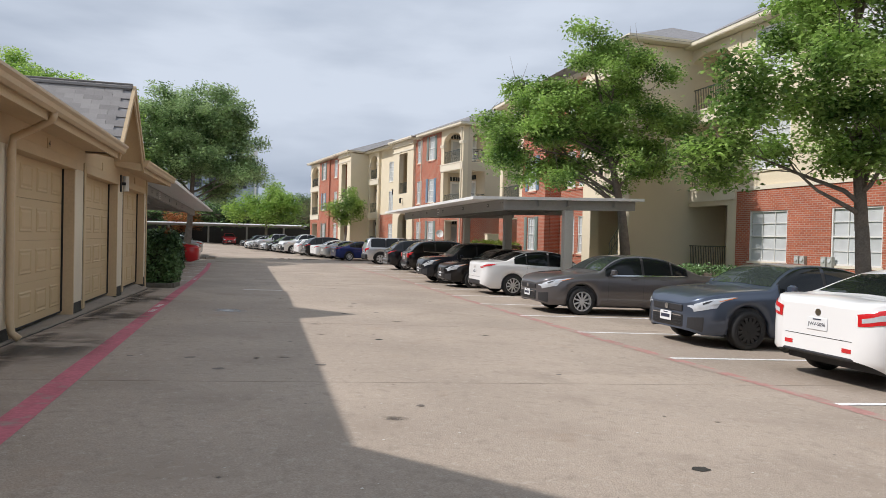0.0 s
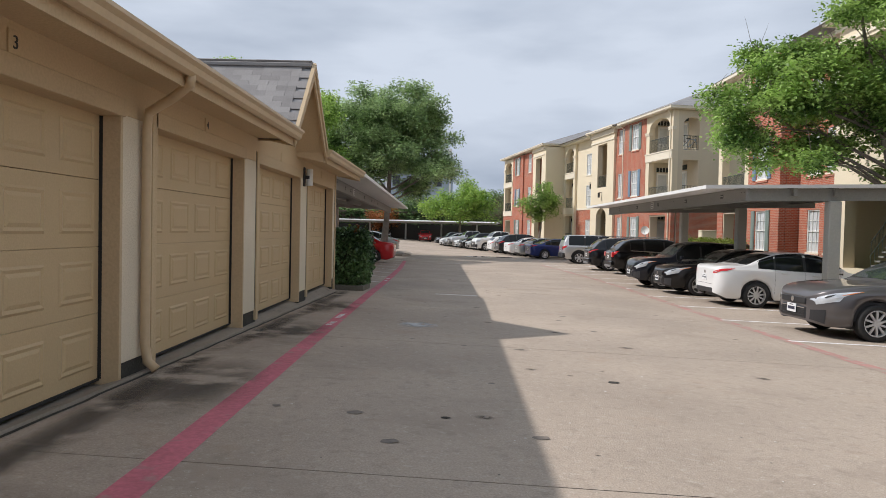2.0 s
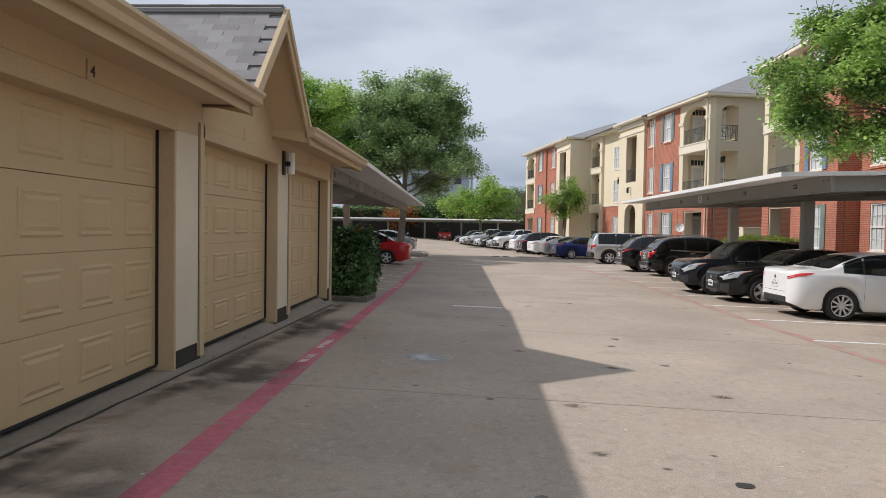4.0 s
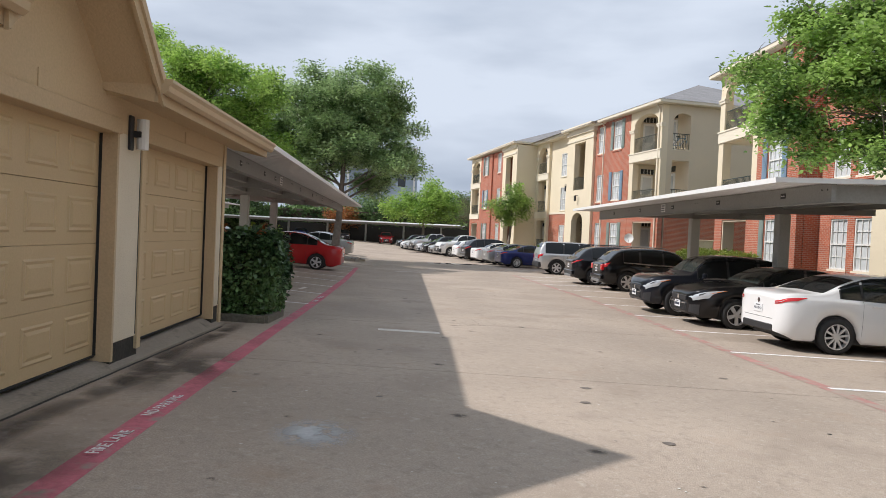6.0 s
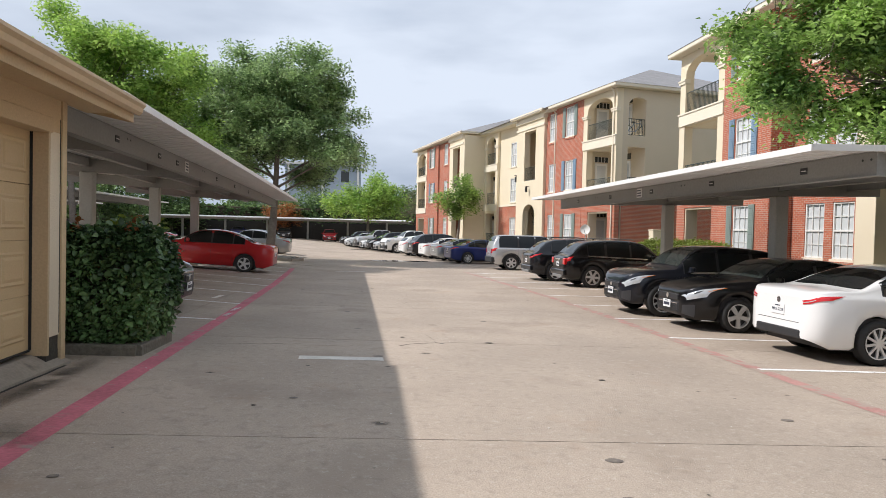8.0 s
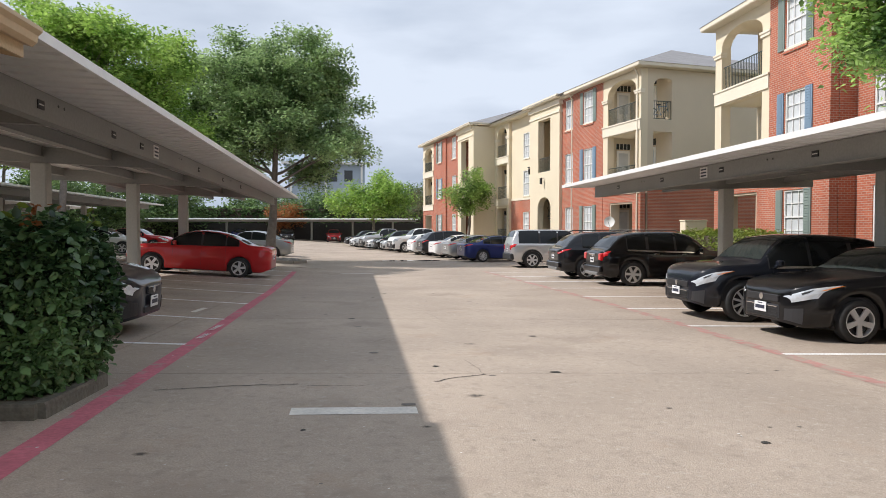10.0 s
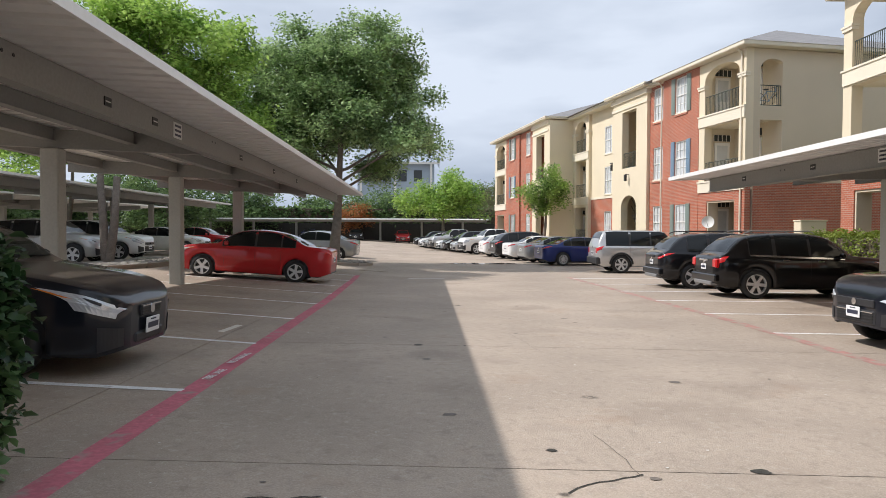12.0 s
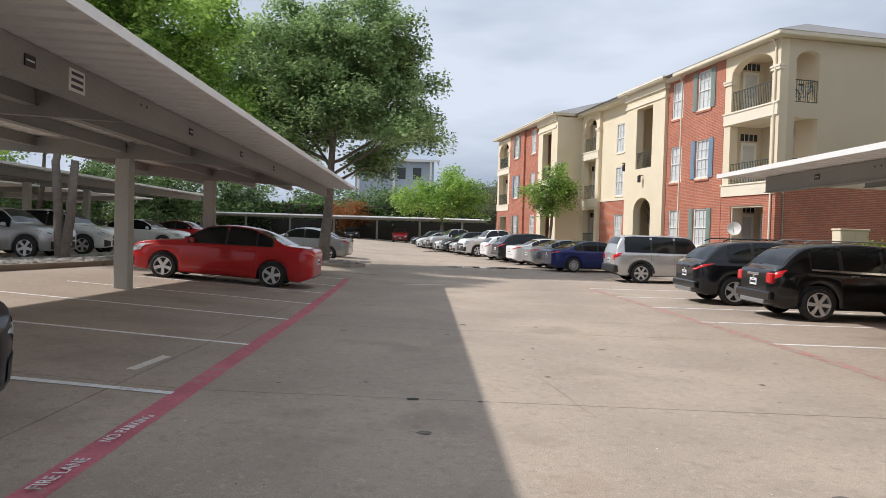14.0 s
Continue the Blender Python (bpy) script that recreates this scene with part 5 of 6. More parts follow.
def wheel_meshes(r, w, style):
    key = (round(r, 3), w, style)
    if key in RIM_CACHE:
        return RIM_CACHE[key]
    n = 28
    t = Geo()
    prof = [(r * 0.68, -w * 0.42), (r * 0.75, -w * 0.5), (r * 0.95, -w * 0.46), (r, -w * 0.34), (r, w * 0.34), (r * 0.95, w * 0.46), (r * 0.75, w * 0.5), (r * 0.68, w * 0.42)]
    m = len(prof)
    t.v = [(p * math.cos(2 * math.pi * a / n), y, p * math.sin(2 * math.pi * a / n)) for a in range(n) for p, y in prof]
    t.f = [(a * m + k, a * m + (k + 1) % m, ((a + 1) % n) * m + (k + 1) % m, ((a + 1) % n) * m + k) for a in range(n) for k in range(m)]
    d = Geo()
    ro = r * 0.71
    ring = [(ro, -w * 0.5), (ro * 0.93, -w * 0.5), (ro * 0.9, -w * 0.36), (ro * 0.9, w * 0.3)]
    m = len(ring)
    d.v = [(p * math.cos(2 * math.pi * a / n), y, p * math.sin(2 * math.pi * a / n)) for a in range(n) for p, y in ring]
    d.f = [(a * m + k, a * m + k + 1, ((a + 1) % n) * m + k + 1, ((a + 1) % n) * m + k) for a in range(n) for k in range(m - 1)]
    d.tube([(0, -w * 0.45, 0), (0, -w * 0.2, 0)], [ro * 0.2, ro * 0.24], 14)
    spokes = {"five": 5, "ten": 10, "six": 6, "steel": 14}[style]
    for k in range(spokes):
        c, s = math.cos(2 * math.pi * k / spokes), math.sin(2 * math.pi * k / spokes)
        wd = ro * {5: 0.15, 6: 0.13, 10: 0.075, 14: 0.13}[spokes]
        i = len(d.v)
        for rad, hw, y0 in ((ro * 0.14, wd, -w * 0.44), (ro * 0.92, wd * (1.25 if spokes < 8 else 1.0), -w * 0.46)):
            for e in (-hw, hw):
                for y in (y0, y0 + w * 0.14):
                    d.v.append((rad * c - e * s, y, rad * s + e * c))
        d.f += [(i, i + 4, i + 6, i + 2), (i, i + 1, i + 5, i + 4), (i + 2, i + 6, i + 7, i + 3)]
    back = Geo().tube([(0, -w * 0.12, 0), (0, -w * 0.1, 0)], [ro * 0.9, ro * 0.9], 20)
    RIM_CACHE[key] = (t.mesh("tyre", TYRE, True), d.mesh("rim", RIM_DARK if style == "steel" else RIM), back.mesh("brake_disc", TRIM))
    return RIM_CACHE[key]


def car(label, kind, paint, x, y, heading, rim="five", length=None, glass=None, category="car", plate_text=None, extras=(), lamp_rear="wide", z=None, roof_rack=False, width=None, height=None):
    """A parked vehicle. Local x runs from the nose (0) to the tail; heading is the way the nose points."""
    S = SHAPES[kind]
    L, W, H, R = length or S["L"], width or S["W"], height or S["H"], S["R"]
    half = W / 2
    axles = [a * L for a in S["ax"]]
    clear = 0.21 if kind in ("sedan", "hatch") else 0.27
    ends = [(0, 0.46), (0.005, 0.60), (0.018, 0.745), (0.042, 0.86), (0.08, 0.93), (0.14, 0.975), (0.25, 1.0), (0.75, 1.0), (0.9, 0.985), (0.95, 0.955), (0.975, 0.905), (0.99, 0.82), (0.997, 0.72), (1, 0.62)]
    if kind in ("boxy", "pickup"):
        ends = [(0, 0.82), (0.012, 0.9), (0.04, 0.96), (0.1, 0.99), (0.3, 1.0), (0.8, 1.0), (0.95, 0.985), (0.985, 0.95), (0.995, 0.88), (1, 0.82)]

    def ring(sx):
        """Half outline at a share of the length, from the sill to the middle of the roof."""
        xx = sx * L
        top, belt, w = interp(S["top"], sx) * H, interp(S["belt"], sx) * H, interp(ends, sx) * half
        belt = min(belt, top - 0.012)
        bot = clear + 0.06 * max(0, 1 - sx / 0.04) + 0.12 * max(0, (sx - 0.94) / 0.06)
        for a in axles:
            q = (R + 0.075) ** 2 - (xx - a) ** 2
            if q > 0:
                bot = max(bot, R + math.sqrt(q) - 0.02)
        bot = min(bot, belt - 0.1)
        h = top - belt
        wb = w * 0.955
        inset = min(0.3, 0.36 * h) if kind != "boxy" else min(0.2, 0.26 * h)
        crown = 0.035 * min(1, w)
        mid = bot + (belt - bot) * 0.55
        return [(w * 0.90, bot), (w * 0.985, bot + 0.05), (w, min(mid, belt - 0.08)), (w * 0.998, belt - 0.07), (w * 0.985, belt - 0.03), (wb, belt),
                (wb - inset * 0.45, belt + h * 0.5), (wb - inset * 0.86, belt + h * 0.86), (wb - inset - min(0.06, h * 0.2), belt + h * 0.965), ((wb - inset) * 0.62, top - crown * 0.15), (0.0, top + crown * 0.4)]

    def surf(sx, q, side, off=0.0):
        r = ring(sx)
        k = min(int(q), len(r) - 2)
        f = q - k
        yy, zz = r[k][0] * (1 - f) + r[k + 1][0] * f, r[k][1] * (1 - f) + r[k + 1][1] * f
        if off:
            p = Vector((sx * L, yy, zz))
            e = 0.004
            r2, r0 = ring(min(1, sx + e)), ring(max(0, sx - e))
            pick = lambda rr: Vector((0, rr[k][0] * (1 - f) + rr[k + 1][0] * f, rr[k][1] * (1 - f) + rr[k + 1][1] * f))
            du = pick(r2) - pick(r0) + Vector((min(1, sx + e) * L - max(0, sx - e) * L, 0, 0))
            dv = Vector((0, r[k + 1][0] - r[k][0], r[k + 1][1] - r[k][1]))
            nn = du.cross(dv)
            if nn.length > 1e-9:
                nn.normalize()
                if nn.y < -0.01 or (abs(nn.y) <= 0.01 and nn.z < 0):
                    nn = -nn
                p += nn * off
            return (p.x, side * p.y, p.z)
        return (sx * L, side * yy, zz)

    def patch(s0, s1, q0, q1, side, off=0.006, ns=6, nq=4, both=False):
        geo = Geo()
        S0 = s0 if callable(s0) else (lambda v: s0)
        S1 = s1 if callable(s1) else (lambda v: s1)
        cols = [(-1, q0 + (q1 - q0) * j / nq) for j in range(nq + 1)] + [(1, q1 - (q1 - q0) * j / nq) for j in range(1, nq + 1)] if both else [(side, q0 + (q1 - q0) * j / nq) for j in range(nq + 1)]
        for i in range(ns + 1):
            for sd, q in cols:
                v = (q - q0) / (q1 - q0)
                a = S0(v) + (S1(v) - S0(v)) * i / ns
                geo.v.append(surf(a, q, sd, off))
        w = len(cols)
        geo.f = [(i * w + j, i * w + j + 1, (i + 1) * w + j + 1, (i + 1) * w + j) for i in range(ns) for j in range(w - 1)]
        return geo

    root = thing("car" if category == "car" else "pickup_truck", label, category, "parked vehicles")
    # body shell
    cuts = sorted({0, 0.004, 0.012, 0.025, 0.04, 0.06, 0.96, 0.975, 0.988, 0.996, 1.0, *[0.02 * k for k in range(4, 48)], *[min(1, max(0, (a + d * (R + 0.075)) / L)) for a in axles for d in (-1, -0.97, -0.85, -0.65, -0.4, 0, 0.4, 0.65, 0.85, 0.97, 1)]})
    body = Geo()
    m = 0
    for sx in cuts:
        r = ring(sx)
        row = [(sx * L, -y, z) for y, z in r] + [(sx * L, y, z) for y, z in r[-2::-1]]
        m = len(row)
        body.v += row
    for i in range(len(cuts) - 1):
        for j in range(m - 1):
            body.f.append((i * m + j, i * m + j + 1, (i + 1) * m + j + 1, (i + 1) * m + j))
    body.f.append(tuple(range(m - 1, -1, -1)))
    k = (len(cuts) - 1) * m
    body.f.append(tuple(range(k, k + m)))
    shell = part("body", body, paint, root, smooth=True)
    for k in (-1, -2):
        shell.data.polygons[len(shell.data.polygons) + k].use_smooth = False
    under = Geo().box(0.12 * L, 0.93 * L, -half * 0.84, half * 0.84, clear - 0.02, clear + 0.2)
    for a in axles:
        under.box(a - R - 0.06, a + R + 0.06, -half * 0.9, half * 0.9, clear + 0.12, R * 2 + 0.03)
    part("underbody", under, TRIM, root)
    gl = glass or CAR_GLASS
    ws, rw = S["ws"], S["rw"]
    part("windshield", patch(ws[0] + 0.008, ws[1] - 0.01, 8.15, 10, 1, 0.006, 8, 5, True), CAR_GLASS_CLEAR if gl is CAR_GLASS else gl, root, "windscreen", True)
    part("rear_window", patch(rw[0] + 0.006, rw[1] - 0.004, 8.2, 10, 1, 0.006, 8, 5, True), gl, root, "tinted rear window", True)
    for sd in (-1, 1):
        part("window_surround", patch(S["side"][0][0] - 0.006, S["side"][-1][1] + 0.006, 5.05, 7.66, sd, 0.0025, 14, 5), TRIM, root, "black pillar trim", True)
        if "chrome" in extras:
            part("window_trim", patch(S["side"][0][0], S["side"][-1][1], 5.0, 5.14, sd, 0.010, 14, 1), CHROME, root, "bright window trim")
        for n, (a, b) in enumerate(S["side"]):
            part("side_window", patch(a, b, 5.12, 7.55, sd, 0.006, 8, 5), gl, root, "", True)
        for a in {S["side"][0][0] + 0.01, *[0.5 * (p[1] + q[0]) for p, q in zip(S["side"], S["side"][1:])]}:
            part("door_seam", patch(a - 0.0005, a + 0.0005, 1.3, 5.0, sd, 0.003, 1, 6), TRIM, root)
        for a, b in S["side"][:2]:
            hx = b * L - 0.22
            hy, hz = surf((hx) / L, 3.4, sd)[1:]
            part("door_handle", Geo().box(hx - 0.09, hx + 0.09, min(hy, hy + sd * 0.03), max(hy, hy + sd * 0.03), hz - 0.025, hz + 0.01, 0.006), paint if kind != "suv" else CHROME, root)
        mx = (S["side"][0][0] + 0.025) * L
        my, mz = surf(mx / L, 5.1, sd)[1:]
        mir = Geo().box(mx - 0.05, mx + 0.07, min(my + sd * 0.04, my + sd * 0.2), max(my + sd * 0.04, my + sd * 0.2), mz + 0.02, mz + 0.15, 0.03)
        mir.box(mx - 0.02, mx + 0.04, min(my - sd * 0.03, my + sd * 0.06), max(my - sd * 0.03, my + sd * 0.06), mz + 0.01, mz + 0.05)
        part("wing_mirror", mir, paint, root)
        lamp = patch(lambda v: 0.012 - 0.009 * v, lambda v: 0.07 + 0.075 * v, 2.6, 4.8, sd, 0.006, 8, 6)
        part("headlight", lamp, LAMP_CLEAR, root, "clear headlight")
        part("indicator", patch(lambda v: 0.073 + 0.06 * v, lambda v: 0.092 + 0.06 * v, 3.5, 4.4, sd, 0.009, 2, 3), LAMP_AMBER, root, "amber indicator")
        part("lamp_bowl", patch(lambda v: 0.03, lambda v: 0.046 + 0.015 * v, 3.5, 4.15, sd, 0.0085, 6, 3), TRIM, root, "dark bowl inside the headlight")
        part("fog_recess", patch(0.004, 0.034, 0.9, 1.95, sd, 0.006, 6, 3), TRIM, root, "dark fog lamp recess")
        if lamp_rear == "wide":
            lamp = patch(lambda v: 0.95 - 0.045 * v, 0.9995, 3.05, 4.6, sd, 0.007, 12, 5)
            part("reversing_lamp", patch(lambda v: 0.985, 0.9993, 3.62, 3.9, sd, 0.011, 4, 3), LAMP_CLEAR, root, "small clear reversing lamp")
        elif lamp_rear == "big":
            lamp = patch(lambda v: 0.962 - 0.06 * v, 0.9995, 2.55, 4.45, sd, 0.008, 12, 6)
            part("reversing_lamp", patch(lambda v: 0.972, 0.998, 2.75, 3.1, sd, 0.012, 4, 3), LAMP_CLEAR, root, "small clear reversing lamp")
        else:
            lamp = patch(lambda v: 0.96 - 0.025 * v, 0.9993, 2.8, 4.95, sd, 0.008, 10, 6)
        part("tail_light", lamp, LAMP_RED, root, "red tail light")
        if lamp_rear == "tall":
            y0, y1 = sorted((sd * half * 0.6, sd * half * 0.86))
            part("lamp_cluster", Geo().box(L - 0.16, L + 0.012, y0, y1, H * 0.46, H * 0.6, 0.03), LAMP_RED, root, "red lamp cluster on the tailgate corner")
    nz = interp(S["top"], 0.0) * H
    wn_ = ring(0.0)[2][0]
    gr = Geo()
    slim = "slim_grille" in extras
    gr.box(-0.025, 0.05, -wn_ * (0.55 if slim else 0.98), wn_ * (0.55 if slim else 0.98), nz - 0.13, nz - 0.02, 0.01)
    gr.box(-0.02, 0.05, -wn_ * (0.8 if slim else 1.02), wn_ * (0.8 if slim else 1.02), clear + 0.09, clear + 0.2 if slim else nz - 0.17, 0.02)
    grille = part("grille", gr, TRIM, root, "black grille")
    for k in range(4):
        zz = nz - 0.12 + k * 0.028 if slim else clear + 0.13 + k * (nz - 0.2 - clear - 0.13) / 3.1
        bw = wn_ * (0.53 if slim else 0.96)
        part("grille_bar", Geo().box(-0.03, -0.015, -bw, bw, zz, zz + 0.014), CHROME if k == 3 else RIM_DARK, grille)
    part("badge", Geo().tube([(-0.035, 0, nz - 0.07), (-0.03, 0, nz - 0.07)], [0.05, 0.05], 14), CHROME, root, "plain chrome badge")
    tz = interp(S["top"], 0.985) * H
    part("rear_badge", Geo().tube([(L * 0.994, 0, tz - 0.16), (L * 0.994 + 0.03, 0, tz - 0.16)], [0.045, 0.045], 14), CHROME, root, "plain chrome badge")
    part("boot_seam", Geo().box(L - 0.02, L + 0.003, -half * 0.56, half * 0.56, H * 0.375, H * 0.38), TRIM, root)
    low = Geo().box(L - 0.10, L + 0.014, -half * 0.6, half * 0.6, clear + 0.10, clear + (0.24 if "valance" in extras else 0.15), 0.02)
    part("rear_valance", low, TRIM, root, "black lower bumper")
    for xx, zz, face in ((-0.04, max(clear + 0.17, nz - 0.36), -1), (L + 0.006, (H * 0.43 if kind in ("sedan", "hatch") else H * 0.42), 1)):
        pl = part("number_plate", Geo().box(xx - 0.006, xx + 0.006, -0.155, 0.155, zz, zz + 0.155, 0.004), PLATE, root, "white number plate")
        fx = xx + face * 0.008
        part("bar", Geo().box(fx - 0.002, fx + 0.002, -0.06, 0.06, zz + 0.125, zz + 0.14), INK, pl)
        if plate_text and face == plate_text[1]:
            tx = part("lettering", text_mesh(plate_text[0], 0.062, INK, 0.0012), None, pl)
            tx.matrix_local = pose(fx, 0, zz + 0.07, 90, 0, 90 * face)
        else:
            part("bar", Geo().box(fx - 0.002, fx + 0.002, -0.12, 0.12, zz + 0.045, zz + 0.1), INK, pl)
    if "reflector" in extras:
        for sd in (-1, 1):
            part("reflector", Geo().box(L - 0.02, L + 0.006, min(sd * half * 0.42, sd * half * 0.56), max(sd * half * 0.42, sd * half * 0.56), clear + 0.2, clear + 0.25), LAMP_RED, root, "red reflector")
    if kind in ("suv", "boxy"):
        for a in axles if kind == "boxy" or "cladding" in extras else ():
            n = 14
            for sd in (-1, 1):
                cl = Geo()
                for q in range(n + 1):
                    t = math.pi * (0.02 + 0.96 * q / n)
                    for rr in (R + 0.07, R + 0.14):
                        for e in (-0.01, 0.012):
                            cl.v.append((a - rr * math.cos(t), sd * (half + e), R - 0.02 + rr * math.sin(t)))
                for q in range(n):
                    o = q * 4
                    cl.f += [(o + 1, o + 3, o + 7, o + 5), (o + 2, o + 6, o + 7, o + 3), (o, o + 1, o + 5, o + 4)]
                part("arch_cladding", cl, TRIM, root, "dark wheel-arch cladding")
        if kind == "boxy" or "cladding" in extras:
            part("rear_bumper", Geo().box(L - 0.2, L + 0.05, -half * 0.96, half * 0.96, clear + 0.1, clear + 0.4, 0.04), TRIM, root)
    if kind == "suv":
        part("tailgate_handle", Geo().box(L - 0.02, L + 0.022, -0.27, 0.27, H * 0.552, H * 0.585, 0.008), CHROME if "chrome" in extras else TRIM, root, "bright tailgate bar")
        part("rear_bumper", Geo().box(L - 0.16, L + 0.035, -half * 0.86, half * 0.86, clear + 0.14, clear + 0.34, 0.03), paint, root)
        part("skid_plate", Geo().box(L - 0.14, L + 0.042, -half * 0.6, half * 0.6, clear + 0.05, clear + 0.15, 0.015), SILVER_TRIM, root, "silver bumper skid plate")
        part("rear_wiper", Geo().box(L * 0.972, L * 0.979, -0.25, 0.08, H * 0.7, H * 0.712), TRIM, root)
    if roof_rack:
        for sd in (-1, 1):
            rk = Geo()
            yy = half * 0.66 * sd
            rk.tube([(L * 0.45, yy, H - 0.01), (L * 0.48, yy, H + 0.05), (L * 0.8, yy, H + 0.04), (L * 0.84, yy, H - 0.03)], [0.018] * 4, 6)
            part("roof_rail", rk, STEEL if "silver_rack" in extras else TRIM, root)
    if "spoiler" in extras:
        part("spoiler", Geo().box(L * 0.90, L * 0.965, -half * 0.62, half * 0.62, H * 0.955, H * 0.985, 0.012), paint, root)
    if "bed" in extras:
        part("bed_floor", Geo().box(L * 0.645, L * 0.975, -half * 0.84, half * 0.84, H * 0.668, H * 0.674), TRIM, root, "dark load bed")
    tm, rm, bm_ = wheel_meshes(R, 0.215, rim)
    for a in axles:
        for sd in (-1, 1):
            wh = part("wheel", tm, None, root, "black tyre")
            wh.matrix_local = pose(a, sd * (half - 0.115), R, 0, 17 * a, 0 if sd < 0 else 180)
            part("rim", rm, None, wh, "dark steel rim" if rim == "steel" else "silver alloy rim")
            part("brake_disc", bm_, None, wh)
    # set it down with its axles on the paving
    c, s = math.cos(radians(heading)), math.sin(radians(heading))
    place = lambda d: (x - d * c, y - d * s)
    za, zb = g(*place(axles[0])), g(*place(axles[1]))
    pitch = math.atan2(zb - za, axles[1] - axles[0])
    root.matrix_world = Matrix.Translation((x, y, za - axles[0] * math.tan(pitch))) @ pose(0, 0, 0, 0, 0, heading + 180) @ pose(0, 0, 0, 0, -math.degrees(pitch), 0)
    return root


WHITE = car_paint("white_car_paint", (0.78, 0.78, 0.77))
BLACK = car_paint("black_car_paint", (0.005, 0.005, 0.006))
NAVY_BLACK = car_paint("charcoal_black_paint", (0.010, 0.012, 0.018))
GREY = car_paint("dark_grey_metallic", (0.14, 0.13, 0.13), 0.5, 0.35)
SLATE = car_paint("slate_blue_metallic", (0.085, 0.105, 0.145), 0.5, 0.35)
SILVER = car_paint("silver_metallic", (0.55, 0.55, 0.55), 0.6, 0.35)
RED = car_paint("bright_red_paint", (0.48, 0.022, 0.025))
BLUE = car_paint("deep_blue_metallic", (0.02, 0.035, 0.16), 0.4, 0.3)
STONE_GREY = car_paint("light_grey_metallic", (0.35, 0.36, 0.36), 0.6, 0.35)
CHAR = car_paint("charcoal_metallic", (0.014, 0.015, 0.018), 0.3, 0.3)

# right-hand row; heading 180 noses out to the drive, 0 noses in (x is the nose)
car("white compact sedan parked nose-in on concrete", "sedan", WHITE, 7.0 + 4.4, 8.85, 0, "five", 4.4, plate_text=("JWV-5096", 1), extras=("reflector",), lamp_rear="big")
car("slate blue sedan with black steel wheels parked nose-out", "sedan", SLATE, 7.1, 12.1, 180, "steel", 4.65)
car("dark grey metallic sedan parked nose-out", "sedan", GREY, 6.67, 17.15, 180, "ten", 4.85, width=1.84, extras=("chrome",))
car("white sedan parked nose-in under the carport edge", "sedan", WHITE, 7.1 + 4.63, 22.65, 0, "ten", 4.63, plate_text=("MRX-0733", 1), extras=("valance",))
car("black sedan parked nose-out under the carport", "sedan", BLACK, 6.85, 25.8, 180, "five", 4.85, width=1.83, extras=("chrome",))
car("charcoal black crossover parked nose-out under the carport", "suv", NAVY_BLACK, 6.6, 28.2, 180, "ten", 4.3, height=1.63, extras=("chrome",))
car("glossy black crossover parked nose-in with red lamps", "suv", BLACK, 7.8 + 4.75, 36.6, 0, "six", 4.75, roof_rack=True, lamp_rear="tall", extras=("silver_rack", "chrome"))
car("dark charcoal wagon parked nose-in with roof rails", "suv", CHAR, 7.4 + 4.75, 39.7, 0, "five", 4.75, roof_rack=True)
car("silver boxy off-road vehicle parked nose-in", "boxy", SILVER, 7.3 + 4.5, 47.2, 0, "six", 4.5, lamp_rear="tall")
# the row bends where the drive turns
ROW = [("deep blue sedan parked nose-in", "sedan", BLUE, 0, 0.0, "ten"), ("light grey sedan parked nose-in", "sedan", STONE_GREY, 0, 2.8, "five"), ("white sedan parked nose-in", "sedan", WHITE, 0, 5.6, "ten"),
       ("dark grey crossover parked nose-in", "suv", CHAR, 0, 8.3, "five"), ("white crossover hatchback parked nose-in", "hatch", WHITE, 0, 11.0, "five"),
       ("white pickup truck parked nose-out", "pickup", WHITE, 1, 16.0, "six"), ("silver sedan parked nose-out", "sedan", SILVER, 1, 19.0, "five"), ("black crossover parked nose-out", "suv", BLACK, 1, 21.8, "five"),
       ("white sedan parked nose-out", "sedan", WHITE, 1, 24.6, "ten"), ("silver pickup truck parked nose-out", "pickup", SILVER, 1, 27.6, "six"), ("light grey sedan parked nose-out", "sedan", STONE_GREY, 1, 30.6, "five"),
       ("white hatchback parked nose-out", "hatch", WHITE, 1, 33.4, "five"), ("dark crossover parked nose-out", "suv", CHAR, 1, 36.4, "five")]
for label, kind, paint, out, d, rim in ROW:
    ux, uy = -0.2, 0.98
    bx, by = 5.85 + d * ux, 52.8 + d * uy
    L = SHAPES[kind]["L"]
    if out:
        car(label, kind, paint, bx - 0.2, by, 180 + 11.5, rim, category="pickup truck" if kind == "pickup" else "car", extras=("bed",) if kind == "pickup" else ())
    else:
        car(label, kind, paint, bx + L * 0.98, by + L * 0.2, 11.5, rim)
# left-hand side
car("dark blue-black sedan parked nose-out under the carport", "sedan", NAVY_BLACK, -2.42, 25.65, 0, "five", 4.8, extras=("slim_grille", "chrome"))
car("bright red sedan parked nose-in under the carport", "sedan", RED, -2.6 - 4.75, 39.6, 180, "five", 4.75, height=1.5)
car("light grey sedan parked nose-in past the tree island", "sedan", STONE_GREY, -3.6 - 4.65, 55.0, 180, "five")
car("dark sedan parked nose-in past the tree island", "sedan", CHAR, -3.9 - 4.65, 57.9, 180, "five")
car("silver crossover parked behind the gravel island", "suv", SILVER, -11.95, 44.6, 0, "five")
car("white crossover parked behind the gravel island", "suv", WHITE, -11.95, 48.2, 0, "five")
car("white sedan parked behind the gravel island", "sedan", WHITE, -11.9, 55.6, 0, "five")
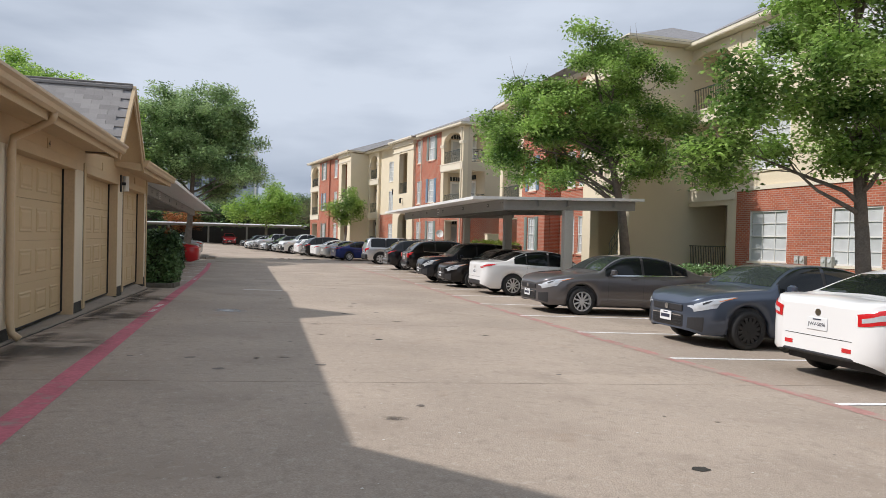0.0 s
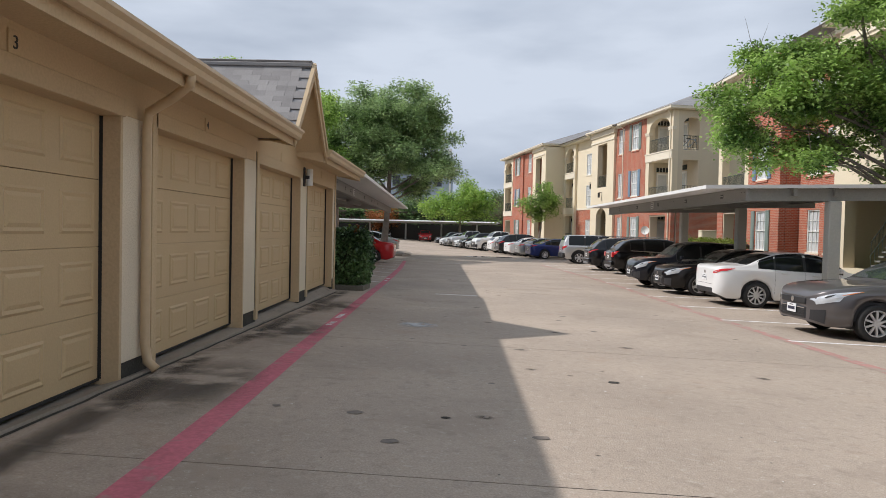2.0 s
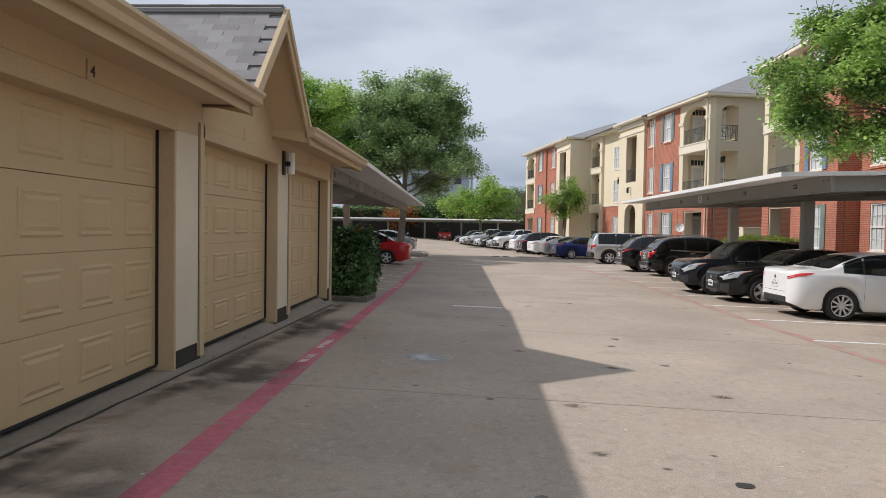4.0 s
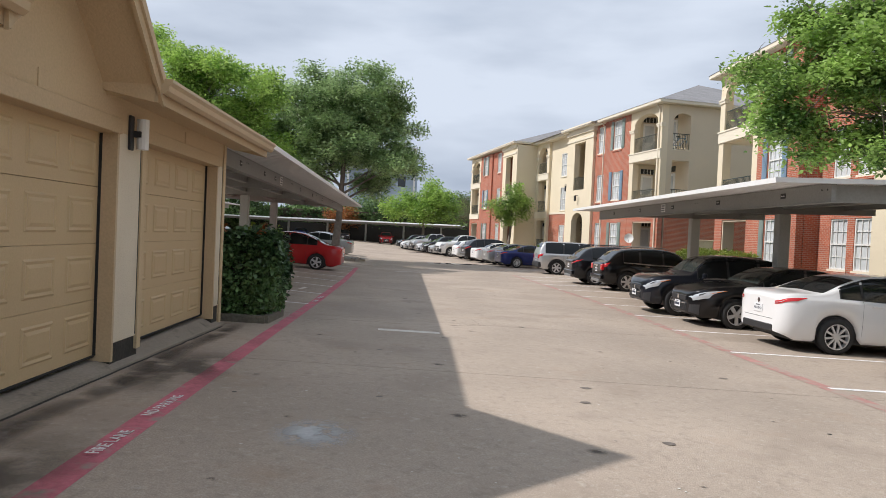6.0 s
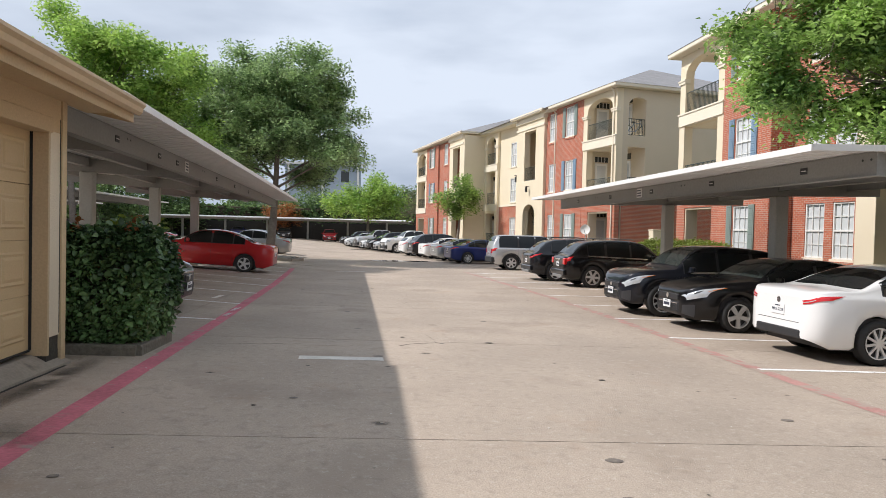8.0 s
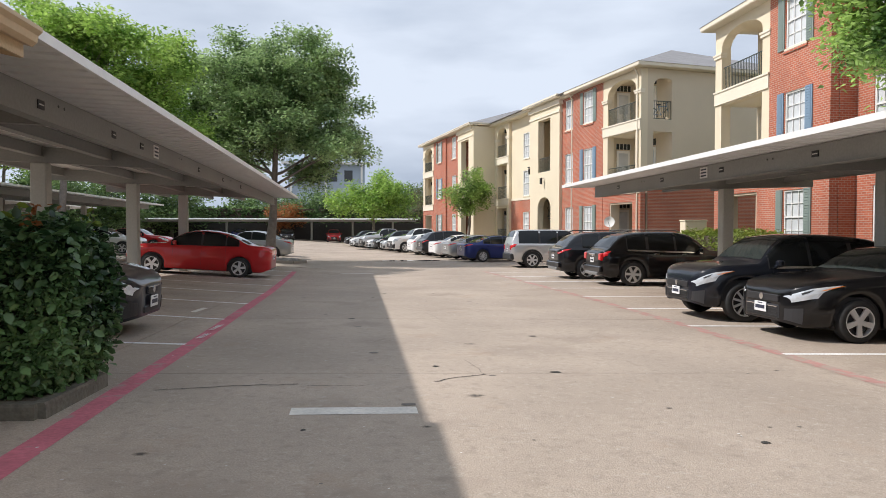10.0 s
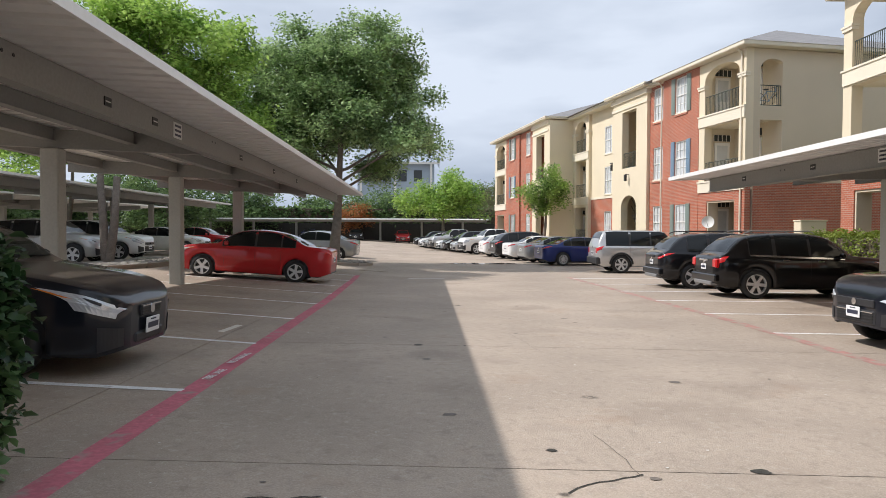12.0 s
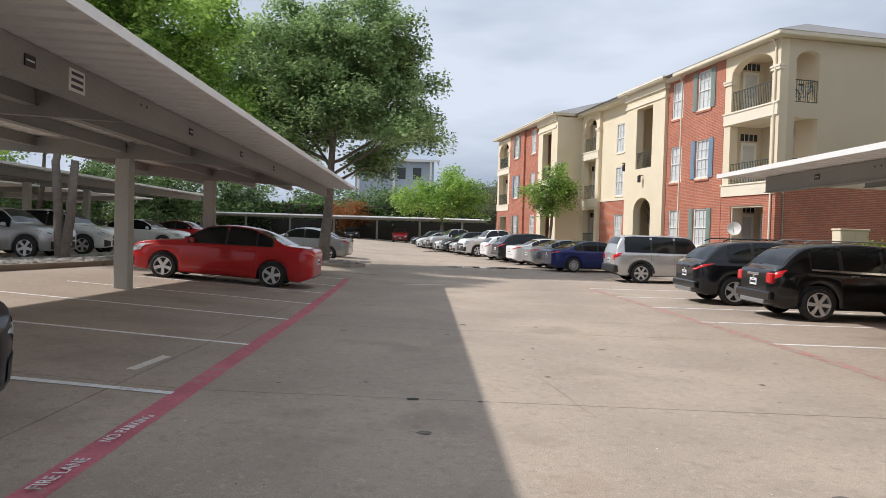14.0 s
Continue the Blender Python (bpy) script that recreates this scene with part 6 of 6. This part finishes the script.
car("dark red sedan parked behind the gravel island", "sedan", RED, -12.2, 62.0, 0, "five")
car("white pickup truck in the far parking row", "pickup", WHITE, -31.0, 52.0, 0, "six", category="pickup truck", extras=("bed",))
car("red pickup under the far carport", "suv", RED, -3.5, 104.0, -86, "five")
car("blue sedan under the far carport", "sedan", BLUE, -15.5, 103.4, -86, "five")
car("silver sedan under the far carport", "sedan", SILVER, 0.5, 104.3, -86, "five")
car("charcoal sedan under the far carport", "sedan", CHAR, -9.5, 103.6, -86, "five")


# ---- planting ----
def leaf_mesh(centres, size, per, spread, rnd, material, name, flat=0.4, narrow=0.27, oval=False):
    """Many small folded leaves round the given centres, as one mesh."""
    c = np.repeat(np.array(centres), per, axis=0)
    n = len(c)
    c = c + np.clip(rnd.normal(0, 1, (n, 3)), -1.9, 1.9) * np.array(spread)
    d = rnd.normal(0, 1, (n, 3))
    d[:, 2] = d[:, 2] * flat - 0.25
    d /= np.linalg.norm(d, axis=1)[:, None]
    up = rnd.normal(0, 0.5, (n, 3)) + np.array((0, 0, 1.0))
    w = np.cross(d, up)
    w /= np.linalg.norm(w, axis=1)[:, None] + 1e-9
    nn = np.cross(w, d)
    ln = size * rnd.uniform(0.6, 1.25, (n, 1))
    wd = ln * narrow
    tip, l, r = c + d * ln, c + d * ln * 0.45 + w * wd + nn * wd * 0.35, c + d * ln * 0.45 - w * wd + nn * wd * 0.35
    if oval:
        q = [c, c + d * ln * 0.25 + w * wd * 0.8 + nn * wd * 0.2, c + d * ln * 0.62 + w * wd * 0.85 + nn * wd * 0.25, tip - nn * wd * 0.3, c + d * ln * 0.62 - w * wd * 0.85 + nn * wd * 0.25, c + d * ln * 0.25 - w * wd * 0.8 + nn * wd * 0.2, c + d * ln * 0.5]
        me = bpy.data.meshes.new(name)
        me.vertices.add(7 * n)
        me.vertices.foreach_set("co", np.stack(q, axis=1).ravel())
        me.loops.add(18 * n)
        fan = np.array([6, 0, 1, 6, 1, 2, 6, 2, 3, 6, 3, 4, 6, 4, 5, 6, 5, 0])
        me.loops.foreach_set("vertex_index", ((np.arange(n) * 7)[:, None] + fan).ravel())
        me.polygons.add(6 * n)
        me.polygons.foreach_set("loop_start", np.arange(6 * n) * 3)
        me.update(calc_edges=True)
        me.materials.append(material)
        return me
    v = np.stack((c, l, tip, r), axis=1).reshape(-1, 3)
    me = bpy.data.meshes.new(name)
    me.vertices.add(4 * n)
    me.vertices.foreach_set("co", v.ravel())
    me.loops.add(6 * n)
    base = (np.arange(n) * 4)[:, None]
    me.loops.foreach_set("vertex_index", (base + np.array([0, 1, 2, 0, 2, 3])).ravel())
    me.polygons.add(2 * n)
    me.polygons.foreach_set("loop_start", np.arange(2 * n) * 3)
    me.update(calc_edges=True)
    me.materials.append(material)
    return me


def tree(label, x, y, z, lobes, trunk_r, fork, seed, leaf, clumps, per, size, spread, lean=(0, 0), twigs=1.0, category="tree", trunks=1, bare=0):
    """lobes: (dx, dy, z, radius, height radius); one limb runs from the fork into each lobe and branches to its clumps."""
    rnd = np.random.default_rng(seed)
    root = thing("tree", label, category, "trees", m=pose(x, y, z))
    fx, fy, fz = lean[0], lean[1], fork
    fork_at = np.array((fx, fy, fz))
    for k in range(trunks):
        ox = 0.38 * k
        wood = Geo()
        wood.tube([(ox * 0.15, 0, -0.2), (ox * 0.35 + lean[0] * 0.15, lean[1] * 0.15, fz * 0.12), (ox + lean[0] * 0.45, lean[1] * 0.45, fz * 0.5), (ox * 1.6 + fx, fy, fz)], [trunk_r * 1.5, trunk_r * 1.1, trunk_r * 0.95, trunk_r * 0.8], 10)
        part("trunk", wood, BARK, root, "grey-brown bark", True)
    tall = max(lobes, key=lambda q: q[2])
    crest = np.array(tall[:3])
    leader = Geo()
    bend = fork_at * 0.5 + crest * 0.5 + rnd.normal(0, 0.2, 3)
    leader.tube([fork_at - np.array((0, 0, 0.1)), bend, crest], [trunk_r * 0.78, trunk_r * 0.42, trunk_r * 0.1], 8, False)
    part("leader", leader, BARK, root, "tapering main stem", True)
    total = sum(q[3] ** 2 * q[4] for q in lobes)
    pts = []
    for n, (dx, dy, lz, r, hr) in enumerate(lobes):
        c = np.array((dx, dy, lz))
        f = min(0.85, max(0.0, (lz - 1.2 - fz) / (crest[2] - fz + 0.01) * 0.75))
        low = fork_at * (1 - f) ** 2 + bend * 2 * f * (1 - f) + crest * f * f if f else fork_at * (1, 1, 0.86)
        knee = low * 0.55 + c * 0.45 + rnd.normal(0, 0.18, 3) + np.array((0, 0, 0.25))
        limb = Geo()
        rr = trunk_r * 0.34
        limb.tube([low, low * 0.75 + knee * 0.25 + rnd.normal(0, 0.05, 3), knee, knee * 0.4 + c * 0.6, c + np.array((0, 0, hr * 0.5))], [rr, rr * 0.85, rr * 0.6, rr * 0.4, rr * 0.12], 7, False)
        k = max(4, int(clumps * r * r * hr / total))
        heads = rnd.normal(0, 1, (max(3, k // 2), 3))
        heads /= np.linalg.norm(heads, axis=1)[:, None]
        heads *= rnd.uniform(0.25, 1.1, (len(heads), 1)) ** 0.4
        p = heads[np.arange(k) % len(heads)] + rnd.normal(0, 0.2, (k, 3))
        p = p * np.array((r, r, hr)) + c
        pts.append(p)
        for e in p[: int(k * twigs)]:
            a = knee * 0.6 + c * 0.4 if rnd.random() < 0.6 else knee
            m_ = a * 0.45 + e * 0.55 + rnd.normal(0, 0.15, 3)
            limb.tube([a, m_, e], [rr * 0.26, rr * 0.15, 0.008], 5, False)
        for _ in range(int(bare / len(lobes))):
            e = p[rnd.integers(len(p))]
            t = e + rnd.normal(0, 0.4, 3) + np.array((0, 0, 0.8))
            limb.tube([e, e * 0.5 + t * 0.5 + rnd.normal(0, 0.12, 3), t], [0.016, 0.01, 0.003], 4, False)
        part("limb", limb, BARK, root, "branching limb", True)
    pts = np.concatenate(pts)
    part("crown", leaf_mesh(pts, size, per, spread, rnd, leaf, "crown"), None, root, "uneven leafy crown")
    return root


tree("leafy green ash tree leaning over the carport", 14.2, 25.2, -0.1,
     [(-1.7, 0.6, 6.2, 1.9, 1.2), (-0.7, 0.2, 8.0, 1.6, 1.1), (-3.6, 1.2, 5.2, 1.5, 0.8), (0.8, -0.4, 6.2, 1.3, 1.3), (-2.4, 0.4, 7.6, 1.2, 0.8), (0.9, 0.5, 7.9, 1.1, 0.9), (-2.0, 1.0, 4.3, 1.4, 0.55), (0.6, -0.7, 4.9, 1.2, 0.8), (-0.6, 0.4, 4.6, 1.4, 0.7), (-3.2, 0.6, 6.4, 1.3, 0.8), (-1.6, 0.4, 9.2, 0.8, 0.6), (-4.1, 1.8, 6.6, 1.1, 0.8), (-4.3, 1.8, 4.7, 1.0, 0.5), (-3.1, 0.8, 4.3, 1.2, 0.5), (-4.2, 1.6, 7.7, 0.7, 0.5)], 0.2, 3.0, 11, LEAF_A, 175, 400, 0.15, (0.31, 0.31, 0.19), (-0.3, 0.1), 0.5, bare=60)
tree("leafy green ash tree in the planting bed", 12.9, 13.5, -0.1,
     [(-1.3, 0.0, 5.4, 1.7, 1.1), (0.9, 0.2, 7.2, 2.0, 1.5), (-2.6, 1.3, 3.9, 1.5, 0.7), (-0.6, -1.2, 7.6, 1.7, 1.3), (1.7, -1.6, 5.2, 1.7, 1.2), (0.2, 0.6, 9.2, 1.5, 1.0), (-0.2, -0.8, 4.2, 1.6, 0.8), (-1.5, 0.9, 3.6, 1.3, 0.5), (1.6, 0.6, 4.2, 1.5, 0.8)], 0.17, 2.1, 12, LEAF_A, 150, 540, 0.13, (0.28, 0.28, 0.17), (-0.15, 0.0), 0.5, bare=30)
tree("large dark green tree on the parking island", -4.4, 51.5, -0.3,
     [(0.0, 0.0, 9.7, 2.6, 1.9), (2.5, -0.6, 8.6, 2.0, 1.6), (-2.6, 0.6, 9.0, 2.5, 2.0), (3.8, 0.2, 6.4, 1.4, 1.3), (3.4, 0.5, 4.9, 1.4, 0.8), (0.8, -1.6, 7.4, 2.2, 1.5), (-1.2, 1.0, 6.2, 2.2, 1.3), (1.6, 1.5, 9.2, 2.0, 1.4), (-4.0, 0.0, 6.4, 1.8, 1.2), (3.0, -1.2, 5.6, 1.6, 0.9), (-2.6, -1.0, 5.2, 1.8, 0.9)], 0.26, 2.4, 13, LEAF_B, 230, 620, 0.19, (0.48, 0.48, 0.28), (0.2, 0.0))
tree("bright green tree with two trunks on the gravel island", -11.1, 42.6, -0.1,
     [(1.4, 3.0, 8.2, 2.5, 1.8), (3.4, 4.0, 7.2, 2.2, 1.6), (-0.6, 2.0, 8.4, 2.4, 1.8), (-2.6, 1.2, 7.2, 2.2, 1.5), (1.0, 2.6, 6.2, 2.0, 1.1), (-1.0, 3.6, 10.0, 1.9, 1.2)], 0.15, 3.4, 14, LEAF_C, 130, 430, 0.2, (0.42, 0.42, 0.26), (-0.25, 0.1), trunks=2)
tree("bright green tree behind the carports", -21.0, 58.0, -0.1,
     [(0.0, 0.0, 8.2, 2.8, 2.0), (2.0, 1.0, 6.8, 2.4, 1.6), (-2.4, 0.0, 7.2, 2.4, 1.8)], 0.16, 3.4, 24, LEAF_C, 120, 150, 0.3, (0.6, 0.6, 0.4), (0.3, 0.2))
tree("small green tree before the far building", 8.6, 68.5, -0.2,
     [(0.0, 0.0, 4.3, 1.6, 1.1), (0.9, 0.2, 5.4, 1.0, 1.0), (-1.3, 0.0, 4.0, 1.1, 0.8), (0.2, -0.6, 5.0, 1.1, 0.9)], 0.14, 2.2, 15, LEAF_A, 70, 120, 0.2, (0.32, 0.32, 0.24), (0.2, 0))
tree("green tree at the end of the drive", 1.5, 96.0, -0.3,
     [(0.0, 0.0, 6.4, 2.8, 1.6), (-3.0, 0, 5.0, 2.2, 1.3), (2.6, 0, 5.2, 2.1, 1.3), (0.4, -1.0, 4.6, 2.4, 1.0)], 0.2, 2.6, 16, LEAF_C, 110, 130, 0.34, (0.6, 0.6, 0.4), (0, 0))
tree("thin greyish tree with sparse leaves", 7.2, 92.0, -0.3, [(0, 0, 4.6, 2.2, 1.8), (0.8, 0, 5.6, 1.4, 1.2)], 0.12, 2.2, 17, LEAF_GREY, 70, 26, 0.2, (0.5, 0.5, 0.4), (0, 0), bare=40)
for i, (tx, ty, h, leaf) in enumerate(((-8, 118, 7, LEAF_FAR), (-16, 124, 8, LEAF_FAR), (10, 122, 9, LEAF_FAR), (16, 118, 8, LEAF_FAR), (3, 128, 8, LEAF_FAR), (-26, 112, 8, LEAF_FAR), (-36, 100, 9, LEAF_FAR), (-44, 84, 9, LEAF_FAR), (-48, 66, 9, LEAF_FAR), (-50, 48, 9, LEAF_FAR), (-48, 30, 9, LEAF_FAR), (-30, 96, 9, LEAF_FAR), (-42, 74, 8, LEAF_FAR), (24, 112, 10, LEAF_FAR))):
    tree("far green tree behind the car park", tx, ty, -0.3, [(0, 0, h * 0.6, 4.6, h * 0.4), (2, 1, h * 0.5, 3.2, h * 0.3), (-2.4, 0, h * 0.5, 3.2, h * 0.3)], 0.25, h * 0.3, 30 + i, leaf, 90, 110, 0.45, (0.8, 0.8, 0.5), (0, 0), 0.2)
tree("dark red shrub tree behind the far carport", -10.5, 112, -0.3, [(0, 0, 3.6, 2.4, 1.6)], 0.15, 1.6, 50, LEAF_RED, 50, 70, 0.3, (0.5, 0.5, 0.4), (0, 0), 0.2)


def hedge(label, x0, x1, y0, y1, z0, z1, leaf, seed, size=0.075, density=420, sprigs=0, category="hedge", oval=False):
    """A clipped bush: woody core and a shell of leaves."""
    rnd = np.random.default_rng(seed)
    root = thing("hedge", label, category, "hedges")
    tight = 0.4 if oval else 0.14
    core = Geo().box(x0 + tight, x1 - tight, y0 + tight, y1 - tight, z0, z1 - 0.14, 0.05)
    part("core", core, SOIL, root, "dark woody inside")
    pts = []
    faces = (((x0, x0), (y0, y1), (z0, z1)), ((x1, x1), (y0, y1), (z0, z1)), ((x0, x1), (y0, y0), (z0, z1)), ((x0, x1), (y1, y1), (z0, z1)), ((x0, x1), (y0, y1), (z1, z1)))
    for fx, fy, fz in faces:
        dims = [b - a for a, b in (fx, fy, fz) if b > a]
        k = int(dims[0] * dims[1] * density / 8)
        p = np.stack([rnd.uniform(a, b + 1e-6, k) for a, b in (fx, fy, fz)], axis=1)
        cen = np.array(((x0 + x1) / 2, (y0 + y1) / 2, (z0 + z1) / 2))
        hs = np.array(((x1 - x0) / 2, (y1 - y0) / 2, (z1 - z0) / 2))
        q = (p - cen) / hs
        q /= (np.abs(q) ** 6).sum(axis=1)[:, None] ** (1 / 6)
        bump = 1 - 0.05 * rnd.random((k, 1)) * 2
        pts.append(cen + q * hs * bump)
    pts = np.concatenate(pts)
    if oval:
        low = np.clip(0.75 - pts[:, 2], 0, 1)[:, None]
        pts[:, :2] += (cen[:2] - pts[:, :2]) * low * 0.24
    pts[:, 2] += 0.05 * np.sin(pts[:, 0] * 5 + pts[:, 1] * 4)
    part("foliage", leaf_mesh(pts, size, 8, (0.06, 0.06, 0.06), rnd, leaf, "foliage", flat=0.7, narrow=0.36, oval=oval), None, root, "small glossy leaves")
    if sprigs:
        for k in range(sprigs):
            sx, sy = rnd.uniform(x0 + 0.15, x1 - 0.1), rnd.uniform(y0 + 0.1, y1)
            stem = [(sx, sy, z1 - 0.05 + 0.05 * q) for q in range(5)]
            part("shoot", leaf_mesh(stem, size * 1.1, 3, (0.015, 0.015, 0.03), rnd, LEAF_RED if k % 3 else LEAF_LIME, "shoot", narrow=0.3, oval=True), None, root, "orange new shoot")
    return root


hedge("clipped dark green bush at the garage corner", -3.4, -1.72, 21.15, 22.55, 0.02, 1.46, LEAF_HEDGE, 3, 0.09, 2100, 9, oval=True)
hedge("low clipped green hedge along the planting bed", 12.5, 13.4, 14.6, 20.3, 0.0, 0.85, LEAF_HEDGE, 4, 0.09, 330)
hedge("low clipped green hedge along the planting bed", 12.5, 13.4, 6.0, 12.2, 0.0, 0.85, LEAF_HEDGE, 5, 0.09, 330)
hedge("low clipped green hedge before the stairs", 12.6, 13.4, 28.5, 33.5, 0.0, 0.7, LEAF_HEDGE, 6, 0.09, 300)
hedge("yellow-green shrub hedge before the brick wall", 12.8, 14.2, 35.5, 42.0, -0.2, 1.38, LEAF_LIME, 7, 0.1, 300)
hedge("yellow-green shrub hedge before the far building", 10.8, 12.2, 56.0, 62.0, -0.3, 0.9, LEAF_LIME, 8, 0.12, 200)

hedge("tall dark hedge behind the far carports", -46.0, -43.5, 12.0, 112.0, -0.4, 5.6, LEAF_FAR, 9, 0.55, 45)
hedge("tall dark hedge beyond the end of the drive", -43.0, 30.0, 113.5, 116.5, -0.4, 4.6, LEAF_FAR, 10, 0.55, 45)


def kerb(label, pts, h=0.14, w=0.15, category="kerb", m=None):
    geo = Geo()
    for (xa, ya), (xb, yb) in zip(pts, pts[1:]):
        d = math.hypot(xb - xa, yb - ya)
        nx, ny = (yb - ya) / d * w / 2, -(xb - xa) / d * w / 2
        n = max(1, int(d / 3))
        for k in range(n):
            p = [(xa + (xb - xa) * t, ya + (yb - ya) * t) for t in (k / n, (k + 1) / n)]
            i = len(geo.v)
            for px, py in p:
                for sx, dz in ((-1, -0.1), (-0.95, h - 0.02), (-0.8, h), (0.8, h), (0.95, h - 0.02), (1, -0.1)):
                    geo.v.append((px + sx * nx, py + sx * ny, g(px, py) + dz))
            geo.f += [(i + a, i + a + 1, i + 7 + a, i + 6 + a) for a in range(5)] + [(i, i + 1, i + 2, i + 3, i + 4, i + 5), (i + 11, i + 10, i + 9, i + 8, i + 7, i + 6)]
    tagged(part("kerb", geo, m or KERB), label, category, kind="structure")


def bed(name, label, x0, x1, y0, y1, lift, m):
    tagged(part(name, draped(x0, x1, y0, y1, lift, 2.0), m), label, "planting bed", kind="structure")


kerb("concrete kerb along the planting bed", [(12.0, -6), (12.0, 47)])
bed("ground_planting_bed", "dark soil planting bed along the building", 12.0, 15.3, -6, 48, 0.1, SOIL)
bed("ground_lawn", "green lawn beside the building", 15.3, 40, -6, 47.9, 0.09, GRASS_BED)
kerb("concrete kerb round the gravel island", [(-9.1, 30), (-9.1, 47.5), (-11.7, 47.5), (-11.7, 30), (-9.1, 30)])
bed("ground_gravel", "stone-covered island between the carports", -11.7, -9.1, 30, 47.5, 0.09, GRAVEL_BED)
kerb("concrete kerb round the tree island", [(-9.0, 49.6), (-3.0, 49.6), (-2.5, 51.0), (-3.0, 53.0), (-9.0, 53.0), (-9.0, 49.6)])
bed("ground_gravel", "stone-covered island under the large tree", -9.0, -2.9, 49.7, 52.9, 0.09, GRAVEL_BED)
kerb("low stained kerb under the garage corner bush", [(-3.6, 21.1), (-1.82, 21.1), (-1.8, 22.25), (-3.6, 22.25)], 0.12, 0.12, m=KERB_DARK)
bed("ground_planting_bed", "soil under the corner bush", -3.6, -1.82, 21.1, 22.25, 0.11, SOIL)


def stones():
    rnd = random.Random(8)
    geo = Geo()
    for _ in range(1500):
        if rnd.random() < 0.7:
            x, y = rnd.uniform(-11.5, -9.3), rnd.uniform(31, 47)
        else:
            x, y = rnd.uniform(-8.8, -3.0), rnd.uniform(49.8, 52.8)
        r = rnd.uniform(0.06, 0.16)
        z = g(x, y) + 0.09
        i = len(geo.v)
        for zz, k in ((0, 1.0), (0.35, 0.95), (0.6, 0.5)):
            for a in range(6):
                q = r * k * rnd.uniform(0.75, 1.2)
                geo.v.append((x + q * math.cos(a * 1.047), y + q * math.sin(a * 1.047), z + zz * r))
        for lv in range(2):
            geo.f += [(i + lv * 6 + a, i + lv * 6 + (a + 1) % 6, i + lv * 6 + 6 + (a + 1) % 6, i + lv * 6 + 6 + a) for a in range(6)]
        geo.f.append(tuple(i + 12 + a for a in range(6)))
    tagged(part("stones", geo, STONE), "grey river stones on the islands", "stones", kind="stuff")


stones()

# ---- distance ----
def far_house():
    root = thing("far_house", "pale blue-grey house with white trim behind the trees", "house", m=pose(-7.6, 150, 4.4))
    part("wall", Geo().box(-7, 8, 0, 8, -5.2, 10.2), HOUSE_BLUE, root)
    rf = Geo()
    for s in (0, -0.3):
        rf.quad((-8, -1, 10.2 + s), (9, -1, 10.2 + s), (7, 4, 14.2 + s), (-6, 4, 14.2 + s))
        rf.poly([(9, -1, 10.2 + s), (9, 9, 10.2 + s), (7, 4, 14.2 + s)])
        rf.poly([(-8, 9, 10.2 + s), (-8, -1, 10.2 + s), (-6, 4, 14.2 + s)])
    part("roof", rf, HOUSE_BLUE, root, "blue-grey roof")
    part("fascia", Geo().box(-8.1, 9.1, -1.1, -0.95, 9.9, 10.35), FRAME_W, root, "white fascia")
    for x in (3.6, 6.8):
        part("chimney", Geo().box(x, x + 0.9, 3, 4.2, 12, 15.2), FRAME_W, root)
    for x in (-5, -2, 1, 4):
        part("window", Geo().box(x, x + 1.6, -0.05, 0.02, 6.6, 8.8), PANE_DARK, root)
    for x in (-6.5, 0.2, 7.2):
        part("post", Geo().box(x, x + 0.4, -0.9, -0.5, -5.2, 9.95), FRAME_W, root)


far_house()
# boundary walls whose dark colour stands in for shade under the carports
wall_far = Geo().box(-60, 14, 112.2, 112.5, -0.5, 2.4)
tagged(part("wall_boundary", wall_far, SHADE_WALL), "boundary wall coloured dark for the shade under the far carport", "wall", kind="structure")
tagged(part("wall_boundary", Geo().box(-42.3, -42, 10, 112, -0.5, 1.9), SHADE_WALL), "boundary wall behind the carports in the same shade-dark colour", "wall", kind="structure")
pud = Geo()
for cx, cy, rx, ry in ((3.2, 54.0, 2.2, 0.9), (0.5, 76.0, 1.0, 0.8)):
    rr = random.Random(int(cx * 10))
    pud.poly([(cx + rx * rr.uniform(0.7, 1.1) * math.cos(a * 0.393), cy + ry * rr.uniform(0.7, 1.1) * math.sin(a * 0.393), g(cx, cy) + 0.006) for a in range(16)])
tagged(part("water_puddle", pud, WATER), "dark puddle on the concrete", "puddle", kind="structure")
build_shingles()
